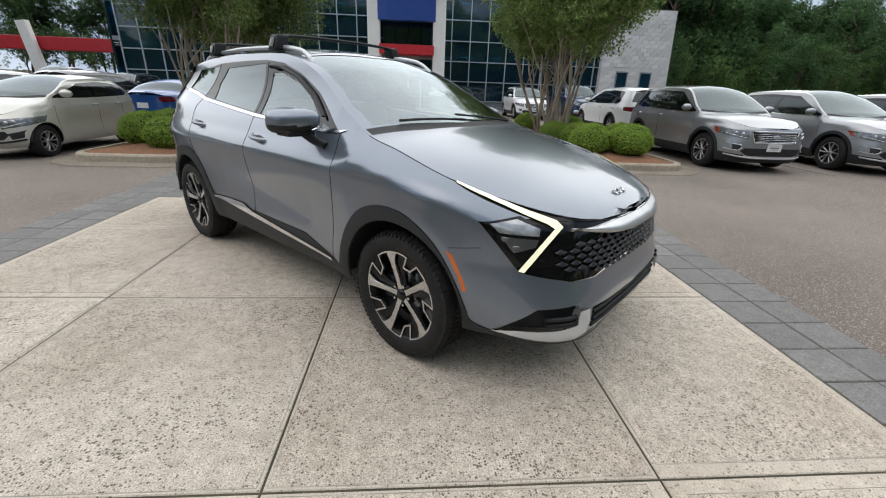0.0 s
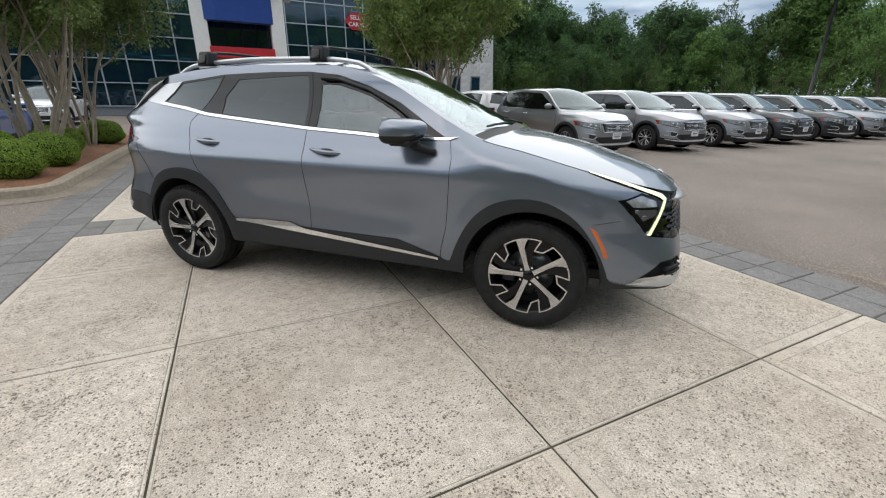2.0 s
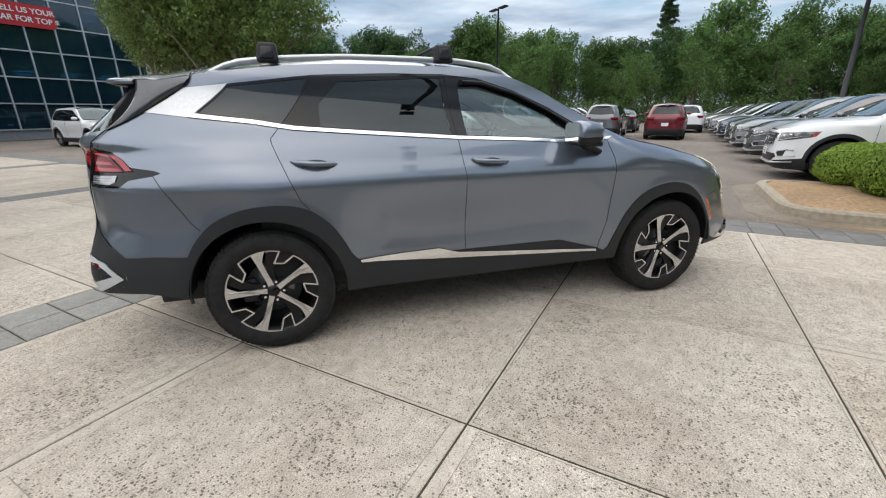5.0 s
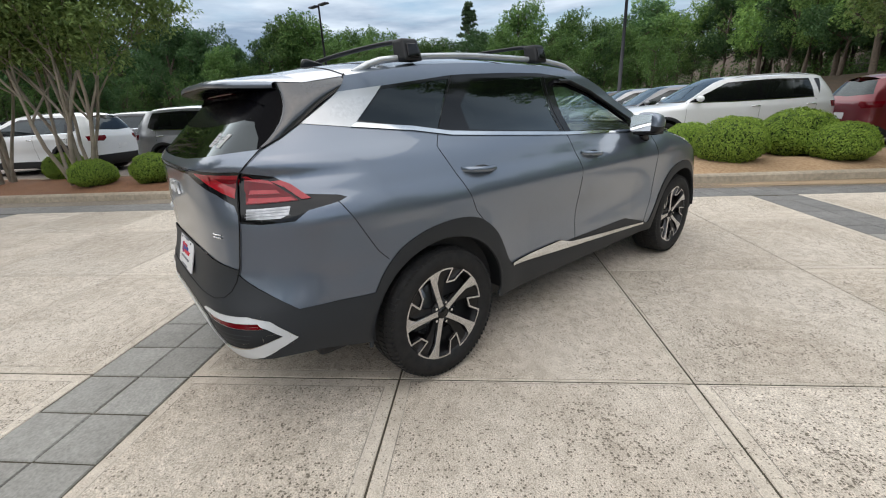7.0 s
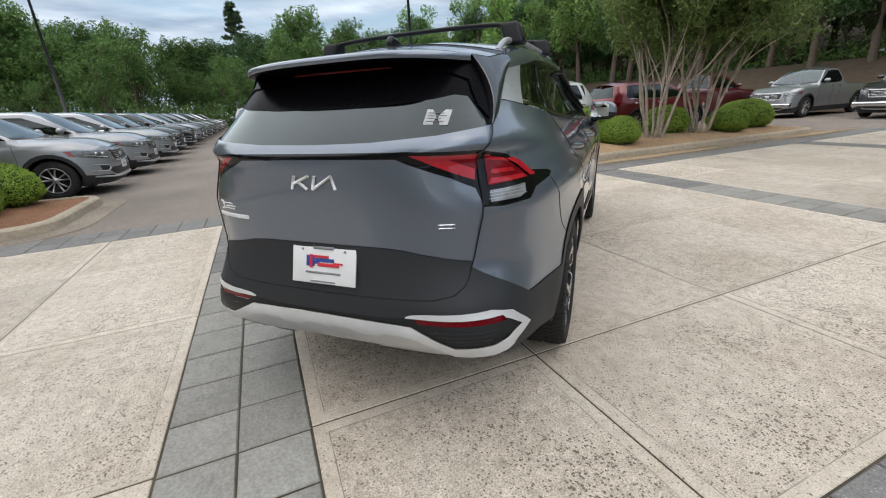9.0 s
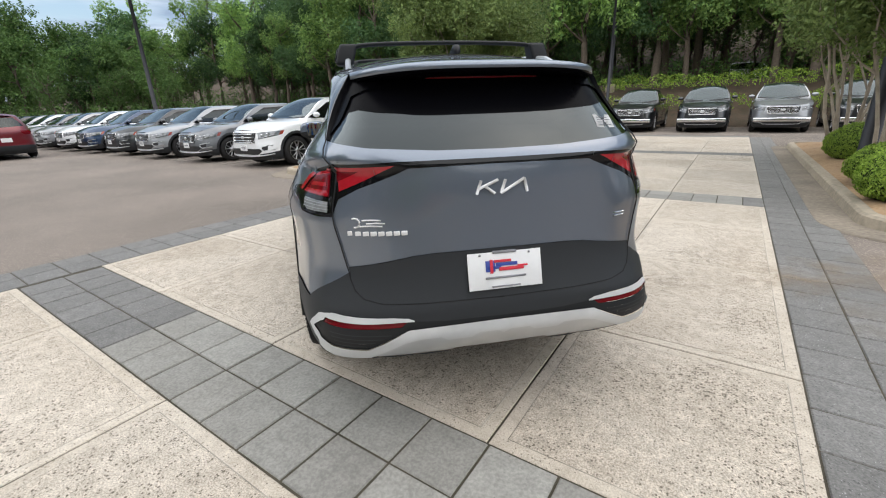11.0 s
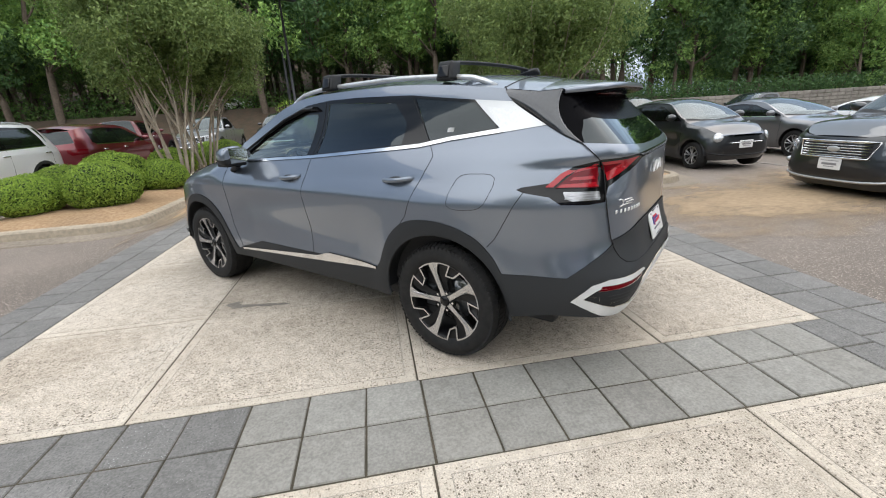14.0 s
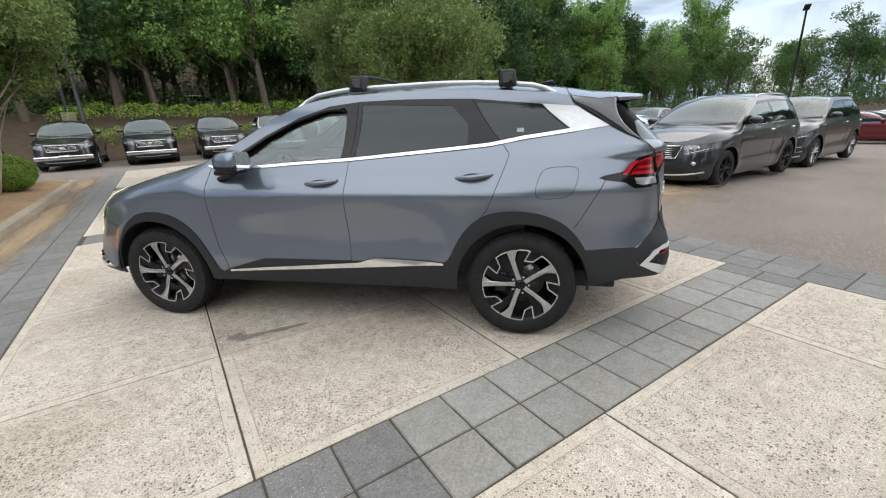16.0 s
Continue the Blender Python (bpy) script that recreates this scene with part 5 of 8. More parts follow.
reg_straight("side_intake", S_(1.955, 0.378), F_(0.745, 0.512), F_(0.60, 0.520), F_(0.575, 0.505), F_(0.58, 0.395), F_(0.70, 0.380))
reg_straight("front_skid_trim", S_(1.945, 0.385), F_(0.76, 0.372), F_(0.60, 0.362), F_(0.535, 0.378), F_(0.52, 0.44), F_(0.525, 0.492), F_(0.585, 0.490), F_(0.60, 0.428), F_(0.68, 0.418), S_(2.06, 0.408))
reg("lower_intake", F_(-0.02, 0.455), F_(0.485, 0.485), F_(0.49, 0.375), F_(-0.02, 0.335))
# wheel openings
for cx in (1.3775, -1.3775):
    reg("opening", *[S_(x, z) for x, z in arc_pts(cx, 0.365, 0.425, -35, 215, 26)], S_(cx - 0.35, 0.0), S_(cx + 0.35, 0.0))
# lower edges of sills and bumpers
reg("opening", S_(-1.0, 0.315), S_(1.0, 0.322), S_(1.0, 0.0), S_(-1.0, 0.0))
reg("opening", S_(-1.70, 0.350), S_(-1.78, 0.365), S_(-2.02, 0.412), R_(0.74, 0.415), R_(0.52, 0.402), R_(0.42, 0.390), R_(0.37, 0.396), R_(0.33, 0.382), R_(0.24, 0.384), R_(0.20, 0.402), R_(-0.02, 0.399), R_(-0.02, 0.0), S_(-1.7, 0.0))
reg("opening", S_(1.70, 0.335), S_(1.85, 0.345), F_(0.80, 0.350), F_(0.60, 0.335), F_(0.40, 0.315), F_(0.30, 0.275), F_(-0.02, 0.262), F_(-0.02, 0.0), S_(1.7, 0.0))
# above the upper edge nothing is left
a_lo, a_hi = car.ar - car.LR, car.af + car.LF
edge_line = [(a, car.top_a(a)) for a in steps(a_lo - 0.01, a_hi + 0.01, 0.03)]
rear_open = [(a, z) for a, z in edge_line]
reg("opening", *rear_open, (a_hi + 0.1, 2.0), (a_lo - 0.1, 2.0))
reg("opening", R_(-0.02, 1.468), R_(0.30, 1.465), R_(0.49, 1.452), R_(0.545, 1.43), R_(0.60, 1.33), R_(0.655, 1.268), R_(0.50, 1.243), R_(0.25, 1.226), R_(-0.02, 1.222))

pieces = cut_sheet(steps(a_lo, a_hi, 0.042), sorted(steps(0.20, 1.64, 0.036) + [0.947, 0.966, 0.982]), regions)
# upper glass is black too: the spoiler's shade and reflection, besides the frit
glass_pieces = cut_sheet(steps(a_lo, car.ar + 0.1, 0.05), steps(1.20, 1.50, 0.03), [("rear_frit", [R_(-0.02, 1.50), R_(0.60, 1.50), R_(0.66, 1.255), R_(0.50, 1.230), R_(0.25, 1.212), R_(-0.02, 1.208)]), ("rear_window", [R_(-0.02, 1.352), R_(0.25, 1.355), R_(0.45, 1.368), R_(0.52, 1.380), R_(0.56, 1.372), R_(0.60, 1.325), R_(0.645, 1.262), R_(0.50, 1.240), R_(0.25, 1.224), R_(-0.02, 1.220)])])
suv = thing("suv_car", "grey metallic compact suv with black roof racks and dark cladding", "car")
LOOKS = {"": ("body_shell", GREY, ""), "front_bumper": ("front_bumper", GREY, ""), "front_door": ("front_door", GREY, ""), "rear_door": ("rear_door", GREY, ""), "tailgate": ("tailgate", GREY, ""), "cladding": ("cladding", CLADDING, "dark grey plastic cladding"), "tailgate_panel": ("tailgate_panel", CLADDING, ""), "window_surround": ("window_surround", GLOSSBLACK, ""),
         "rear_fin": ("rear_fin", FRITSHADE, ""), "quarter_trim": ("quarter_trim", SILVER, "satin silver corner trim"), "trim_relief": ("trim_relief", SILVERTEX, ""), "belt_trim": ("belt_trim", CHROME, "chrome window line"), "quarter_window": ("quarter_window", TINT, ""),
         "rear_side_window": ("rear_side_window", TINT, "dark privacy glass"), "front_side_window": ("front_side_window", CLEAR, ""), "front_quarter_window": ("front_quarter_window", TINT, ""), "sill_trim": ("sill_trim", CHROME, "chrome sill strip"),
         "lamp_housing": ("tail_lamp_housing", GLOSSBLACK, ""), "red_lens": ("red_lens", REDLENS, ""), "red_lens_inner": ("inner_red_lens", REDGLOW, ""), "red_lens_dark": ("inner_lens_shade", REDLENS, ""), "red_stripe": ("red_stripe", REDGLOW, ""), "red_frame": ("red_light_guide", REDGLOW, ""), "red_line": ("red_light_line", REDGLOW, ""),
         "reversing_lens": ("reversing_lens", CLEARLENS, ""), "lens_rib": ("lens_rib", INK_GREY, ""), "rear_skid_trim": ("rear_skid_trim", BRIGHTSILVER, "satin silver skid trim"), "rear_mesh": ("rear_mesh", BLACKPLASTIC, ""), "mesh_bar": ("mesh_bar", CLADDING, ""), "skid_underside": ("skid_underside", SILVER, ""), "rear_reflector": ("rear_reflector", REDLENS, ""),
         "front_mask": ("front_mask", GLOSSBLACK, ""), "nose_trim": ("nose_trim", SILVER, ""), "head_lamp": ("head_lamp", GLOSSBLACK, ""), "lamp_reflector": ("lamp_reflector", CLEARLENS, ""), "day_lamp": ("day_lamp", DRL, "lit pale yellow running lamp"),
         "lamp_module": ("lamp_module", BEZEL, "dark grey lamp module"), "side_marker": ("side_marker", AMBER, "amber side marker"), "side_intake": ("side_intake", BLACKPLASTIC, ""), "front_skid_trim": ("front_skid_trim", BRIGHTSILVER, ""), "lower_intake": ("lower_intake", BLACKPLASTIC, "")}
OFFSET = {"cladding": 0.005, "belt_trim": 0.006, "sill_trim": 0.012, "day_lamp": 0.006, "quarter_window": -0.004, "rear_side_window": -0.004, "front_side_window": -0.004, "rear_mesh": 0.003, "side_intake": -0.03,
          "lower_intake": -0.03, "nose_trim": 0.01, "rear_skid_trim": 0.009, "skid_underside": 0.003, "mesh_bar": 0.003, "front_skid_trim": 0.014, "tailgate_panel": 0.005, "red_lens": 0.004, "reversing_lens": 0.004, "lens_rib": 0.004, "red_stripe": 0.006, "red_frame": 0.005, "red_line": 0.005, "quarter_trim": 0.003, "trim_relief": 0.003, "front_mask": -0.008}
for cls, ps in pieces.items():
    if cls == "opening":
        continue
    nm, mt, lb = LOOKS[cls]
    whole = cls in ("cladding", "tailgate_panel", "tailgate", "lamp_housing", "front_mask", "nose_trim", "lower_intake", "rear_skid_trim", "skid_underside", "front_bumper", "rear_bumper")
    for sides in ((1, -1),) if whole else ((1,), (-1,)):
        ob = new(nm, sheet_mesh(nm, ps, car.at, car.normal, [mt], sides, OFFSET.get(cls, 0.0)))
        ob.parent = suv
        if lb:
            ob["label"] = lb
ob = new("rear_window_border", sheet_mesh("rear_window_border", glass_pieces["rear_frit"], car.at, car.normal, [FRITSHADE], (1, -1), -0.006))
ob.parent = suv
ob = new("rear_window", sheet_mesh("rear_window", glass_pieces["rear_window"], car.at, car.normal, [TINT], (1, -1), -0.006))
ob.parent = suv

# over the top: bonnet, cowl, windscreen, roof, spoiler
XT = -1.84
tops = [("bonnet", [(1.11, -0.01), (1.09, 0.5), (1.03, 0.985), (1.03, 1.01), (2.4, 1.01), (2.4, -0.01)]),
        ("cowl", [(1.11, -0.01), (1.09, 0.5), (1.03, 0.985), (0.96, 0.985), (1.02, 0.5), (1.05, -0.01)]),
        ("windscreen", [(1.05, -0.01), (1.02, 0.5), (0.95, 0.905), (0.6, 0.90), (0.3, 0.895), (0.10, 0.885), (0.13, 0.5), (0.16, -0.01)]),
        ("opening", [(car.front(0.875), -0.01), (car.front(0.875) - 0.004, 0.5), (2.4, 0.5), (2.4, -0.01)])]
nose_x = 2.235
tp = cut_sheet(steps(XT, nose_x, 0.045), steps(0.0, 1.0, 0.05), tops)
TOPLOOK = {"": ("roof", GREY), "bonnet": ("bonnet", GREY), "cowl": ("cowl", BLACKPLASTIC), "windscreen": ("windscreen", SCREEN)}
for cls, ps in tp.items():
    if cls == "opening":
        continue
    nm, mt = TOPLOOK[cls]
    ob = new(nm, sheet_mesh(nm, ps, car.top, car.top_normal, [mt], (1, -1), -0.003 if cls == "windscreen" else 0.0))
    ob.parent = suv
# spoiler: carries the roof on, with a lip and a dark underside
bm = bmesh.new()
YS = car.top(XT, 1.0).y
rows = []
for k in range(-16, 17):
    e = k / 16
    xe = -2.15 + 0.20 * abs(e) ** 6
    row = []
    for j in range(7):
        t = j / 6
        x = XT + (xe - XT) * t
        ze = car.edge(x)
        row.append((x, YS * e * (1 - 0.06 * t), ze + 0.022 * t + (car.crown(x) - ze) * (1 - abs(e) ** (2.3 + 1.5 * t))))
    x, y, z = row[-1]
    row += [(x - 0.012, y, z - 0.008), (x - 0.010, y, z - 0.026), (x + 0.03, y * 0.985, z - 0.040), (x + 0.12, y * 0.96, z - 0.052), (-1.86, y * 0.90, z - 0.055)]
    rows.append([bm.verts.new(c) for c in row])
for a, b in zip(rows, rows[1:]):
    for j in range(len(a) - 1):
        f = bm.faces.new((a[j], b[j], b[j + 1], a[j + 1]))
        f.material_index = 0 if j < 8 else 1
bmesh.ops.recalc_face_normals(bm, faces=bm.faces[:])
# the underside's black takes in the shade below the spoiler
part("spoiler", bm, GREY, suv, mats=[GREY, FRITSHADE])
# dark cheeks from the spoiler's ends down to the corner trim
for sgn in (1, -1):
    bm = bmesh.new()
    xe = -2.15 + 0.20
    fold = [S_(-1.713, 1.475), S_(-1.81, 1.416), S_(-1.905, 1.354), S_(-2.0, 1.302), R_(0.648, 1.264)]
    grid = []
    for k in range(17):
        t = k / 16
        x = -1.662 + (xe + 1.662) * t
        d = max(0.0, (XT - x) / (XT - xe))
        rim_ = car.top(x, 1.0) if x > XT else Vector((x, YS * (1 - 0.06 * d), car.edge(x) + 0.022 * d))
        rim_ = rim_ + Vector((0, 0.001, -0.003))
        f = min(3.999, t * 4)
        a0, a1 = fold[int(f)], fold[int(f) + 1]
        q = (a0[0] + (a1[0] - a0[0]) * (f - int(f)), a0[1] + (a1[1] - a0[1]) * (f - int(f)))
        foot = car.at(*q) + car.normal(*q) * 0.006
        row = []
        for w in range(9):
            w = w / 8
            c = rim_.lerp(foot, w) + Vector((0.055 * 4 * w * (1 - w) * t ** 3, 0.020 * 4 * w * (1 - w), 0))
            row.append(bm.verts.new((c.x, c.y * sgn, c.z)))
        grid.append(row)
    for a, b in zip(grid, grid[1:]):
        for j in range(8):
            bm.faces.new((a[j], a[j + 1], b[j + 1], b[j]))
    # the cheek's rear edge turns in towards the glass
    turn_in = [bm.verts.new((v.co.x + 0.012, v.co.y - 0.035 * sgn, v.co.z)) for v in grid[-1]]
    for j in range(8):
        bm.faces.new((grid[-1][j], grid[-1][j + 1], turn_in[j + 1], turn_in[j])).material_index = 1
    bmesh.ops.recalc_face_normals(bm, faces=bm.faces[:])
    part("spoiler_cheek", bm, FINBLACK, suv, mats=[FINBLACK, FRITSHADE])
bm = box(-2.045, -2.02, -0.24, 0.24, 1.488, 1.503, 0.004)
part("stop_lamp", bm, REDLENS, suv, "dark red high stop lamp")

# shut lines
for nm, pts in (("rear_door_gap", [S_(-1.05, 1.545), S_(-1.245, 1.272), S_(-1.295, 1.21), S_(-1.265, 1.12), S_(-1.165, 0.88), S_(-1.105, 0.81)]), ("door_gap", [S_(-0.262, 1.55), S_(-0.225, 1.19), S_(-0.207, 0.95), S_(-0.200, 0.33)]),
                ("front_door_gap", [S_(0.83, 1.16), S_(0.858, 1.05), S_(0.855, 0.90), S_(0.838, 0.62), S_(0.80, 0.46), S_(0.795, 0.34)]), ("bumper_gap", [S_(1.715, 0.735), S_(1.86, 0.76)]),
                ("tailgate_gap", [S_(-1.66, 1.55), S_(-1.713, 1.475), S_(-1.905, 1.354), S_(-2.0, 1.302), R_(0.650, 1.262), R_(0.640, 1.18), R_(0.652, 0.985), R_(0.620, 0.80), R_(0.608, 0.735), R_(0.594, 0.695), R_(0.562, 0.665), R_(0.49, 0.648), R_(0.30, 0.639), R_(0.0, 0.634)]),
                ("bonnet_gap", [(a, car.top_a(a) - 0.002) for a in steps(car.a_of_x(1.02, 1.15), car.af + car.LF * 0.98, 0.03)]), ("quarter_gap", [S_(-1.87, 1.045), S_(-1.73, 0.80), S_(-1.69, 0.755)])):
    for sgn in (1, -1):
        gap = line_on(car, pts, 0.0014 if nm == "bumper_gap" else 0.0028 if nm == "tailgate_gap" else 0.0021, False, 0.005 if nm == "tailgate_gap" else 0.0)
        if sgn < 0:
            gap.transform(Matrix.Diagonal((1, -1, 1, 1)))
        part(nm, gap, SEAM, suv)
bm = bmesh.new()
add_tube(bm, [(-1.655, car.top(-1.655, abs(k) / 10).y * (1 if k >= 0 else -1), car.top(-1.655, abs(k) / 10).z + 0.0005) for k in range(-10, 11)], 0.003, 6)
part("roof_gap", bm, SEAM, suv)
bm = bmesh.new()
loop = [(-1.457, 0.985), (-1.462, 1.02), (-1.475, 1.06), (-1.495, 1.10), (-1.52, 1.118), (-1.56, 1.126), (-1.65, 1.128), (-1.69, 1.124), (-1.712, 1.108), (-1.712, 1.07), (-1.695, 1.02), (-1.675, 0.98), (-1.65, 0.96), (-1.615, 0.95), (-1.53, 0.944), (-1.482, 0.950), (-1.462, 0.965), (-1.457, 0.985)]
part("fuel_flap_gap", line_on(car, [S_(x, z) for x, z in loop], 0.0016, False), SEAM, suv)

# arch linings and the floor
for sx in (1.3775, -1.3775):
    for sgn in (1, -1):
        bm = bmesh.new()
        add_wheel_arch(bm, sx, 0.365, 0.427, 0.90 * sgn, 0.52 * sgn)
        part("arch_lining", bm, BLACKPLASTIC, suv)
for sx in (1.3775, -1.3775):
    for sgn in (1, -1):
        bm = bmesh.new()
        pts = []
        for x, z in arc_pts(sx, 0.365, 0.428, -4, 184, 26):
            p = car.at(*S_(x, z))
            pts.append((p.x, (p.y - 0.004) * sgn, p.z))
        add_tube(bm, pts, 0.010, 6)
        part("arch_lip", bm, CLADDING, suv)
bm = box(-1.60, 1.9, -0.52, 0.52, 0.25, 0.33, 0.02)
add_box(bm, -2.15, -1.60, -0.55, 0.55, 0.43, 0.52, 0.02)
add_box(bm, -0.9, 0.9, -0.74, 0.74, 0.25, 0.33, 0.02)
part("underbody", bm, BLACKPLASTIC, suv, smooth=False)

# bright bar across the nose, leaning up to the sky
bm = bmesh.new()
rows = []
for k in range(-14, 15):
    y = k / 14 * 0.565
    ay = abs(y)
    zt, zb_ = 0.860 - 0.055 * max(0.0, ay - 0.22), 0.800 + 0.20 * max(0.0, ay - 0.22) ** 1.2
    pt, pb = car.at(*F_(ay, zt)), car.at(*F_(ay, zb_))
    nt, nb = car.normal(*F_(ay, zt)), car.normal(*F_(ay, zb_))
    pt, pb = pt - nt * 0.005, pb + nb * (0.048 - 0.115 * max(0.0, ay - 0.2))
    q = pb - Vector((0, 0, 0.014)) - nb * 0.05
    md = pt.lerp(pb, 0.5) + Vector((0.006, 0, 0.006))
    rows.append([bm.verts.new((c.x, y, c.z)) for c in (pt, md, pb, q)])
for a, b in zip(rows, rows[1:]):
    for j in range(3):
        bm.faces.new((a[j], a[j + 1], b[j + 1], b[j]))
bmesh.ops.recalc_face_normals(bm, faces=bm.faces[:])
part("nose_bar", bm, SILVER, suv, "satin silver bar above the grille")
# grille: rows of raised cells
bm = bmesh.new()
rng = random.Random(3)
for j in range(6):
    z = 0.785 - j * 0.0265
    w = (0.60, 0.635, 0.655, 0.66, 0.63, 0.44)[j]
    for i in range(-11, 12):
        y = (i + (0.5 if j % 2 else 0)) * 0.066
        if abs(y) > w - 0.02 * (j == 0):
            continue
        a, zz = F_(abs(y), z)
        p, n = car.at(a, zz), car.normal(a, zz)
        p.y, n.y = (y, n.y if y >= 0 else -n.y)
        t = Vector((-n.y, n.x, 0)).normalized()
        up_ = n.cross(t)
        if up_.z < 0:
            up_ = -up_
        c = p + n * 0.001
        quad = [c - t * 0.032, c - up_ * 0.0125, c + t * 0.032, c + up_ * 0.0125]
        inn = [c + n * 0.007 - t * 0.022 - up_ * 0.004, c + n * 0.009 - up_ * 0.009, c + n * 0.007 + t * 0.022 - up_ * 0.004, c + n * 0.004 + up_ * 0.004]
        q0, q1 = [bm.verts.new(v) for v in quad], [bm.verts.new(v) for v in inn]
        for k in range(4):
            bm.faces.new((q0[k], q0[(k + 1) % 4], q1[(k + 1) % 4], q1[k]))
        bm.faces.new(q1)
part("grille_mesh", bm, CELLBLACK, suv, "gloss black cell grille", smooth=False)
bm = bmesh.new()
for z in (0.465, 0.438):
    for sgn in (1, -1):
        add_tube(bm, [(p.x + 0.004, p.y * sgn, p.z) for p in (car.at(*F_(y, z)) for y in (0.60, 0.64, 0.68, 0.73))], 0.012, 6)
for z in (0.44, 0.40, 0.365):
    add_tube(bm, [(p.x + 0.002 - 0.01, p.y * (1 if y > 0 else -1), p.z) for y, p in ((y, car.at(*F_(abs(y), z + 0.03 * abs(y)))) for y in (-0.47, -0.34, -0.17, 0.001, 0.17, 0.34, 0.47))], 0.011, 6)
part("intake_slats", bm, BLACKPLASTIC, suv)
# lamp innards: two dark projector boxes with small lenses
bm = bmesh.new()
for sgn in (1, -1):
    for x, z in ((1.945, 0.81), (1.99, 0.775)):
        p, n = car.at(*S_(x, z)), car.normal(*S_(x, z))
        m = Matrix.Translation((p.x, p.y * sgn, p.z)) @ Vector((n.x, n.y * sgn, n.z)).to_track_quat("Z", "Y").to_matrix().to_4x4()
        t = bmesh.new()
        bmesh.ops.create_uvsphere(t, u_segments=16, v_segments=8, radius=0.014)
        t.transform(m @ Matrix.Diagonal((1.3, 0.8, 0.35, 1)))
        merge(bm, t)
part("projector_lens", bm, BEZEL, suv)
# bars for the maker's marks
KL = [((0, 0), (0.08, 1)), ((0.05, 0.42), (0.40, 1.0)), ((0.16, 0.55), (0.34, 0.0)), ((0.46, 0.0), (0.54, 1.0)), ((0.46, 0.0), (0.90, 1.0)), ((0.90, 1.0), (0.96, 0.0))]


def badge(surface, w, h, mat, name, thick=0.006):
    bm = bmesh.new()
    for (x0, z0), (x1, z1) in KL:
        add_tube(bm, [surface((x0 - 0.52) * w, (z0 - 0.5) * h), surface((x1 - 0.52) * w, (z1 - 0.5) * h)], thick, 6)
    return part(name, bm, mat, suv)


def rear_face(y, z, lift=0.006):
    p, n = car.at(*R_(abs(y), z)), car.normal(*R_(abs(y), z))
    return Vector((p.x + n.x * lift, y, p.z + n.z * lift))


badge(lambda d, e: rear_face(-d * -1 - 0.006, 1.083 + e), -0.212, 0.052, PLATE, "tailgate_badge")


def bonnet_face(d, e):
    y = d
    p = car.top(2.135 + e * 0.6, min(1, abs(y) / 0.62))
    return Vector((p.x, y, p.z + 0.006))


badge(lambda d, e: bonnet_face(d, e), 0.13, 0.05, CHROME, "bonnet_badge", 0.0045)
for k in range(8):
    y = 0.605 - k * 0.029
    p = rear_face(y, 0.925)
    part("badge_bar", box(p.x - 0.004, p.x + 0.002, y - 0.025, y - 0.001, 0.917, 0.935, 0.003), PLATE, suv)
bm = bmesh.new()
for y0, y1, z in ((0.545, 0.475, 0.978), (0.53, 0.46, 0.966), (0.56, 0.47, 0.955)):
    add_tube(bm, [rear_face(y0, z, 0.002), rear_face((y0 + y1) / 2, z + 0.002, 0.002), rear_face(y1, z, 0.002)], 0.0032, 5)
add_tube(bm, [rear_face(0.572 + 0.018 * math.cos(a * 0.5), 0.968 + 0.018 * math.sin(a * 0.5), 0.002) for a in range(2, 11)], 0.0035, 5)
part("dealer_decal", bm, PLATE, suv, "white dealer decal")
bm = bmesh.new()
for z in (0.917, 0.930):
    add_tube(bm, [rear_face(-0.502 - 0.012 * k, z, 0.001) for k in range(6)], 0.0035, 5)
part("drive_badge", bm, CHROME, suv)
# dealer plate with plain bars
pm = Matrix.Translation((-2.345, -0.007, 0.748)) @ pose(0, 0, 0, 0, 16, 0)
lp = part("number_plate", box(-0.004, 0.004, -0.155, 0.155, -0.077, 0.077, 0.002, pm), PLATE, suv, "white dealer plate with red and blue print")
bm = bmesh.new()
for y0, y1, z0, z1 in ((0.02, 0.085, 0.0, 0.012), (0.05, 0.095, -0.012, 0.04), (-0.06, 0.045, 0.012, 0.028)):
    add_box(bm, -0.008, -0.003, y0 * 0.86, y1 * 0.86, z0 * 0.86 + 0.004, z1 * 0.86 + 0.004, 0.001, pm)
part("blue_print", bm, INK_BLUE, lp)
bm = bmesh.new()
for y0, y1, z0, z1 in ((-0.03, 0.055, 0.030, 0.042), (-0.09, 0.03, -0.010, 0.006), (0.06, 0.075, -0.02, 0.045), (-0.11, -0.06, 0.004, 0.012)):
    add_box(bm, -0.009, -0.004, y0 * 0.86, y1 * 0.86, z0 * 0.86 + 0.004, z1 * 0.86 + 0.004, 0.001, pm)
part("red_print", bm, INK_RED, lp)
bm = bmesh.new()
for y0, y1, z0, z1 in ((-0.085, 0.085, -0.035, -0.027), (-0.06, 0.06, -0.070, -0.065), (0.10, 0.108, 0.058, 0.066), (-0.108, -0.10, 0.058, 0.066), (0.05, -0.05, 0.066, 0.077)):
    add_box(bm, -0.008, -0.003, min(y0, y1), max(y0, y1), z0, z1, 0, pm)
part("grey_print", bm, INK_GREY, lp)
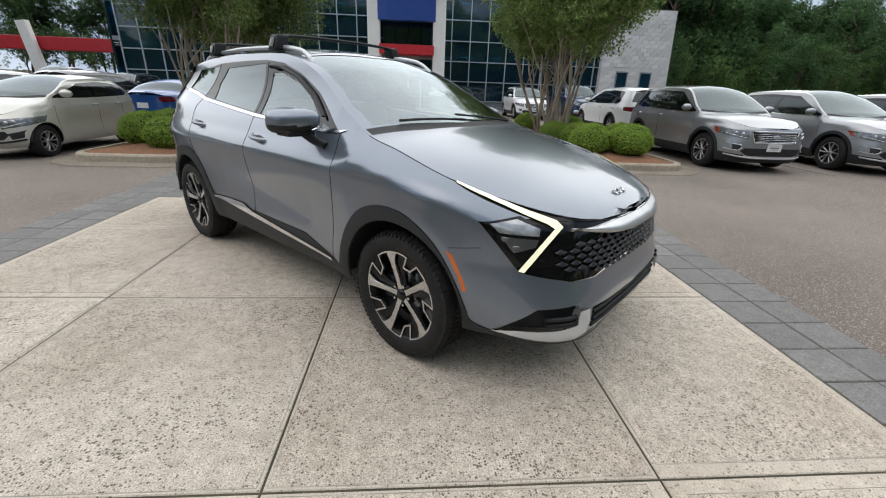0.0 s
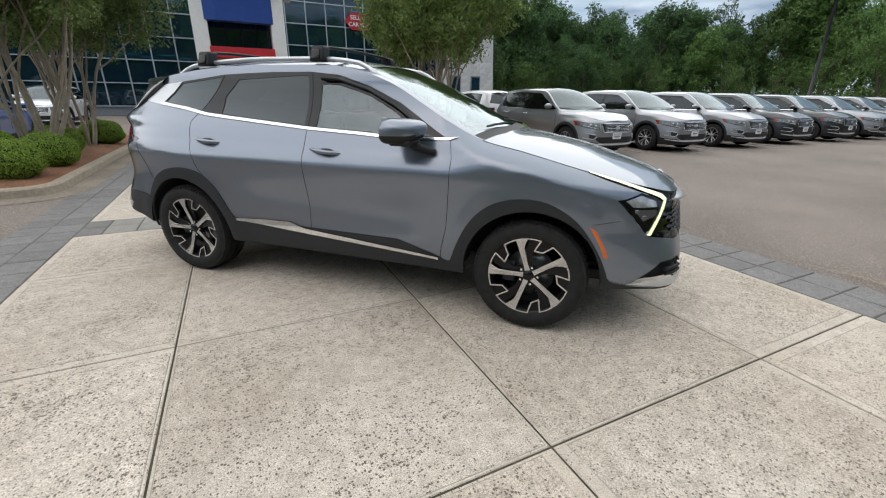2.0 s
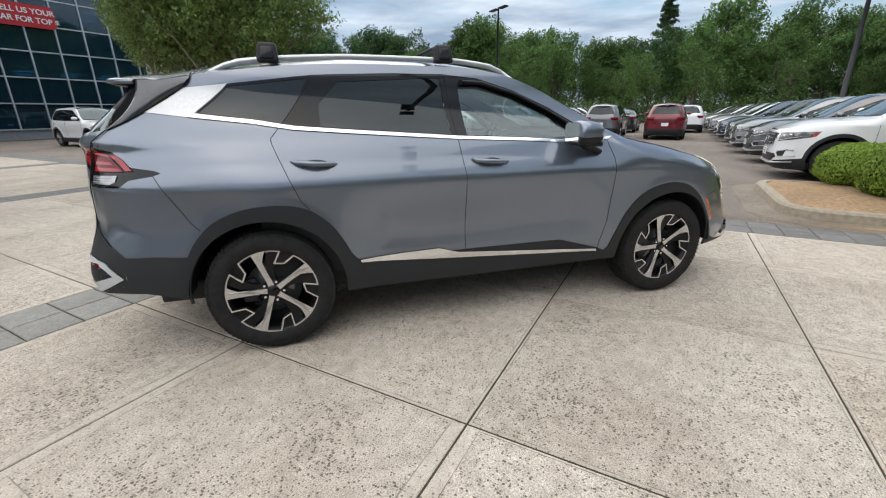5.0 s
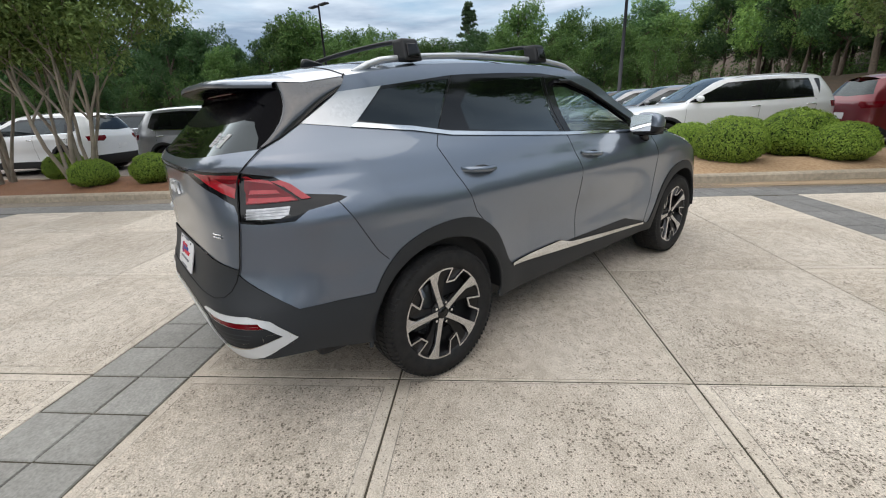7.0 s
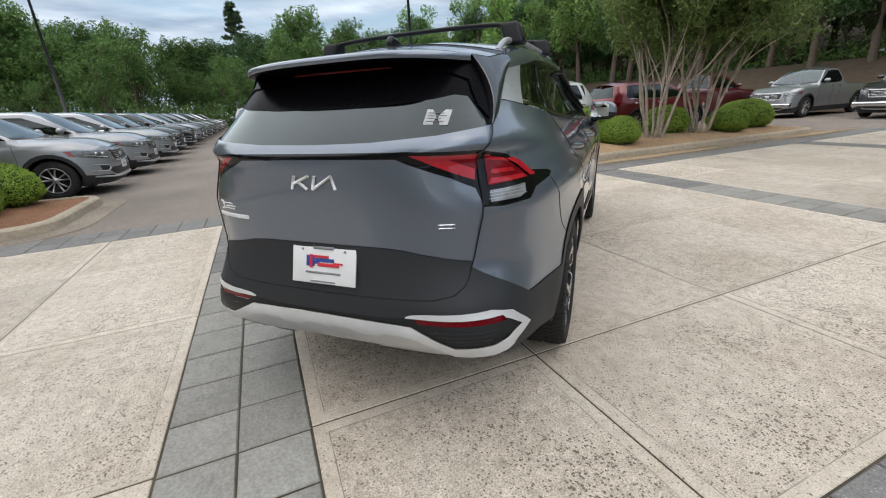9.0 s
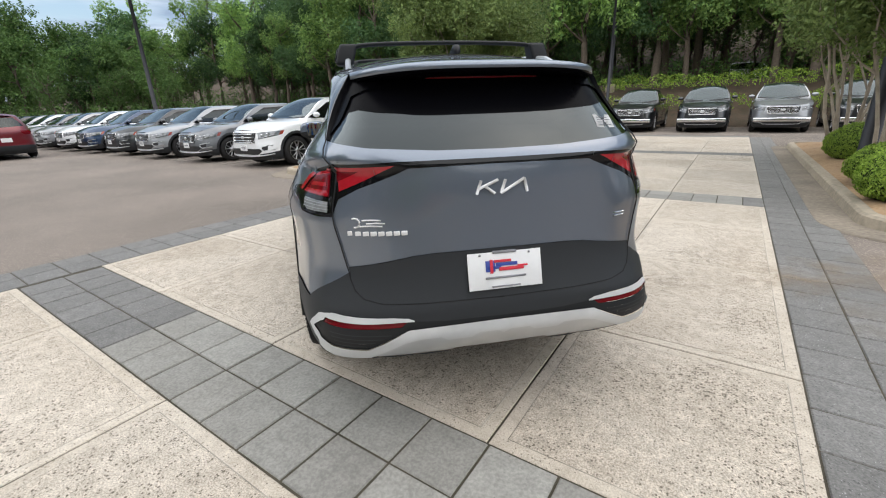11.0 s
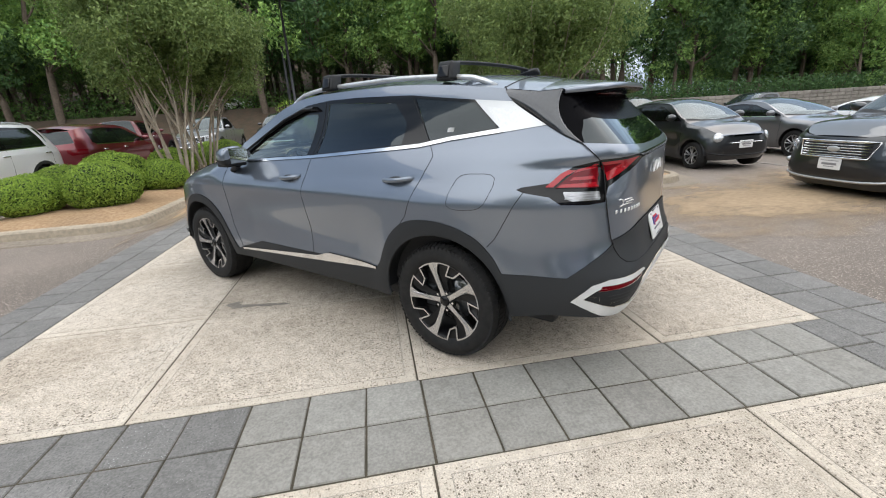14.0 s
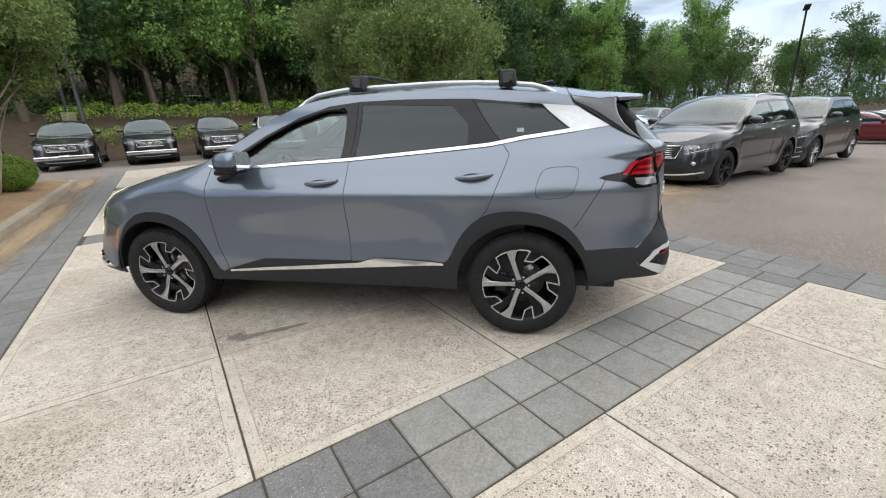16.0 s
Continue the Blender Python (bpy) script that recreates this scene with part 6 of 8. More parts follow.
# paper sticker on the rear window, small one on the quarter window
q = [rear_face(y, z, -0.0045) for y, z in ((-0.438, 1.333), (-0.526, 1.328), (-0.526, 1.278), (-0.438, 1.283))]
bm = bmesh.new()
bm.faces.new([bm.verts.new(v) for v in q])
bmesh.ops.solidify(bm, geom=bm.faces[:], thickness=0.001)
st = part("window_sticker", bm, PLATE, suv, "white paper sticker", smooth=False)
bm = bmesh.new()
for k, (z, w) in enumerate(((1.320, 0.055), (1.311, 0.066), (1.302, 0.05), (1.293, 0.06))):
    p, r = rear_face(-0.449, z, -0.0035), rear_face(-0.449 - w, z - 0.003, -0.0035)
    add_tube(bm, [p, r], 0.0013, 4)
part("sticker_print", bm, INK_GREY, st)
bm = bmesh.new()
bm.faces.new([bm.verts.new(car.at(*S_(x, z)) - car.normal(*S_(x, z)) * 0.0025) for x, z in ((-1.338, 1.335), (-1.382, 1.335), (-1.382, 1.358), (-1.338, 1.358))])
bmesh.ops.solidify(bm, geom=bm.faces[:], thickness=0.001)
part("small_sticker", bm, PLATE, suv, smooth=False)

# handles
for sgn in (1, -1):
    for x, z in ((-1.075, 1.076), (-0.035, 1.052)):
        bm = bmesh.new()
        y0 = car.at(*S_(x, z)).y
        pts = []
        for k in range(9):
            t = k / 8 - 0.5
            pts.append((x + t * 0.235, (y0 + 0.034 - 0.16 * t * t - 0.09 * abs(t) ** 3) * sgn, z + 0.004 - 0.02 * t))
        add_tube(bm, pts, 0.018, 10, 0.017, flat=0.85)
        part("door_handle", bm, GREY, suv)
        bm = bmesh.new()
        bmesh.ops.create_uvsphere(bm, u_segments=20, v_segments=10, radius=1)
        bm.transform(Matrix.Translation((x, (y0 - 0.004) * sgn, z - 0.012)) @ Matrix.Diagonal((0.085, 0.012, 0.036, 1)))
        part("handle_cup", bm, CLADDING, suv)

# door mirrors
for sgn in (1, -1):
    bm = bmesh.new()
    bmesh.ops.create_uvsphere(bm, u_segments=28, v_segments=18, radius=1)
    for v in bm.verts:
        x, y, z = v.co
        n = (abs(x) ** 3 + abs(y) ** 3 + abs(z) ** 3) ** (1 / 3)
        x, y, z = x / n, y / n, z / n
        if x < -0.75:
            x = -0.75
        z = z * (1.0 - 0.12 * x) * (0.92 + 0.08 * y)
        v.co = Vector((0.575 + x * 0.115 - 0.03 * y, (0.962 + y * 0.112 - 0.02 * x) * sgn, 1.217 + z * 0.074 - 0.012 * y))
    for f in bm.faces:
        f.material_index = 1 if f.calc_center_median().z < 1.192 else 0
    mr = part("mirror_housing", bm, GREY, suv, mats=[GREY, BLACKPLASTIC])
    bm = bmesh.new()
    add_box(bm, 0.515, 0.645, 0.865 if sgn > 0 else -1.04, 1.04 if sgn > 0 else -0.865, 1.132, 1.166, 0.012)
    part("lower_shell", bm, BLACKPLASTIC, mr)
    bm = bmesh.new()
    add_tube(bm, [(0.60, 0.90 * sgn, 1.14), (0.66, 0.89 * sgn, 1.11), (0.745, 0.865 * sgn, 1.085)], 0.034, 10, 0.026, flat=0.8)
    part("mirror_arm", bm, BLACKPLASTIC, mr)
    bm = bmesh.new()
    outline = [(-0.098, -0.042), (-0.085, -0.058), (0.075, -0.054), (0.092, -0.03), (0.092, 0.038), (0.065, 0.056), (-0.075, 0.058), (-0.098, 0.042)]
    add_prism(bm, outline, 0, 0.003, Matrix.Translation((0.482, 0.962 * sgn, 1.217)) @ pose(0, 0, 0, 90, 0, -90))
    part("mirror_pane", bm, MIRROR, mr, smooth=False)

# roof rails and cross bars
for sgn in (1, -1):
    bm = bmesh.new()
    pts = []
    for k in range(25):
        x = 0.22 - k * 1.80 / 24
        e = min(1.0, min(k, 24 - k) / 2.2)
        p = car.top(x, 0.90)
        pts.append((x, p.y * sgn, p.z - 0.012 + 0.040 * math.sin(e * math.pi / 2)))
    add_tube(bm, pts, 0.0145, 8, flat=1.1)
    part("roof_rail", bm, SILVER, suv)
for x in (-0.247, -1.272):
    yf = 0.548 if x > -1 else 0.515
    bm = bmesh.new()
    for sgn in (1, -1):
        p = car.top(x, 0.94)
        t = bmesh.new()
        add_box(t, -0.058, 0.058, -0.045, 0.05, 0.0, 0.105, 0.018, seg=3)
        for v in t.verts:
            v.co.y -= 0.30 * v.co.z
            v.co.x *= 1 - 1.6 * v.co.z
        t.transform(Matrix.Translation((x, p.y * sgn, p.z + 0.012)) @ Matrix.Diagonal((1, sgn, 1, 1)))
        if sgn < 0:
            bmesh.ops.reverse_faces(t, faces=t.faces[:])
        foot = part("rack_foot", t, BLACKPLASTIC, suv)
        t = bmesh.new()
        add_box(t, -0.036, 0.036, 0.0, 0.012, 0.018, 0.082, 0.005)
        for v in t.verts:
            v.co.y += 0.046 - 0.30 * v.co.z
            v.co.x *= 1 - 1.6 * v.co.z
        t.transform(Matrix.Translation((x, p.y * sgn, p.z + 0.012)) @ Matrix.Diagonal((1, sgn, 1, 1)))
        part("foot_cover", t, GLOSSBLACK, foot)
    zt = car.top(x, 0.94).z + 0.092
    pts = [(x, 0.52 * math.cos(math.pi * k / 16), zt + 0.032 * math.sin(math.pi * k / 16) ** 0.5) for k in range(17)]
    bm = bmesh.new()
    add_tube(bm, pts, 0.028, 8, flat=0.42)
    part("cross_bar", bm, BLACKPLASTIC, suv)
bm = bmesh.new()
fin = [(-1.60, 1.63), (-1.585, 1.672), (-1.57, 1.678), (-1.53, 1.668), (-1.47, 1.652), (-1.44, 1.645)]
add_prism(bm, [(x, z) for x, z in fin], -0.018, 0.018, pose(0, 0, 0, 90, 0, 0), 0.008)
part("aerial_fin", bm, CELLBLACK, suv)
# wiper arms and rain guards
bm = bmesh.new()
for y0, y1 in ((0.62, 0.0), (0.02, -0.58)):
    add_tube(bm, [car.top(1.045 - 0.02 * k, y / 0.86) + Vector((0, 0, 0.016)) for k, y in enumerate((y0, y0 + (y1 - y0) * 0.35, y0 + (y1 - y0) * 0.7, y1))], 0.008, 6)
part("wiper_arm", bm, BLACKPLASTIC, suv)
for sgn in (1, -1):
    bm = bmesh.new()
    for pts in ([(-0.16, 1.515), (-0.03, 1.512), (0.20, 1.447), (0.42, 1.345), (0.62, 1.228)],):
        row = [car.at(*S_(x, z)) + car.normal(*S_(x, z)) * 0.016 for x, z in pts]
        add_tube(bm, [(v.x, v.y * sgn, v.z) for v in row], 0.036, 6, 0.016, flat=0.4)
    part("rain_guard", bm, BLACKPLASTIC, suv)

# cabin
cab = bmesh.new()
add_box(cab, -2.0, 1.0, -0.72, 0.72, 0.30, 0.42, 0.02)
part("cabin_floor", cab, CABIN, suv, smooth=False)
bm = bmesh.new()
add_box(bm, 0.62, 1.05, -0.72, 0.72, 0.75, 1.10, 0.06, seg=3)
part("dashboard", bm, CABIN, suv)
for y in (0.37, -0.37):
    bm = bmesh.new()
    add_box(bm, -0.30, 0.28, y - 0.25, y + 0.25, 0.55, 0.72, 0.05, seg=3)
    part("seat", bm, SEAT, suv)
    bm = box(-0.10, 0.06, -0.25, 0.25, 0, 0.62, 0.05, Matrix.Translation((-0.28, y, 0.66)) @ pose(0, 0, 0, 0, -16, 0), 3)
    part("backrest", bm, SEAT, suv)
    bm = box(-0.05, 0.05, -0.13, 0.13, 0, 0.17, 0.04, Matrix.Translation((-0.47, y, 1.29)) @ pose(0, 0, 0, 0, -12, 0), 3)
    part("headrest", bm, SEAT, suv)
bm = bmesh.new()
add_box(bm, -1.25, -0.75, -0.66, 0.66, 0.55, 0.72, 0.05, seg=3)
add_box(bm, -0.08, 0.08, -0.66, 0.66, 0, 0.60, 0.05, Matrix.Translation((-1.25, 0, 0.68)) @ pose(0, 0, 0, 0, -18, 0), 3)
part("rear_bench", bm, SEAT, suv)
bm = bmesh.new()
t = bmesh.new()
ring = [(0.185 * math.cos(2 * math.pi * k / 28), 0.185 * math.sin(2 * math.pi * k / 28), 0) for k in range(29)]
add_tube(t, ring, 0.016, 8)
add_box(t, -0.18, 0.18, -0.02, 0.02, -0.01, 0.01, 0.006)
add_box(t, -0.05, 0.05, -0.06, 0.05, -0.02, 0.02, 0.015)
t.transform(Matrix.Translation((0.46, 0.37, 1.03)) @ pose(0, 0, 0, 0, -68, 0))
merge(bm, t)
part("steering_wheel", bm, CABIN, suv)
for sgn in (1, -1):
    part("door_card", box(-1.4, 0.85, 0.80 * sgn - 0.02, 0.80 * sgn + 0.02, 0.42, 1.10, 0.01), CABIN, suv, smooth=False)


# wheels
def wheel_parts(parent, R=0.362, W=0.118, rim=0.252):
    """Tyre with tread blocks, dark barrel, five bright spokes. Outer side at +y."""
    tyre = bmesh.new()
    prof = [(rim - 0.004, -W * 0.80), (rim + 0.012, -W * 0.98), (R - 0.060, -W * 1.02), (R - 0.022, -W * 0.92), (R - 0.010, -W * 0.80), (R - 0.008, 0.0), (R - 0.010, W * 0.80), (R - 0.022, W * 0.92), (R - 0.060, W * 1.02),
            (rim + 0.03, W * 1.0), (rim + 0.012, W * 0.98), (rim - 0.004, W * 0.86)]
    add_lathe(tyre, prof, 72)
    tread = bmesh.new()
    n = 76
    for k in range(n):
        for row, (y0, y1, r0, sh) in enumerate(((-0.98, -0.60, R - 0.030, 0), (-0.52, -0.08, R - 0.012, 0.5), (0.08, 0.52, R - 0.012, 0), (0.60, 0.98, R - 0.030, 0.5))):
            a = 2 * math.pi * (k + sh) / n
            c, s = math.cos(a), math.sin(a)
            da = 2 * math.pi / n * 0.36
            hh = []
            for da2, yy in ((-da, y0), (da, y0 + 0.06), (da, y1), (-da, y1 - 0.06)):
                for rr in (r0, R - (0.016 if abs(yy) > 0.9 else 0.003)):
                    hh.append(tread.verts.new((rr * math.cos(a + da2), yy * W, rr * math.sin(a + da2))))
            b0, t0, b1, t1, b2, t2, b3, t3 = hh
            for f in ((t0, t1, t2, t3), (b0, b1, t1, t0), (b1, b2, t2, t1), (b2, b3, t3, t2), (b3, b0, t0, t3)):
                tread.faces.new(f)
    bmesh.ops.recalc_face_normals(tyre, faces=tyre.faces[:])
    ty = part("tyre", tyre, RUBBER, parent, "black all-terrain tyre", smooth=True)
    bmesh.ops.recalc_face_normals(tread, faces=tread.faces[:])
    tr = part("tread", tread, RUBBER, parent, smooth=False)
    tr["kind"] = "stuff"
    barrel = bmesh.new()
    add_lathe(barrel, [(rim - 0.004, W * 0.86), (rim - 0.012, W * 0.80), (rim - 0.022, W * 0.5), (rim - 0.03, -W * 0.3), (0.10, -W * 0.35), (0.0, -W * 0.35)], 48)
    part("rim", barrel, RIMBLACK, parent)
    disc = bmesh.new()
    add_lathe(disc, [(0.0, 0.012), (0.155, 0.012), (0.158, 0.0), (0.155, -0.012)], 40)
    part("brake_disc", disc, BEZEL, parent)
    cal = bmesh.new()
    add_box(cal, 0.09, 0.17, -0.01, 0.05, -0.07, 0.07, 0.012)
    part("brake_caliper", cal, CLADDING, parent)

    def flat_poly(bm, pts, y0, y1):
        """Polar outline (radius, degrees) in the wheel's face; its height falls to y1 at the rim."""
        top, low = [], []
        for r, d in pts:
            a = radians(d)
            y = y0 + (y1 - y0) * (r / rim) ** 2
            top.append(bm.verts.new((-r * math.sin(a), y, r * math.cos(a))))
            low.append(bm.verts.new((-r * math.sin(a), y - 0.02, r * math.cos(a))))
        bm.faces.new(top)
        m = len(pts)
        for i in range(m):
            bm.faces.new((top[i], top[(i + 1) % m], low[(i + 1) % m], low[i]))
    yo, yr = W * 0.70, W * 0.90
    for k in range(5):
        g = 72 * k
        bm = bmesh.new()
        flat_poly(bm, [(0.036, g - 42), (0.07, g - 28), (0.12, g - 24), (0.185, g - 22), (0.252, g - 21.5), (0.253, g - 13), (0.252, g - 3.5), (0.222, g - 7.5), (0.185, g - 11.5), (0.12, g - 10), (0.07, g - 4), (0.036, g + 12)], yo, yr)
        bmesh.ops.recalc_face_normals(bm, faces=bm.faces[:])
        part("spoke", bm, MACHINED, parent, smooth=False)
        bm = bmesh.new()
        path = [(0.249, -4), (0.250, 5), (0.249, 14), (0.172, 8.5), (0.182, 25), (0.250, 32.5), (0.250, 42), (0.249, 51)]
        w = 0.0095
        for (r0, d0), (r1, d1) in zip(path, path[1:]):
            a0, a1 = radians(d0 + g), radians(d1 + g)
            p0, p1 = Vector((-r0 * math.sin(a0), 0, r0 * math.cos(a0))), Vector((-r1 * math.sin(a1), 0, r1 * math.cos(a1)))
            p0.y, p1.y = yo + (yr - yo) * (r0 / rim) ** 2, yo + (yr - yo) * (r1 / rim) ** 2
            d = (p1 - p0).normalized()
            sd = d.cross(Vector((0, 1, 0))) * w * 0.5
            p0, p1 = p0 - d * w * 0.3, p1 + d * w * 0.3
            vs8 = [bm.verts.new(v) for v in (p0 + sd, p0 - sd, p1 - sd, p1 + sd)]
            vl8 = [bm.verts.new(v.co - Vector((0, 0.014, 0))) for v in vs8]
            bm.faces.new(vs8)
            for i in range(4):
                bm.faces.new((vs8[i], vs8[(i + 1) % 4], vl8[(i + 1) % 4], vl8[i]))
        bmesh.ops.recalc_face_normals(bm, faces=bm.faces[:])
        part("bright_edge", bm, MACHINED, parent, smooth=False)
        bm = bmesh.new()
        flat_poly(bm, [(0.06, g - 2), (0.12, g - 8), (0.18, g - 9), (0.23, g - 3), (0.249, g + 4), (0.249, g + 33), (0.18, g + 25), (0.172, g + 9), (0.12, g + 6), (0.06, g + 18)], yo - 0.022, yr - 0.010)
        bmesh.ops.recalc_face_normals(bm, faces=bm.faces[:])
        part("dark_web", bm, RIMBLACK, parent, smooth=False)
        bm = bmesh.new()
        bmesh.ops.create_cone(bm, segments=6, cap_ends=True, radius1=0.0095, radius2=0.008, depth=0.02)
        a = radians(g + 20)
        bm.transform(Matrix.Translation((-0.058 * math.sin(a), yo - 0.004, 0.058 * math.cos(a))) @ pose(0, 0, 0, -90, 0, 0))
        part("wheel_nut", bm, CHROME, parent, smooth=False)
    bm = bmesh.new()
    add_lathe(bm, [(0.0, yo + 0.012), (0.026, yo + 0.010), (0.033, yo + 0.002), (0.036, yo - 0.02)], 28)
    part("hub_cap", bm, GLOSSBLACK, parent)
    bm = bmesh.new()
    add_lathe(bm, [(0.034, yo + 0.001), (0.062, yo - 0.010), (0.066, yo - 0.03)], 28)
    part("hub_plate", bm, RIMBLACK, parent)


wheel = new("wheel")
wheel.parent = suv
wheel_parts(wheel)
wheel.matrix_basis = pose(1.3775, 0.79, 0.362)
for x, y, turn, spin in ((-1.3775, 0.79, 0, 0), (1.3775, -0.79, 180, 0), (-1.3775, -0.79, 180, 0)):
    w = copy_thing(wheel, pose(x, y, 0.362, 0, 0, turn) @ pose(0, 0, 0, 0, spin, 0))
    w.parent = suv

# ---- showroom building ----
FV = 33.0
building = thing("showroom_building", "two-storey showroom with a dark glass curtain wall and white entrance portal", "building", m=LOT)
ML = 1.5
bm = box(-23.0, 16.0, FV + 0.5, FV + 14, -0.2, 0.55)
part("plinth", bm, GREYBASE, building, smooth=False)
part("floor_slab", box(-22.8, 15.9, FV + 0.7, FV + 13.8, 4.1, 4.4), GREYBASE, building, smooth=False)
part("roof", box(-23.2, 16.2, FV + 0.2, FV + 14, 11.2, 11.8), GREYBASE, building, smooth=False)
part("back_wall", box(-23.0, 21.5, FV + 9, FV + 9.3, -0.2, 11.2), GREYBASE, building, smooth=False)
part("side_wall", box(-23.0, -22.8, FV + 0.8, FV + 9, 0.5, 11.2), FACADE, building, smooth=False)
# panes and mullions
pane = bpy.data.meshes.new("pane")
pb = box(0.03, ML - 0.03, -0.01, 0.01, 0.03, ML - 0.03)
pb.to_mesh(pane); pb.free(); pane.materials.append(FACADE)
for i in range(-15, 11):
    for j in range(7):
        u = 0.43 + i * ML
        ob = child("window_pane", pane, building, u, FV + 0.5, 0.55 + j * 1.5)
        ob.visible_shadow = False
mb = bmesh.new()
for i in range(-15, 12):
    add_box(mb, 0.43 + i * ML - 0.035, 0.43 + i * ML + 0.035, FV + 0.38, FV + 0.56, 0.5, 11.2)
for j in range(8):
    add_box(mb, -22.1, 16.9, FV + 0.40, FV + 0.55, 0.52 + j * 1.5, 0.59 + j * 1.5)
part("curtain_wall_frame", mb, MULLION, building, smooth=False)
colm = bmesh.new()
for u in (-19, -14, -9, 6, 11):
    add_lathe(colm, [(0.0, 0.4), (0.3, 0.4), (0.3, 11.2), (0.0, 11.2)], 16, "z")
    bmesh.ops.translate(colm, verts=colm.verts[-64:], vec=(u, FV + 2.2, 0))
part("inner_columns", colm, GREYBASE, building)
LAMP = glow_material("ceiling_lamp", (1.0, 0.97, 0.9), 2.2)
lampme = bpy.data.meshes.new("ceiling_lamp")
lb = box(-0.5, 0.5, -0.1, 0.1, -0.03, 0.0)
lb.to_mesh(lampme); lb.free(); lampme.materials.append(LAMP)
for i in range(-9, 7):
    for j, (dv, z) in enumerate(((2.6, 4.05), (5.2, 4.05), (3.0, 8.2), (6.0, 8.2))):
        child("ceiling_lamp", lampme, building, i * 2.4 + (0.9 if j % 2 else 0), FV + dv, z)
# entrance portal
for u in (-3.55, 1.95):
    part("column_base", box(u - 0.62, u + 0.62, FV - 1.9, FV - 0.7, -0.1, 1.15, 0.03), GREYBASE, building, smooth=False)
    part("column_cap", box(u - 0.72, u + 0.72, FV - 2.0, FV - 0.6, 1.15, 1.4, 0.04), WHITE, building, smooth=False)
    part("column", box(u - 0.52, u + 0.52, FV - 1.8, FV - 0.8, 1.4, 9.0, 0.03), WHITE, building, smooth=False)
bm = bmesh.new()
prof = [(-4.9, 0), (-4.6, -0.55), (-3.4, -0.95), (-0.8, -1.15), (1.8, -0.95), (3.0, -0.55), (3.3, 0)]
add_prism(bm, [(u, FV - 1.0 + d * 1.2) for u, d in prof] + [(3.3, FV + 0.3), (-4.9, FV + 0.3)], 7.9, 8.4)
part("portal_cornice", bm, WHITE, building, smooth=False)
bm = bmesh.new()
add_prism(bm, [(u * 0.62 - 0.3, FV - 1.6 + d * 0.5) for u, d in prof] + [(1.75, FV - 1.2), (-3.35, FV - 1.2)], 6.15, 7.9)
part("blue_sign_band", bm, BLUEPANEL, building, smooth=False)
part("red_canopy", box(-3.1, 1.5, FV - 2.1, FV - 0.2, 3.95, 4.6, 0.02), REDPANEL, building, "red entrance canopy", smooth=False)
part("lintel", box(-3.1, 1.5, FV - 0.2, FV + 0.45, 3.75, 4.0), GREYBASE, building, smooth=False)
DARKROOM = material("dark_interior", (0.03, 0.035, 0.045), 0.8, scale=1)
part("lobby_wall", box(-3.1, 1.5, FV + 4.0, FV + 4.1, 0, 8), DARKROOM, building, smooth=False)
for k, u in enumerate((-3.0, -1.85, -0.7, 0.45)):
    dp = part("door", box(u + 0.05, u + 1.1, FV + 0.3, FV + 0.33, 0.1, 2.5), FACADE, building, smooth=False)
    fb = bmesh.new()
    for a, b, c, d in ((0.0, 0.07, 0.0, 2.6), (1.08, 1.15, 0.0, 2.6), (0.07, 1.08, 2.5, 2.6), (0.07, 1.08, 0.0, 0.12), (0.07, 1.08, 1.0, 1.07)):
        add_box(fb, u + a, u + b, FV + 0.27, FV + 0.36, c, d)
    part("door_frame", fb, MULLION, dp, smooth=False)
    part("transom_pane", box(u + 0.05, u + 1.1, FV + 0.3, FV + 0.33, 2.62, 3.7), FACADE, building, smooth=False)
    part("upper_pane", box(u + 0.05, u + 1.1, FV + 0.3, FV + 0.33, 4.65, 7.9), FACADE, building, smooth=False)
# the portal stands well before the glass front, joined to it by a glazed passage
STAND = Matrix.Translation((-0.05, 26.0, 0)) @ Matrix.Diagonal((0.745, 0.8, 0.86, 1)) @ Matrix.Translation((0.8, -31.7, 0))
for ob in building.children_recursive:
    if ob.name.split(".")[0] in ("column_base", "column_cap", "column", "portal_cornice", "blue_sign_band", "red_canopy", "lintel", "lobby_wall", "door", "door_frame", "transom_pane", "upper_pane"):
        ob.data.transform(STAND)
for u in (-2.05, 1.95):
    part("passage_wall", box(u - 0.05, u + 0.05, 27.6, FV + 0.3, 0.0, 6.6), FACADE, building, smooth=False)
part("passage_roof", box(-2.1, 2.0, 27.4, FV + 0.3, 6.6, 6.8), GREYBASE, building, smooth=False)
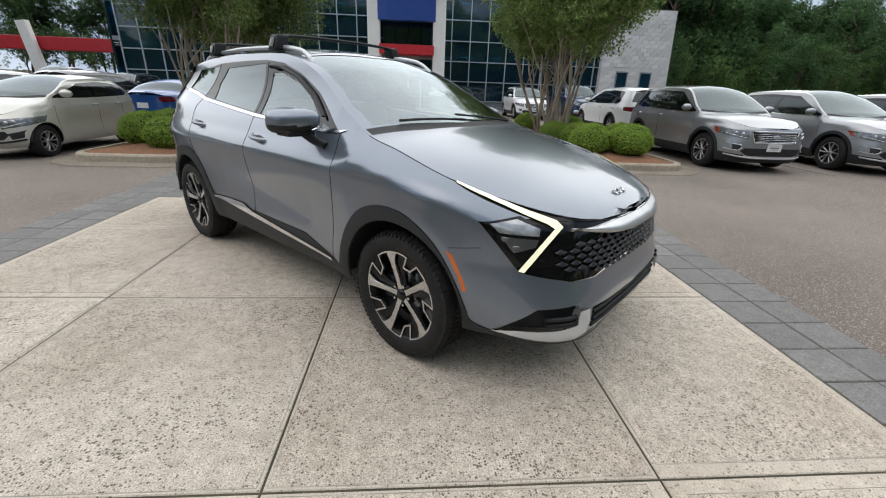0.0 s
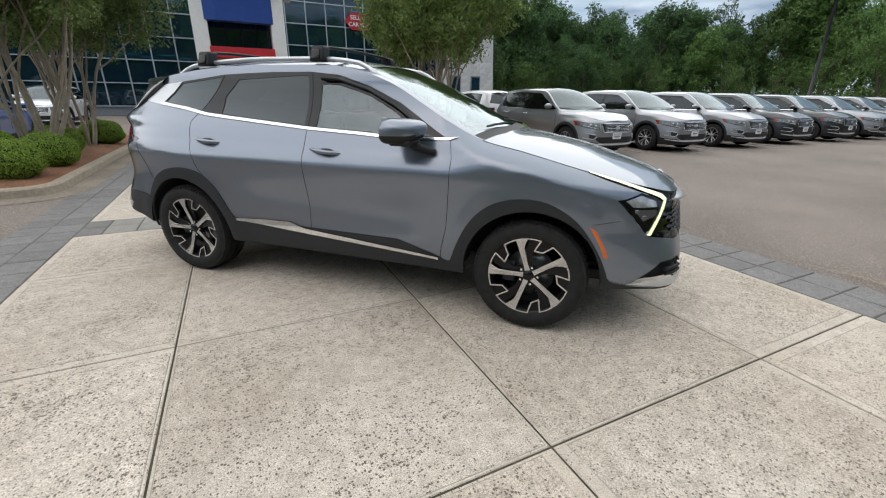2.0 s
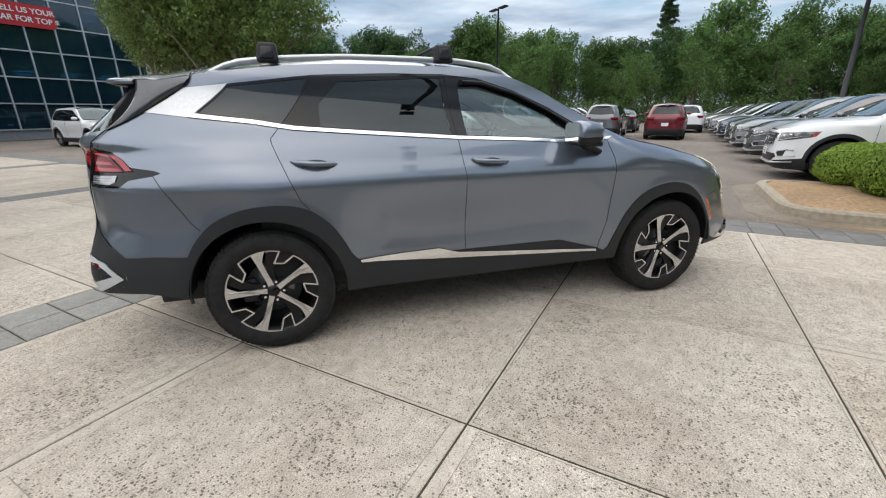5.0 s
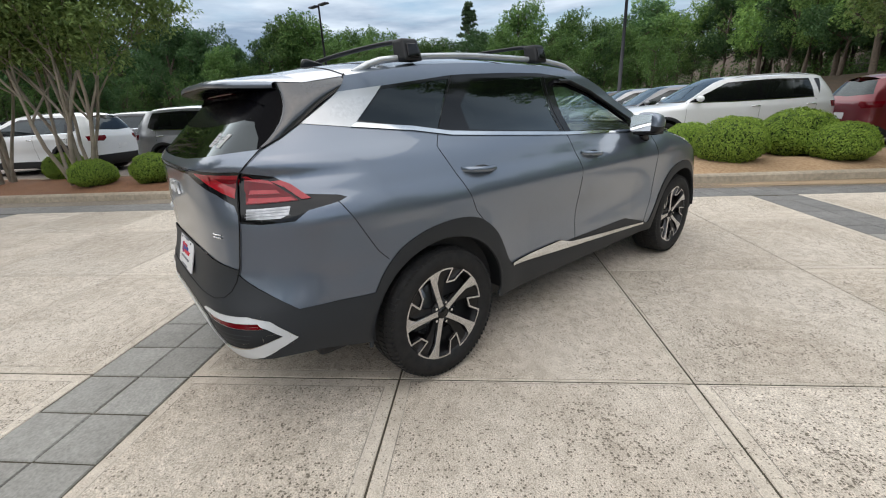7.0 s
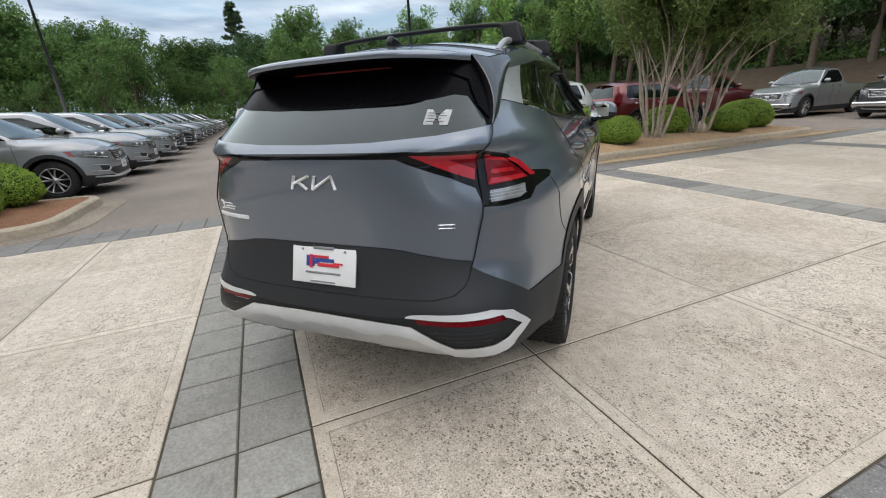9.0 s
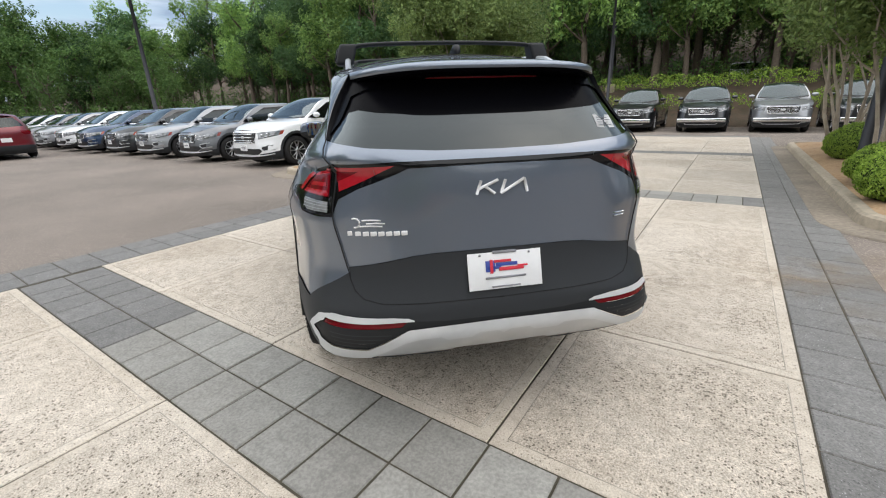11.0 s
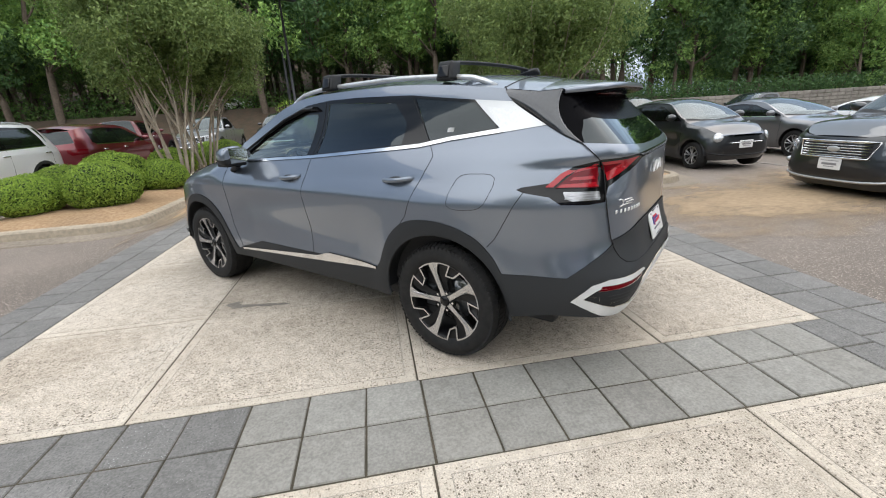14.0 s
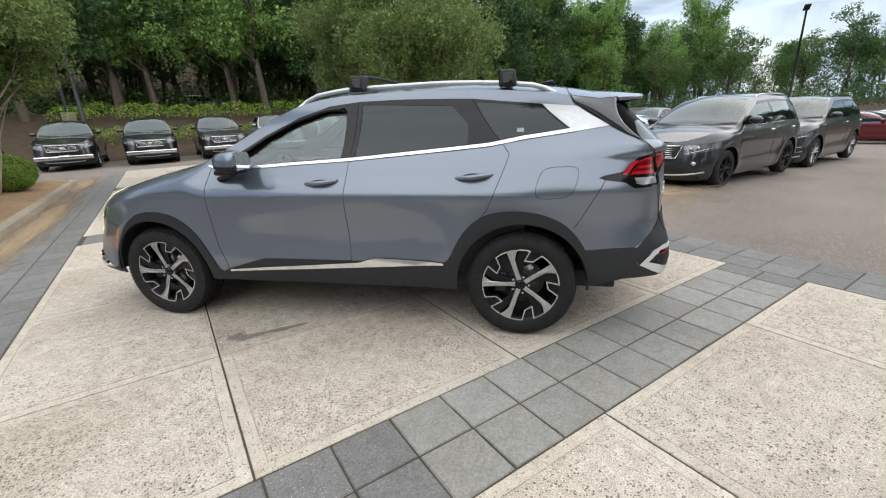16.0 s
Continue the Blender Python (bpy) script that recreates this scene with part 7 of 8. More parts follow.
# white block wing, leaning edge
bm = bmesh.new()
add_prism(bm, [(15.9, 0.0), (21.9, 0.0), (21.5, 8.0), (15.9, 8.0)], 0, 9.0, Matrix.Translation((0, FV + 9.0, -0.1)) @ pose(0, 0, 0, 90, 0, 0))
part("block_wing", bm, BLOCK, building, "white painted block wall", smooth=False)
blockme = bpy.data.meshes.new("block")
bb = box(0.006, 0.594, -0.02, 0.05, 0.006, 0.294, 0.006, seg=1)
bb.to_mesh(blockme); bb.free(); blockme.materials.append(BLOCK)
for j in range(26):
    n = 0
    u = 16.0 - (0.3 if j % 2 else 0.0)
    while u + 0.6 < 21.9 - j * 0.016:
        if u >= 15.9 and not (2 <= j * 0.3 <= 3.3 and (17.2 < u + 0.3 < 18.3 or 19.3 < u + 0.3 < 20.4)) and j > 3 and j % 2 == 0 or (j > 3 and u > 16 and not (1.7 <= j * 0.3 <= 3.3 and (17.0 < u + 0.3 < 18.5 or 19.1 < u + 0.3 < 20.6))):
            child("block", blockme, building, u, FV - 0.01, j * 0.3)
        u += 0.6
for u in (17.75, 19.8):
    wp = part("window", box(u - 0.42, u + 0.42, FV - 0.06, FV + 0.02, 1.8, 3.2), FACADE, building, smooth=False)
    fb = bmesh.new()
    for a, b, c, d in ((-0.5, -0.42, 1.7, 3.3), (0.42, 0.5, 1.7, 3.3), (-0.42, 0.42, 1.7, 1.8), (-0.42, 0.42, 3.2, 3.3)):
        add_box(fb, u + a, u + b, FV - 0.08, FV + 0.02, c, d)
    part("window_frame", fb, GREYBASE, wp, smooth=False)


def text_mesh(body, size, mat, name, depth=0.004, bold=0.0, align="CENTER", shear=0.0):
    cu = bpy.data.curves.new("t", "FONT")
    cu.body, cu.size, cu.extrude, cu.offset, cu.align_x, cu.align_y, cu.shear = body, size, depth, bold, align, "CENTER", shear
    tmp = new("t", cu)
    dg = bpy.context.evaluated_depsgraph_get()
    me = bpy.data.meshes.new_from_object(tmp.evaluated_get(dg))
    bpy.data.objects.remove(tmp)
    me.name = name
    me.materials.clear()
    me.materials.append(mat)
    return me


# hanging arrow sign behind the glass
arrow = thing("arrow_sign", "red arrow sign with white capital letters hung on the glass front", "sign", m=LOT)
bm = bmesh.new()
add_prism(bm, [(0.0, 0.0), (0.55, 0.62), (3.0, 0.62), (3.15, 0.45), (3.15, -0.45), (3.0, -0.62), (0.55, -0.62)], 0, 0.06, pose(7.85, FV + 0.25, 7.0, 90, 0, 0))
part("panel", bm, REDPANEL, arrow, smooth=False)
for k, s in enumerate(("SELL US YOUR", "CAR FOR TOP $")):
    ob = new("lettering", text_mesh(s, 0.42, PLATE, "lettering", 0.01, 0.008))
    ob.parent = arrow
    ob.matrix_basis = pose(9.65, FV + 0.16, 7.25 - 0.48 * k, 90, 0, 0)
# red bridge canopy of the neighbouring lot
canopy = thing("red_canopy_bridge", "long red canopy on a leaning white mast", "canopy", m=LOT)
part("beam", box(-60, -24, 44, 45.2, 3.7, 4.9, 0.05), REDPANEL, canopy, smooth=False)
part("mast", box(-0.45, 0.45, -0.3, 0.3, -0.2, 6.2, 0.05, pose(-36.0, 43.5, 0, 0, -7, 0)), WHITE, canopy, smooth=False)
part("mast", box(-0.45, 0.45, -0.3, 0.3, -0.2, 3.7, 0.05, pose(-55.0, 44.6, 0, 0, 0, 0)), WHITE, canopy, smooth=False)

# ---- parked vehicles ----
ALLOY = material("alloy_rim", (0.50, 0.50, 0.52), 0.3, 0.9, scale=20)
INTAKE = material("dark_intake", (0.015, 0.015, 0.017), 0.5, scale=20)
LENS = material("lamp_lens", (0.07, 0.073, 0.078), 0.10, 0.3, coat=1.0, scale=14, colour2=(0.26, 0.27, 0.28))
BRIGHTLENS = material("bright_lamp", (0.62, 0.63, 0.65), 0.12, 0.5, coat=1.0, scale=24, colour2=(0.40, 0.41, 0.43))


AMBERDARK = material("side_lens", (0.28, 0.03, 0.012), 0.12, coat=1.0, scale=20)


def plain_wheel(parent, x, y, r, w, side, dark=False):
    wh = new("wheel")
    wh.parent = parent
    wh.matrix_basis = pose(x, y, r, 0, 0, 0 if side > 0 else 180)
    key = (round(r, 3), round(w, 3), dark)
    if key not in WHEELS:
        rim = r * 0.66
        t = bmesh.new()
        add_lathe(t, [(rim - 0.01, -w), (r - 0.04, -w), (r, -w * 0.75), (r, w * 0.75), (r - 0.04, w), (rim + 0.01, w), (rim - 0.012, w * 0.86)], 32)
        b = bmesh.new()
        add_lathe(b, [(rim - 0.008, w * 0.90), (rim - 0.03, w * 0.5), (rim - 0.04, -w * 0.4), (0.0, -w * 0.4)], 28)
        sp = bmesh.new()
        n = 5
        for k in range(n):
            for d in (-11, 11):
                a0, a1 = radians(360 / n * k + d * 0.35), radians(360 / n * k + d * 1.3)
                p, q = Vector((0.03 * math.sin(a0), w * 0.72, 0.03 * math.cos(a0))), Vector(((rim - 0.008) * math.sin(a1), w * 0.88, (rim - 0.008) * math.cos(a1)))
                add_tube(sp, [p, (p + q) / 2 + Vector((0, 0.008, 0)), q], 0.020, 5, 0.024, flat=0.6)
        add_lathe(sp, [(0.0, w * 0.80), (0.045, w * 0.78), (0.055, w * 0.6)], 14)
        add_lathe(sp, [(rim - 0.016, w * 0.90), (rim - 0.001, w * 0.93), (rim + 0.004, w * 0.86)], 32)
        ms = []
        for bmx, mt in ((t, RUBBER), (b, INTAKE), (sp, RIMBLACK if dark else ALLOY)):
            me = bpy.data.meshes.new("w")
            bmx.to_mesh(me)
            bmx.free()
            me.materials.append(mt)
            for pg in me.polygons:
                pg.use_smooth = True
            ms.append(me)
        WHEELS[key] = ms
    for nm, me in zip(("tyre", "rim", "spokes"), WHEELS[key]):
        o = new(nm, me)
        o.parent = wh
    return wh


WHEELS = {}
STYLES = {
    # length, width, height, belt, bonnet front and rear height, cowl x, roof from and to (as parts of half length), rear kind, wheel radius, wheelbase
    "suv": dict(L=4.78, W=1.92, H=1.72, belt=1.12, hood=(0.95, 1.12), cowl=0.42, roof=(0.02, -0.72), tail=(1.00, 1.15), r=0.36, wb=2.83),
    "large_suv": dict(L=5.05, W=1.98, H=1.80, belt=1.20, hood=(1.02, 1.20), cowl=0.42, roof=(0.05, -0.80), tail=(1.05, 1.22), r=0.39, wb=2.97),
    "hatchback": dict(L=3.65, W=1.60, H=1.46, belt=1.02, hood=(0.82, 1.02), cowl=0.50, roof=(0.02, -0.66), tail=(0.95, 1.05), r=0.29, wb=2.38),
    "bubble": dict(L=3.55, W=1.60, H=1.46, belt=0.97, hood=(0.76, 0.97), cowl=0.46, roof=(-0.02, -0.60), tail=(0.92, 1.05), r=0.29, wb=2.30),
    "sedan": dict(L=4.75, W=1.83, H=1.45, belt=0.98, hood=(0.76, 0.98), cowl=0.42, roof=(0.02, -0.40), tail=(1.02, 1.04), r=0.33, wb=2.78),
    "pickup": dict(L=5.75, W=2.00, H=1.92, belt=1.30, hood=(1.10, 1.28), cowl=0.40, roof=(0.12, -0.16), tail=(1.22, 1.24), r=0.40, wb=3.65),
}


def make_car(style, mat, label, name, dark_wheels=False, cladding=True, chrome=True, rails=False):
    s = STYLES[style]
    h, w, H = s["L"] / 2, s["W"] / 2, s["H"]
    zb, (hf, hr) = s["belt"], s["hood"]
    cx, r0, r1 = s["cowl"] * h, s["roof"][0] * h, s["roof"][1] * h
    box_tail = style in ("sedan", "pickup")
    roof_tail = (r1 - 0.62 if style == "sedan" else r1 - 0.10) if box_tail else -h + 0.42
    rear = [(0.18, -h + 0.20), (0.32, -h + 0.05), (0.48, -h), (0.70, -h + 0.01), (s["tail"][0], -h + 0.03)]
    if box_tail:
        rear += [(s["tail"][1] + 0.03, -h + 0.06), (H, -h + 0.2)]
    else:
        rear += [(zb + 0.06, -h + 0.10), (H - 0.12, -h + 0.38), (H, -h + 0.46)]
    edge = [(cx - 0.02, zb + 0.06), (cx + 0.12, hr - 0.03), (h * 0.75, (hf + hr) / 2), (h - 0.12, hf - 0.05), (h + 0.1, hf - 0.12)]
    mid = [(roof_tail, H - 0.17), (r1, H - 0.10), ((r0 + r1) / 2, H - 0.07), (r0, H - 0.09)]
    if style == "sedan":
        edge = [(-h - 0.1, s["tail"][0] - 0.02), (-h + 0.15, s["tail"][0] - 0.01), (roof_tail - 0.12, s["tail"][1] - 0.02), (roof_tail + 0.05, s["tail"][1] + 0.03), (r1, H - 0.14), ((r0 + r1) / 2, H - 0.06), (r0, H - 0.09)] + edge
    elif style == "pickup":
        edge = [(-h - 0.1, s["tail"][0] - 0.04), (roof_tail - 0.12, s["tail"][1] - 0.02), (roof_tail - 0.06, s["tail"][1] + 0.02), (r1, H - 0.10), ((r0 + r1) / 2, H - 0.07), (r0, H - 0.09)] + edge
    else:
        edge = [(-h - 0.1, H - 0.30), (-h + 0.42, H - 0.16)] + mid[1:] + edge
    crown = [(x, z + (0.075 if x < cx - 0.05 else 0.05 if x < h - 0.2 else 0.012 if x < h else 0.0)) for x, z in edge]
    ax = (s["wb"] / 2 + 0.06, -s["wb"] / 2 + 0.06)
    R = s["r"]

    def bump(x, z):
        b = 0.0
        for c in ax:
            b += 0.018 * math.exp(-((math.hypot(x - c, z - R) - R * 1.25) / 0.1) ** 2)
        return b - 0.02 * math.exp(-((z - 0.6) / 0.14) ** 2) * (1 if ax[1] + 0.5 < x < ax[0] - 0.5 else 0)
    sh = Shell(half=[(0.16, w * 0.84), (0.28, w * 0.93), (0.45, w * 0.965), (zb * 0.78, w * 0.985), (zb - 0.12, w * 0.975), (zb, w * 0.925), (zb + 0.2, w * 0.85), (H - 0.1, w * 0.68), (H, w * 0.62)],
               front=[(0.16, h - 0.14), (0.32, h - 0.02), (0.5, h), (0.7, h - 0.01), (hf - 0.08, h - 0.05), (hf, h - 0.12), (H, h - 0.2)],
               rear=rear, edge=edge, crown=crown, x0f=h * 0.5, x0r=-h * 0.42, pf=3.2, qf=[(0.4, 8.0), (0.7, 6.0), (1.0, 5.0)] if style == "pickup" else [(0.4, 5.0), (0.7, 3.4), (1.0, 2.8)], pr=3.4, qr=[(0.4, 7.0), (0.8, 5.0), (1.2, 5.5)],
               roll=[(-9, 0.0), (cx - 0.1, 0.0), (cx + 0.2, 0.09), (h - 0.3, 0.09), (h, 0.0)], bumps=(bump,))
    S_, F_, R_ = sh.S, sh.F, sh.R
    rg = []
    arch = R * 1.17
    if cladding:
        rg.append(("cladding", [S_(*p) for p in [(ax[1] - arch - 0.07, R)] + arc_pts(ax[1], R, arch + 0.07, 175, 5, 12) + [(ax[1] + arch + 0.09, 0.40), (ax[0] - arch - 0.09, 0.40)] + arc_pts(ax[0], R, arch + 0.07, 175, 5, 12)]
                   + [F_(w * 0.6, 0.36), F_(-0.02, 0.34), F_(-0.02, 0.05), S_(0, 0.05), R_(-0.02, 0.05), R_(-0.02, 0.52), R_(w * 0.6, 0.52), S_(-h + 0.3, 0.5)]))
    wx = [(cx - 0.12, zb + 0.03)]
    top = [(r0 - 0.02, H - 0.16), ((r0 + r1) / 2, H - 0.125), (r1 + 0.05, H - 0.16)]
    endx = r1 - (0.35 if style == "sedan" else 0.02 if style == "pickup" else 0.18)
    if style in ("suv", "large_suv"):
        endx = -h + 0.62
    dl = [(cx - 0.03, zb + 0.02), (cx - 0.09, zb + 0.06)] + top + [(endx, zb + 0.10), (endx + 0.12, zb + 0.04), (0.0, zb + 0.01)]
    rg.append(("window_surround", [S_(*p) for p in dl]))
    xb = (cx + r1) * 0.5 - 0.10
    b2 = r1 + 0.22
    for k, (p, q) in enumerate(((cx - 0.17, xb + 0.05), (xb - 0.06, b2 + 0.05), (b2 - 0.04, endx + 0.16))):
        if p - q < 0.2:
            continue
        def zt(x):
            return min(H - 0.18, zb + 0.03 + (cx - 0.08 - x) * (H - 0.19 - zb) / max(0.1, cx - 0.08 - r0)) if x > r0 else (H - 0.19 if x > r1 else H - 0.19 - (r1 - x) * (H - zb - 0.3) / max(0.1, r1 - endx))
        rg.append(("side_window", [S_(*c) for c in ((p, zb + 0.045), (p, max(zb + 0.07, zt(p))), ((p + q) / 2, max(zb + 0.07, zt((p + q) / 2))), (q, max(zb + 0.07, zt(q))), (q, zb + 0.055))]))
    if style == "large_suv":
        rg.append(("pillar", [S_(b2 + 0.02, zb + 0.0), S_(b2 - 0.10, zb + 0.0), S_(b2 - 0.02, H - 0.14), S_(b2 + 0.10, H - 0.13)]))
    rg.append(("belt_trim", [S_(*c) for c in ((cx - 0.10, zb + 0.02), (0.0, zb + 0.012), (endx + 0.12, zb + 0.042), (endx + 0.12, zb + 0.02), (0.0, zb - 0.008), (cx - 0.10, zb + 0.002))] if chrome else [S_(0, zb), S_(0.01, zb), S_(0.01, zb + 0.001)]))
    # rear glass and lamps
    if not box_tail:
        rg.append(("rear_window", [R_(-0.02, H - 0.17), R_(w * 0.48, H - 0.19), R_(w * 0.66, zb + 0.10), R_(-0.02, zb + 0.06)]))
    zt_ = s["tail"][0] if box_tail else zb - 0.02
    rg.append(("tail_lamp", [R_(w * 0.50, zt_ - 0.04), S_(-h + 0.35, zt_ - 0.05), S_(-h + 0.30, zt_ - 0.18), R_(w * 0.60, zt_ - 0.20), R_(w * 0.50, zt_ - 0.12)]))
    rg.append(("rear_plate", [R_(-0.02, 0.80), R_(0.155, 0.80), R_(0.155, 0.65), R_(-0.02, 0.65)]))
    # front
    g1, g0 = hf - 0.12, hf - (0.33 if style == "suv" else 0.36)
    if style == "bubble":
        g1, g0 = hf - 0.17, hf - 0.25
    rg.append(("grille", [F_(-0.02, g1), F_(w * 0.52, g1 - 0.01), F_(w * 0.46, g0), F_(-0.02, g0 - 0.02)]))
    if style != "bubble":
        rg.append(("head_lamp", [F_(w * 0.55, g1 + 0.005), S_(h - 0.66, g1 + 0.05), S_(h - 0.58, g1 - 0.055), F_(w * 0.58, g1 - 0.165)]))
    rg.append(("amber_lens", [S_(h - 0.66, g1 + 0.05), S_(h - 0.56, g1 + 0.04), S_(h - 0.49, g1 - 0.07), S_(h - 0.58, g1 - 0.055)] if cladding else [S_(0, 0.5), S_(0.01, 0.5), S_(0.01, 0.501)]))
    rg.append(("front_skid", [F_(-0.02, 0.340), F_(w * 0.5, 0.345), F_(w * 0.62, 0.38), F_(w * 0.58, 0.335), F_(w * 0.45, 0.300), F_(-0.02, 0.300)] if cladding else [S_(0.1, 0.5), S_(0.11, 0.5), S_(0.11, 0.501)]))
    rg.append(("lower_intake", [F_(-0.02, 0.50), F_(w * 0.62, 0.50), F_(w * 0.68, 0.44), F_(w * 0.56, 0.355), F_(-0.02, 0.345)]))
    fz = 0.0 if H > 1.55 else -0.08
    rg.append(("fog_intake", [F_(w * 0.66, 0.54 + fz), S_(h - 0.24, 0.60 + fz), S_(h - 0.20, 0.56 + fz), S_(h - 0.18, 0.47 + fz), F_(w * 0.70, 0.44 + fz)]))
    for c in ax:
        rg.append(("opening", [S_(*p) for p in arc_pts(c, R, arch, -30, 210, 16)] + [S_(c - arch * 0.8, 0.0), S_(c + arch * 0.8, 0.0)]))
    lo, hi = sh.ar - sh.LR, sh.af + sh.LF
    rg.append(("opening", [(a, sh.top_a(a)) for a in steps(lo - 0.01, hi + 0.01, 0.09)] + [(hi + 0.1, 3), (lo - 0.1, 3)]))
    body = thing(name, label, "car" if style != "pickup" else "pickup truck", "parked vehicles")
    LK = {"": ("body_shell", mat), "cladding": ("cladding", CLADDING), "window_surround": ("window_surround", GLOSSBLACK), "side_window": ("side_window", SMOKE), "pillar": ("pillar", mat), "belt_trim": ("belt_trim", CHROME if chrome else GLOSSBLACK),
          "rear_window": ("rear_window", SMOKE), "tail_lamp": ("tail_lamp", REDLENS), "rear_plate": ("number_plate", PLATE), "grille": ("grille", INTAKE), "head_lamp": ("head_lamp", LENS), "lower_intake": ("lower_intake", INTAKE), "fog_intake": ("fog_intake", INTAKE), "amber_lens": ("amber_lens", AMBERDARK), "front_skid": ("skid_plate", SILVER)}
    for cls, ps in cut_sheet(steps(lo, hi, 0.085), steps(0.20, H, 0.075), rg).items():
        if cls == "opening":
            continue
        nm, mt = LK[cls]
        for sides in (((1,), (-1,)) if cls in ("side_window", "tail_lamp", "head_lamp", "fog_intake") else ((1, -1),)):
            o = new(nm, sheet_mesh(nm, ps, sh.at, sh.normal, [mt], sides, 0.004 if cls in ("belt_trim", "rear_plate") else 0.0))
            o.parent = body
    xt0, xt1 = edge[0][0] + (0.1 if box_tail else 0.44), h - 0.085
    if not box_tail:
        xt0 = -h + 0.30
    tops = [("cowl", [(cx + 0.16, -0.01), (cx + 0.12, 0.5), (cx + 0.03, 0.96), (cx - 0.02, 0.945), (cx + 0.06, 0.5), (cx + 0.10, -0.01)]),
            ("windscreen", [(cx + 0.10, -0.01), (cx + 0.06, 0.5), (cx - 0.02, 0.945), (r0 + 0.0, 0.93), (r0 + 0.05, -0.01)])]
    if style == "sedan":
        tops.append(("rear_window", [(roof_tail + 0.02, -0.01), (roof_tail + 0.06, 0.88), (r1 - 0.06, 0.86), (r1 - 0.06, -0.01)]))
    if style == "pickup":
        tops.append(("bed_cover", [(-h + 0.12, -0.01), (-h + 0.12, 0.9), (roof_tail - 0.16, 0.9), (roof_tail - 0.16, -0.01)]))
        tops.append(("rear_window", [(roof_tail - 0.05, -0.01), (roof_tail - 0.05, 0.8), (r1 - 0.01, 0.8), (r1 - 0.01, -0.01)]))
    TL = {"": ("roof_and_bonnet", mat), "windscreen": ("windscreen", SHIELD), "rear_window": ("rear_window", SMOKE), "bed_cover": ("bed_cover", BLACKPLASTIC), "cowl": ("cowl", BLACKPLASTIC)}
    for cls, ps in cut_sheet(steps(xt0, xt1, 0.09), steps(0.0, 1.0, 0.125), tops).items():
        nm, mt = TL[cls]
        o = new(nm, sheet_mesh(nm, ps, sh.top, sh.top_normal, [mt]))
        o.parent = body
    bm = box(-h + 0.2, h - 0.25, -w * 0.8, w * 0.8, 0.22, 0.34)
    add_box(bm, -h * 0.75, cx, -w * 0.78, w * 0.78, 0.34, zb - 0.1)
    part("cabin_block", bm, CABIN, body, smooth=False)
    bm = bmesh.new()
    for c in ax:
        for sg in (1, -1):
            add_wheel_arch(bm, c, R, arch + 0.002, w * 0.95 * sg, w * 0.55 * sg)
    part("arch_lining", bm, INTAKE, body)
    for c in ax:
        for sg in (1, -1):
            plain_wheel(body, c, (w * 0.965 - 0.115) * sg, R, 0.112, sg, dark_wheels)
    for sg in (1, -1):
        bm = bmesh.new()
        bmesh.ops.create_uvsphere(bm, u_segments=12, v_segments=8, radius=1)
        bm.transform(Matrix.Translation((cx - 0.22, (w * 0.95 + 0.10) * sg, zb + 0.10)) @ Matrix.Diagonal((0.08, 0.12, 0.075, 1)))
        part("door_mirror", bm, mat, body)
    for gx in (xb, b2 - 0.02, cx + 0.02):
        zt2 = zb + 0.02 if gx > xb + 0.1 else zb + 0.01
        for sg in (1, -1):
            gap = line_on(sh, [S_(gx, zt2), S_(gx + 0.02, 0.75), S_(gx, 0.36)], 0.004, False, 0.0, 0.12)
            if sg < 0:
                gap.transform(Matrix.Diagonal((1, -1, 1, 1)))
            part("door_gap", gap, SEAM, body)
    for gx in (xb + 0.10, b2 + 0.10):
        for sg in (1, -1):
            q = sh.at(*S_(gx, zb - 0.12))
            part("door_handle", box(gx - 0.10, gx + 0.10, q.y * sg - 0.012, q.y * sg + 0.022 if sg > 0 else q.y * sg + 0.012, zb - 0.135, zb - 0.105, 0.01, seg=1) if sg > 0 else box(gx - 0.10, gx + 0.10, -q.y - 0.022, -q.y + 0.012, zb - 0.135, zb - 0.105, 0.01, seg=1), CHROME if chrome else mat, body)
    if style == "bubble":
        for sg in (1, -1):
            q, nn = sh.at(*F_(w * 0.72, hf - 0.09)), sh.normal(*F_(w * 0.72, hf - 0.09))
            bm = bmesh.new()
            bmesh.ops.create_uvsphere(bm, u_segments=18, v_segments=10, radius=0.095)
            bm.transform(Matrix.Translation((q.x, q.y * sg, q.z)) @ Vector((nn.x, nn.y * sg, nn.z)).to_track_quat("Z", "Y").to_matrix().to_4x4() @ Matrix.Diagonal((1, 1, 0.35, 1)))
            part("round_head_lamp", bm, BRIGHTLENS, body)
    # grille bars and frame, emblem, lamp innards, fog trims, front plate
    def nose(y, z, lift=0.006):
        q, nn = sh.at(*F_(abs(y), z)), sh.normal(*F_(abs(y), z))
        return Vector((q.x + nn.x * lift, y + nn.y * lift * (1 if y > 0 else -1), z + nn.z * lift))
    bright = CHROME if chrome else BLACKPLASTIC
    bars = {"large_suv": 3, "pickup": 5, "bubble": 1}.get(style, 6)
    bm = bmesh.new()
    for k in range(bars):
        z = g0 + (g1 - g0) * (k + 0.5) / bars
        ys = [-w * 0.46 + w * 0.92 * i / 8 for i in range(9)]
        add_tube(bm, [nose(y, z) for y in ys], 0.016 if bars < 4 else 0.0085, 5)
    part("grille_bar", bm, bright if style != "bubble" else CHROME, body)
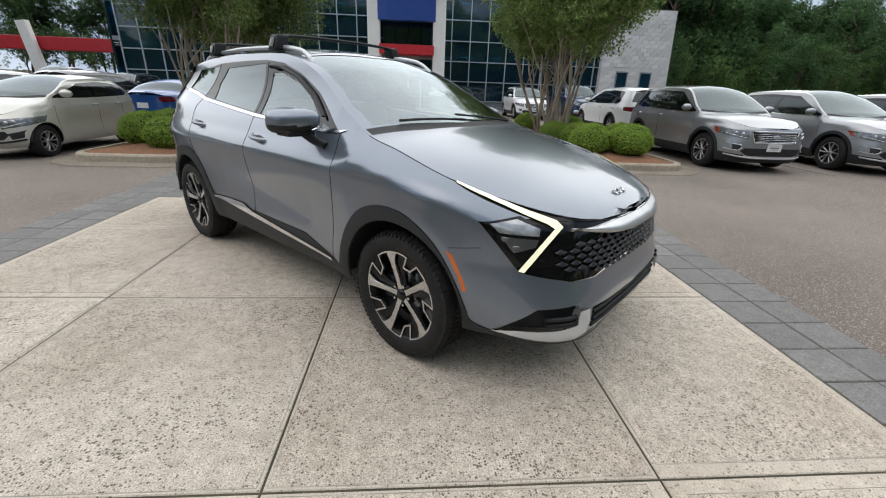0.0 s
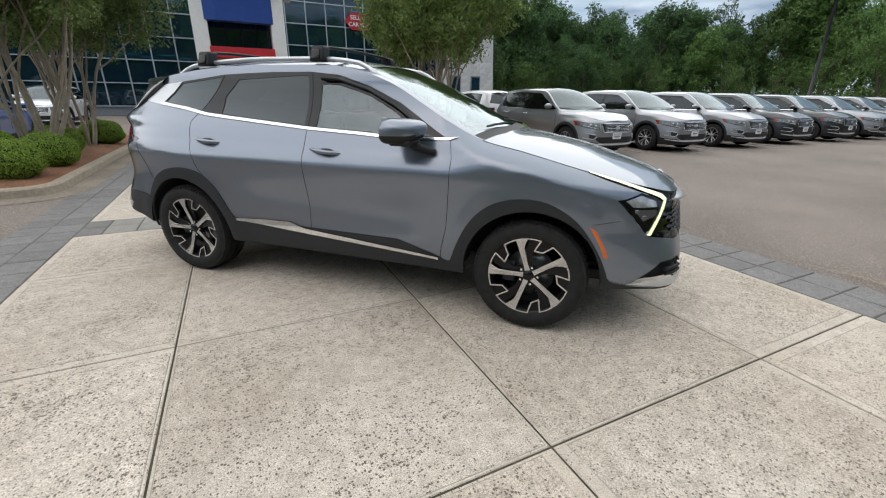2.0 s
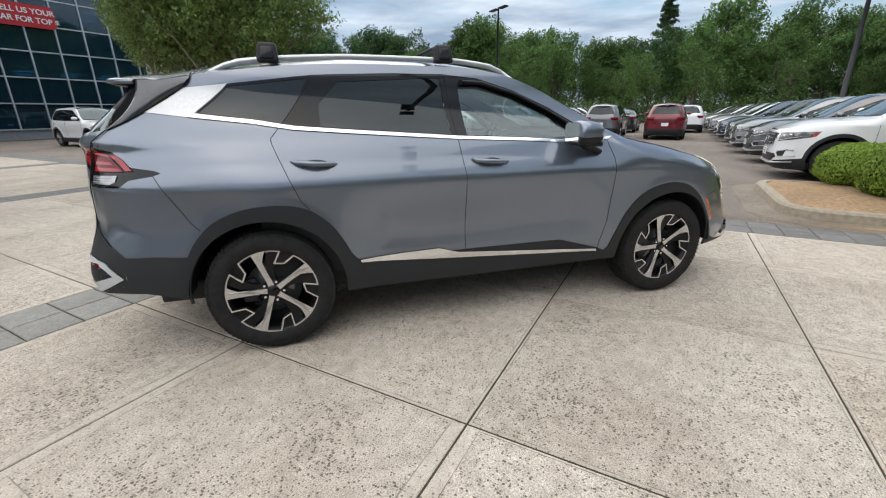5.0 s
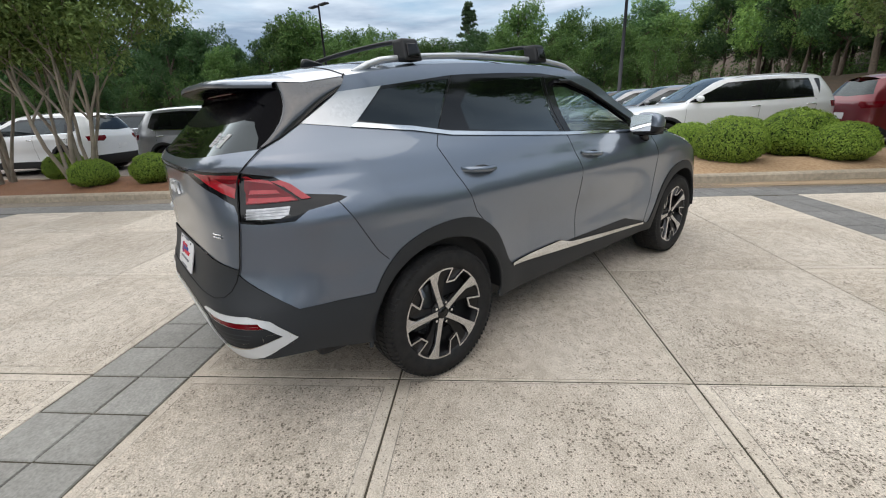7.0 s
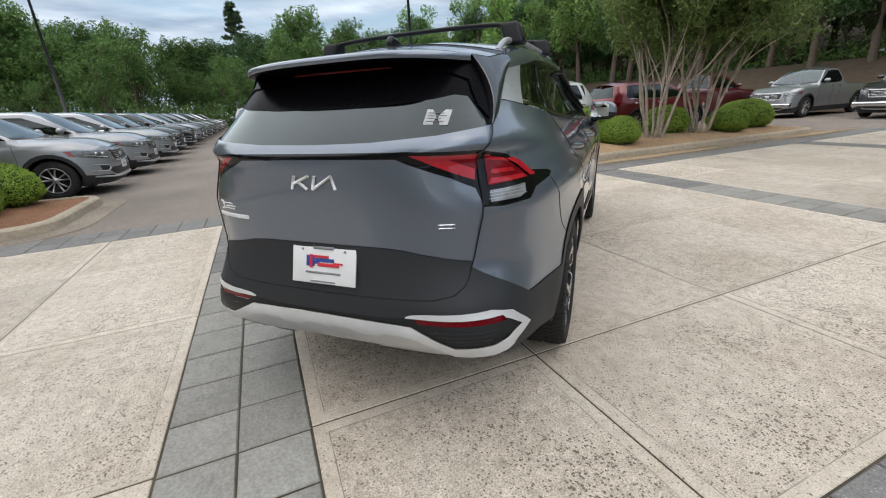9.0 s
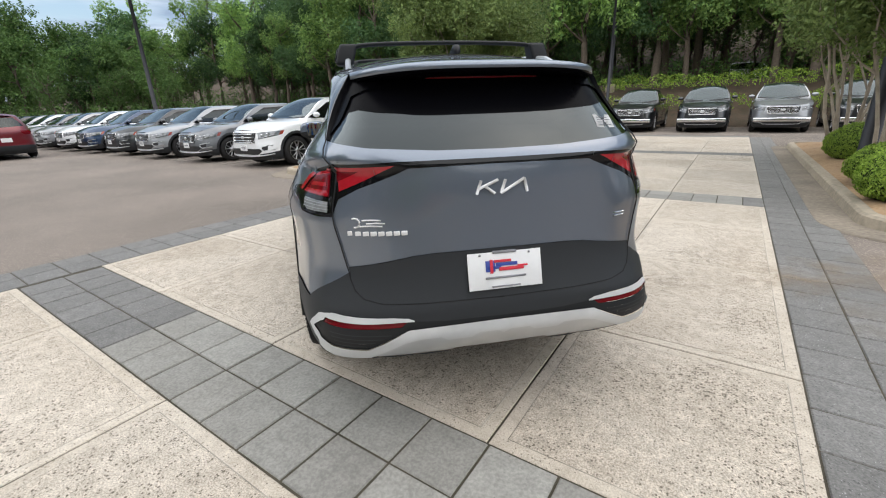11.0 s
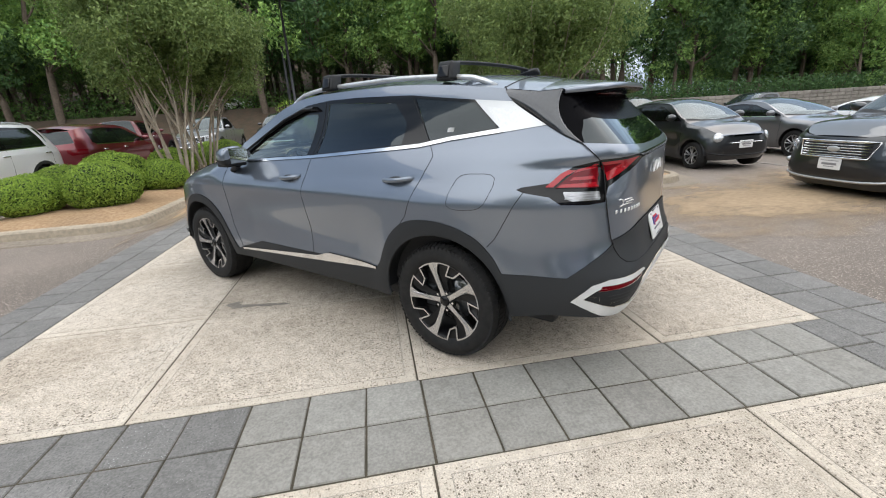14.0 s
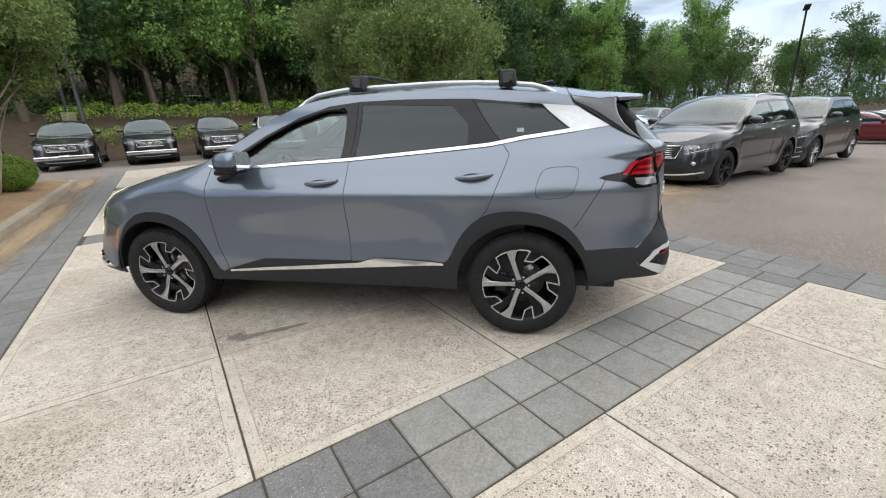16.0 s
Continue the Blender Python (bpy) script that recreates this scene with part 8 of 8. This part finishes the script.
    if style not in ("bubble", "hatchback"):
        top_, low_ = [(-w * 0.52 + w * 1.04 * i / 8, g1 - 0.004) for i in range(9)], [(w * 0.46 - w * 0.92 * i / 8, g0 - 0.01) for i in range(9)]
        bm = bmesh.new()
        add_tube(bm, [nose(y, z, 0.010) for y, z in top_ + low_ + top_[:1]], 0.014, 6)
        part("grille_frame", bm, bright, body)
    bm = bmesh.new()
    bmesh.ops.create_uvsphere(bm, u_segments=14, v_segments=7, radius=1)
    q = nose(0.0, (g0 + g1) / 2, 0.012)
    bm.transform(Matrix.Translation(q) @ Matrix.Diagonal((0.012, 0.085, 0.040, 1)))
    part("emblem", bm, SILVER, body)
    if style != "bubble":
        for sg in (1, -1):
            bm = bmesh.new()
            for y, dz in ((w * 0.66, -0.050), (w * 0.76, -0.035)):
                t = bmesh.new()
                bmesh.ops.create_uvsphere(t, u_segments=12, v_segments=8, radius=0.030)
                t.transform(Matrix.Translation(nose(y * sg, g1 + dz, -0.012)))
                merge(bm, t)
            add_tube(bm, [nose(y * sg, z, 0.004) for y, z in ((w * 0.60, g1 - 0.135), (w * 0.70, g1 - 0.115), (w * 0.80, g1 - 0.085), (w * 0.88, g1 - 0.055))], 0.009, 5)
            part("lamp_module", bm, BRIGHTLENS, body)
    if style in ("suv", "large_suv") and chrome and not dark_wheels:
        for sg in (1, -1):
            bm = bmesh.new()
            add_tube(bm, [nose(y * sg, z, 0.008) for y, z in ((w * 0.86, 0.585), (w * 0.68, 0.555), (w * 0.66, 0.50), (w * 0.72, 0.445), (w * 0.88, 0.47))], 0.012, 5)
            part("fog_lamp_trim", bm, SILVER, body)
    bm = bmesh.new()
    add_tube(bm, [nose(w * (k / 6 - 1) * 0.86, 0.300 + 0.06 * abs(k / 6 - 1) ** 3, 0.008) for k in range(13)], 0.017, 5)
    part("bumper_lip", bm, SILVER if style in ("suv", "large_suv") else BLACKPLASTIC, body)
    if dark_wheels:
        for sg in (1, -1):
            bm = bmesh.new()
            bmesh.ops.create_uvsphere(bm, u_segments=14, v_segments=8, radius=0.042)
            bm.transform(Matrix.Translation(nose(w * 0.74 * sg, 0.52, 0.0)))
            part("fog_lamp", bm, BRIGHTLENS, body)
    p = sh.at(*F_(0.0, 0.52))
    fp_ = part("front_plate", box(p.x + 0.004, p.x + 0.018, -0.153, 0.153, 0.445, 0.595, 0.004, seg=1), PLATE, body, smooth=False)
    bm = bmesh.new()
    for y0, y1, z0, z1 in ((-0.10, 0.10, 0.505, 0.535), (-0.07, 0.07, 0.480, 0.490), (-0.12, 0.12, 0.563, 0.572)):
        add_box(bm, p.x + 0.017, p.x + 0.0195, y0, y1, z0, z1)
    part("plate_print", bm, INK_GREY, fp_, smooth=False)
    if rails:
        for sg in (1, -1):
            bm = bmesh.new()
            pts = []
            for k in range(13):
                x = r0 - 0.15 + (endx - r0 + 0.25) * k / 12
                q = sh.top(x, 0.92)
                pts.append((x, q.y * sg, q.z - 0.01 + 0.045 * min(1, min(k, 12 - k) / 1.5)))
            add_tube(bm, pts, 0.016, 6)
            part("roof_rail", bm, SILVER, body)
    if style == "pickup":
        part("bumper", box(h - 0.12, h + 0.05, -w * 0.9, w * 0.9, 0.42, 0.58, 0.04), CHROME if chrome else BLACKPLASTIC, body)
    return body


C_SILVER = paint("silver_paint", (0.30, 0.31, 0.325), 0.55)
C_GREY = paint("mid_grey_paint", (0.16, 0.165, 0.175), 0.6)
C_DARK = paint("dark_grey_paint", (0.021, 0.024, 0.028), 0.3)
C_BLACK = paint("black_paint", (0.006, 0.0065, 0.008), 0.0)
C_WHITE = paint("white_paint", (0.78, 0.79, 0.80), 0.0)
C_CREAM = paint("cream_paint", (0.60, 0.585, 0.53), 0.2)
C_BLUE = paint("blue_paint", (0.012, 0.085, 0.33), 0.4)
C_NAVY = paint("navy_paint", (0.02, 0.045, 0.10), 0.5)
C_RED = paint("red_paint", (0.15, 0.007, 0.014), 0.4)
C_WINE = paint("wine_paint", (0.10, 0.008, 0.014), 0.4)

KINDS = {}


def park(style, mat, words, u, v, turn, z=0.0, **opt):
    z += low(u, v) if z == 0.0 else 0.0
    key = (style, mat.name, tuple(sorted(opt.items())))
    if key not in KINDS:
        nm = {"suv": "parked_suv", "large_suv": "parked_large_suv", "hatchback": "hatchback_car", "bubble": "small_city_car", "sedan": "sedan_car", "pickup": "pickup_truck"}[style]
        KINDS[key] = make_car(style, mat, words, nm, **opt)
        ob = KINDS[key]
        ob.matrix_world = lot_pose(u, v, z, turn)
    else:
        ob = copy_thing(KINDS[key], lot_pose(u, v, z, turn))
    ob["label"] = words
    return ob


# row across the aisle, noses towards the drive
row = ["grey", "silver", "silver", "dark", "black", "silver", "grey", "grey", "silver", "dark", "silver", "white", "grey", "silver"]
TONE = {"grey": (C_GREY, "dark silver suv with chrome grille, parked in the row"), "silver": (C_SILVER, "silver suv with chrome grille, parked in the row"), "dark": (C_DARK, "dark grey suv with chrome grille, parked in the row"),
        "black": (C_BLACK, "black suv with chrome grille, parked in the row"), "white": (C_WHITE, "white suv with chrome grille, parked in the row"), "navy": (C_NAVY, "dark blue suv with chrome grille, parked in the row")}
row[0] = "silver"
for k, c in enumerate(row):
    park("suv", TONE[c][0], TONE[c][1], 7.75 + 3.03 * k, 6.95 - 0.06 * (k % 3), -90)
# row on the near side of the aisle
park("large_suv", C_WHITE, "white large suv with roof rails and black lower trim", 8.45, -5.9, 90, rails=True)
for k, c in enumerate(["grey", "silver", "dark", "navy", "white", "silver", "grey", "white", "silver", "dark", "silver", "white", "silver", "grey"]):
    park("suv", TONE[c][0], TONE[c][1], 11.5 + 2.95 * k, -5.75 + 0.07 * (k % 2), 90)
# second line behind the first rows
for k, (st, m, wds) in enumerate((("suv", C_WHITE, "white suv parked with its tail to the row"), ("suv", C_DARK, "dark grey suv parked behind the front row"), ("sedan", C_SILVER, "silver sedan parked behind the front row"), ("suv", C_GREY, "grey suv parked behind the front row"),
                                 ("suv", C_WHITE, "white suv parked with its tail to the row"), ("sedan", C_SILVER, "silver sedan parked behind the front row"), ("suv", C_DARK, "dark grey suv parked behind the front row"))):
    park(st, m, wds, 8.6 + 2.95 * k, 13.4, 90)
for u, v, st, m, wds in ((6.9, 22.0, "suv", C_WHITE, "white suv facing the drive near the showroom"), (10.0, 22.5, "pickup", C_NAVY, "dark blue pickup near the showroom"), (13.4, 22.0, "suv", C_DARK, "dark suv near the showroom"), (16.6, 22.2, "suv", C_BLACK, "black suv near the showroom"), (3.9, 29.6, "suv", C_BLACK, "black suv parked by the entrance")):
    park(st, m, wds, u, v, -90)
# cars standing in the aisle, tails to the drive
park("suv", C_GREY, "grey suv standing in the aisle, tail lamps towards the drive", 22.9, 1.9, 0)
park("suv", C_RED, "red suv standing in the aisle, tail towards the drive", 22.7, -1.1, 0)
park("sedan", C_BLACK, "black sedan further along the aisle", 29.5, 1.6, 0)
park("suv", C_WHITE, "white suv further along the aisle", 31.0, -2.2, 0)
# left rows near the showroom
park("hatchback", C_CREAM, "cream white small hatchback at the row's end", -7.15, 6.1, -90, cladding=False, chrome=False)
for k, (st, m, wds) in enumerate((("sedan", C_SILVER, "silver sedan in the row"), ("suv", C_DARK, "dark grey suv in the row"), ("sedan", C_WHITE, "white sedan in the row"), ("suv", C_SILVER, "silver suv in the row"), ("sedan", C_BLACK, "black sedan in the row"))):
    park(st, m, wds, -10.1 - 2.9 * k, 7.0, -90)
park("sedan", C_BLUE, "bright blue sedan with its boot to the row", -7.4, 12.0, 90, chrome=False)
for k, (st, m, wds) in enumerate((("suv", C_DARK, "dark suv behind the row"), ("suv", C_WHITE, "white suv behind the row"), ("suv", C_BLACK, "black suv behind the row"), ("sedan", C_SILVER, "silver sedan behind the row"))):
    park(st, m, wds, -10.4 - 2.9 * k, 12.6, 90)
park("suv", C_WHITE, "white suv parked before the glass front", -8.4, 22.0, -90)
park("sedan", C_SILVER, "silver sedan parked before the glass front", -12.0, 22.4, -90)
park("suv", C_BLACK, "black suv parked before the glass front", -15.2, 22.0, -90)
park("pickup", C_DARK, "dark pickup parked before the glass front", -18.4, 22.0, -90)
# near row on the other side of the drive
park("bubble", C_DARK, "small rounded dark grey city car", -7.55, -5.5, 90, cladding=False, chrome=False)
park("sedan", C_GREY, "grey sedan with bright wheels", -11.4, -6.8, 90, cladding=False)
park("suv", C_DARK, "dark grey suv with silver grille and black wheels", -8.75, -1.1, 0, dark_wheels=True, cladding=False, rails=True)
park("large_suv", C_BLACK, "black large suv standing behind another car", -14.0, -1.3, 0, dark_wheels=False, cladding=False)
park("sedan", C_WHITE, "white sedan parked across the aisle", -18.0, -8.5, 90, cladding=False)
park("pickup", C_GREY, "grey pickup parked beyond the sedans", -23.0, -11.0, 0)
park("pickup", C_DARK, "dark pickup parked beyond the sedans", -20.5, -16.5, 0, chrome=False)
for k in range(4):
    park("sedan", (C_RED, C_SILVER, C_WHITE, C_BLUE)[k], ("red", "silver", "white", "blue")[k] + " sedan far along the aisle", -26.5 - 3.0 * k, -2.6, 90, cladding=False)
# red cars and pickups towards the wooded bank
park("suv", C_RED, "red suv parked back to back with a white one", 8.5, -11.4, -90)
park("pickup", C_WINE, "dark red pickup near the bank", 10.6, -17.2, -90)
park("pickup", C_SILVER, "silver pickup facing the drive below the bank", 8.2, -20.8, 90)
for u, m, wds in ((4.6, C_BLACK, "black pickup with chrome bumper below the bank"), (1.75, C_BLACK, "black pickup with chrome bumper below the bank"), (-1.1, C_DARK, "dark grey pickup with chrome bumper below the bank"), (-3.8, C_SILVER, "silver pickup below the bank"), (-6.4, C_BLACK, "black pickup half hidden by bushes"), (-9.2, C_BLACK, "black pickup half hidden by bushes"), (-12.9, C_SILVER, "silver pickup facing the drive"), (-16.4, C_DARK, "dark pickup in the last row")):
    park("pickup", m, wds, u, -21.2, 90)
park("suv", C_WHITE, "white suv on the road above the bank", -3.0, -44.5, 180, bank(-3, -44.5))
park("suv", C_WHITE, "white suv on the road above the bank", -11.0, -44.0, 180, bank(-11, -44))
park("sedan", C_WHITE, "white sedan on the road above the bank", 14.0, -44.0, 0, bank(14, -44))


# ---- lamp posts, wall, hedge ----
def lamp_post(height):
    t = thing("lamp_post", "tall dark car park lamp post with twin heads", "lamp post", "car park lamps")
    bm = bmesh.new()
    add_tube(bm, [(0, 0, 0), (0, 0, height)], 0.10, 10, 0.06)
    part("pole", bm, POLE, t)
    part("base", box(-0.22, 0.22, -0.22, 0.22, -0.05, 0.5, 0.03), KERB, t, smooth=False)
    for s in (1, -1):
        part("lamp_head", box(0.15 * s if s > 0 else -1.0, 1.0 if s > 0 else -0.15, -0.18, 0.18, height - 0.02, height + 0.08, 0.03), POLE, t)
    return t


lp0 = lamp_post(8.0)
lp0.matrix_world = lot_pose(-36.4, -9.0, -0.7, 20)
for u, v, s in ((25.4, -8.6, 1.25), (39.2, 15.0, 1.35), (4.4, -25.0, 1.0), (5.6, -30.5, 1.1), (-4.35, -7.3, 1.35)):
    post = copy_thing(lp0, lot_pose(u, v, bank(u, v), 40 * s) @ Matrix.Scale(s, 4))
    if v == -7.3:  # this pole stands straight in the planting bed
        bpy.data.objects.remove([c for c in post.children if c.name.startswith("base")][0])

wall = thing("retaining_wall", "brown block retaining wall below the hedge", "wall", m=LOT)
blk = bpy.data.meshes.new("block")
bb = box(0.01, 1.19, -0.15, 0.15, 0.005, 0.245, 0.02, seg=1)
bb.to_mesh(blk); bb.free(); blk.materials.append(BRICKWALL)
for j in range(9):
    for i in range(30):
        child("block", blk, wall, -44 + i * 1.2 + (0.6 if j % 2 else 0), -23.8 + 0.02 * j, 0.25 * j - 0.85)
wall2 = thing("retaining_wall", "long brown block wall behind the far lot", "wall", m=LOT)
for j in range(5):
    for i in range(26):
        child("block", blk, wall2, -43.0 + 0.02 * j, -22 + i * 1.2 + (0.6 if j % 2 else 0), 0.25 * j - 0.75, 90)
bm = bmesh.new()
rng = random.Random(9)
for k in range(2800):
    if k % 2:
        u, v = rng.uniform(-46, -16), -25.5 + rng.uniform(-0.8, 0.8)
        z0 = 1.2
    else:
        u, v = -44.8 + rng.uniform(-0.8, 0.8), rng.uniform(-24, 12)
        z0 = 1.0
    at = Vector((u, v, z0 + rng.uniform(0, 1.2)))
    for _ in range(8):
        leaf_quad(bm, at + rand_dir(rng) * 0.3, (rand_dir(rng) + Vector((0, 0, 0.6))).normalized(), rng.uniform(0.12, 0.22), rng)
hd = part("hedge", bm, LEAFDARK, smooth=False)
hd.matrix_world = LOT
tagged(hd, "dark clipped hedge above the block wall", "hedge", kind="stuff")
# two tiers of clipped mounds on the bank below the woods
for v0, lift in ((-26.4, 0.05), (-30.2, 0.15)):
    bm = bmesh.new()
    for k in range(17):
        mid = Vector((-19 + 1.55 * k + rng.uniform(-0.3, 0.3), v0 + rng.uniform(-0.3, 0.3), 0))
        mid.z = bank(mid.x, mid.y) + lift
        w, h = rng.uniform(0.85, 1.2), rng.uniform(0.75, 1.05)
        for _ in range(420):
            d = rand_dir(rng, 0.0)
            f = rng.uniform(0.9, 1.05)
            leaf_quad(bm, mid + Vector((d.x * w * f, d.y * w * f, abs(d.z) ** 0.7 * h * f)), (d + rand_dir(rng) * 0.6).normalized(), rng.uniform(0.09, 0.16), rng)
    hd = part("hedge", bm, BOXLEAF, smooth=False)
    hd.matrix_world = LOT
    tagged(hd, "clipped green hedge mounds on the bank below the woods", "hedge", kind="stuff")
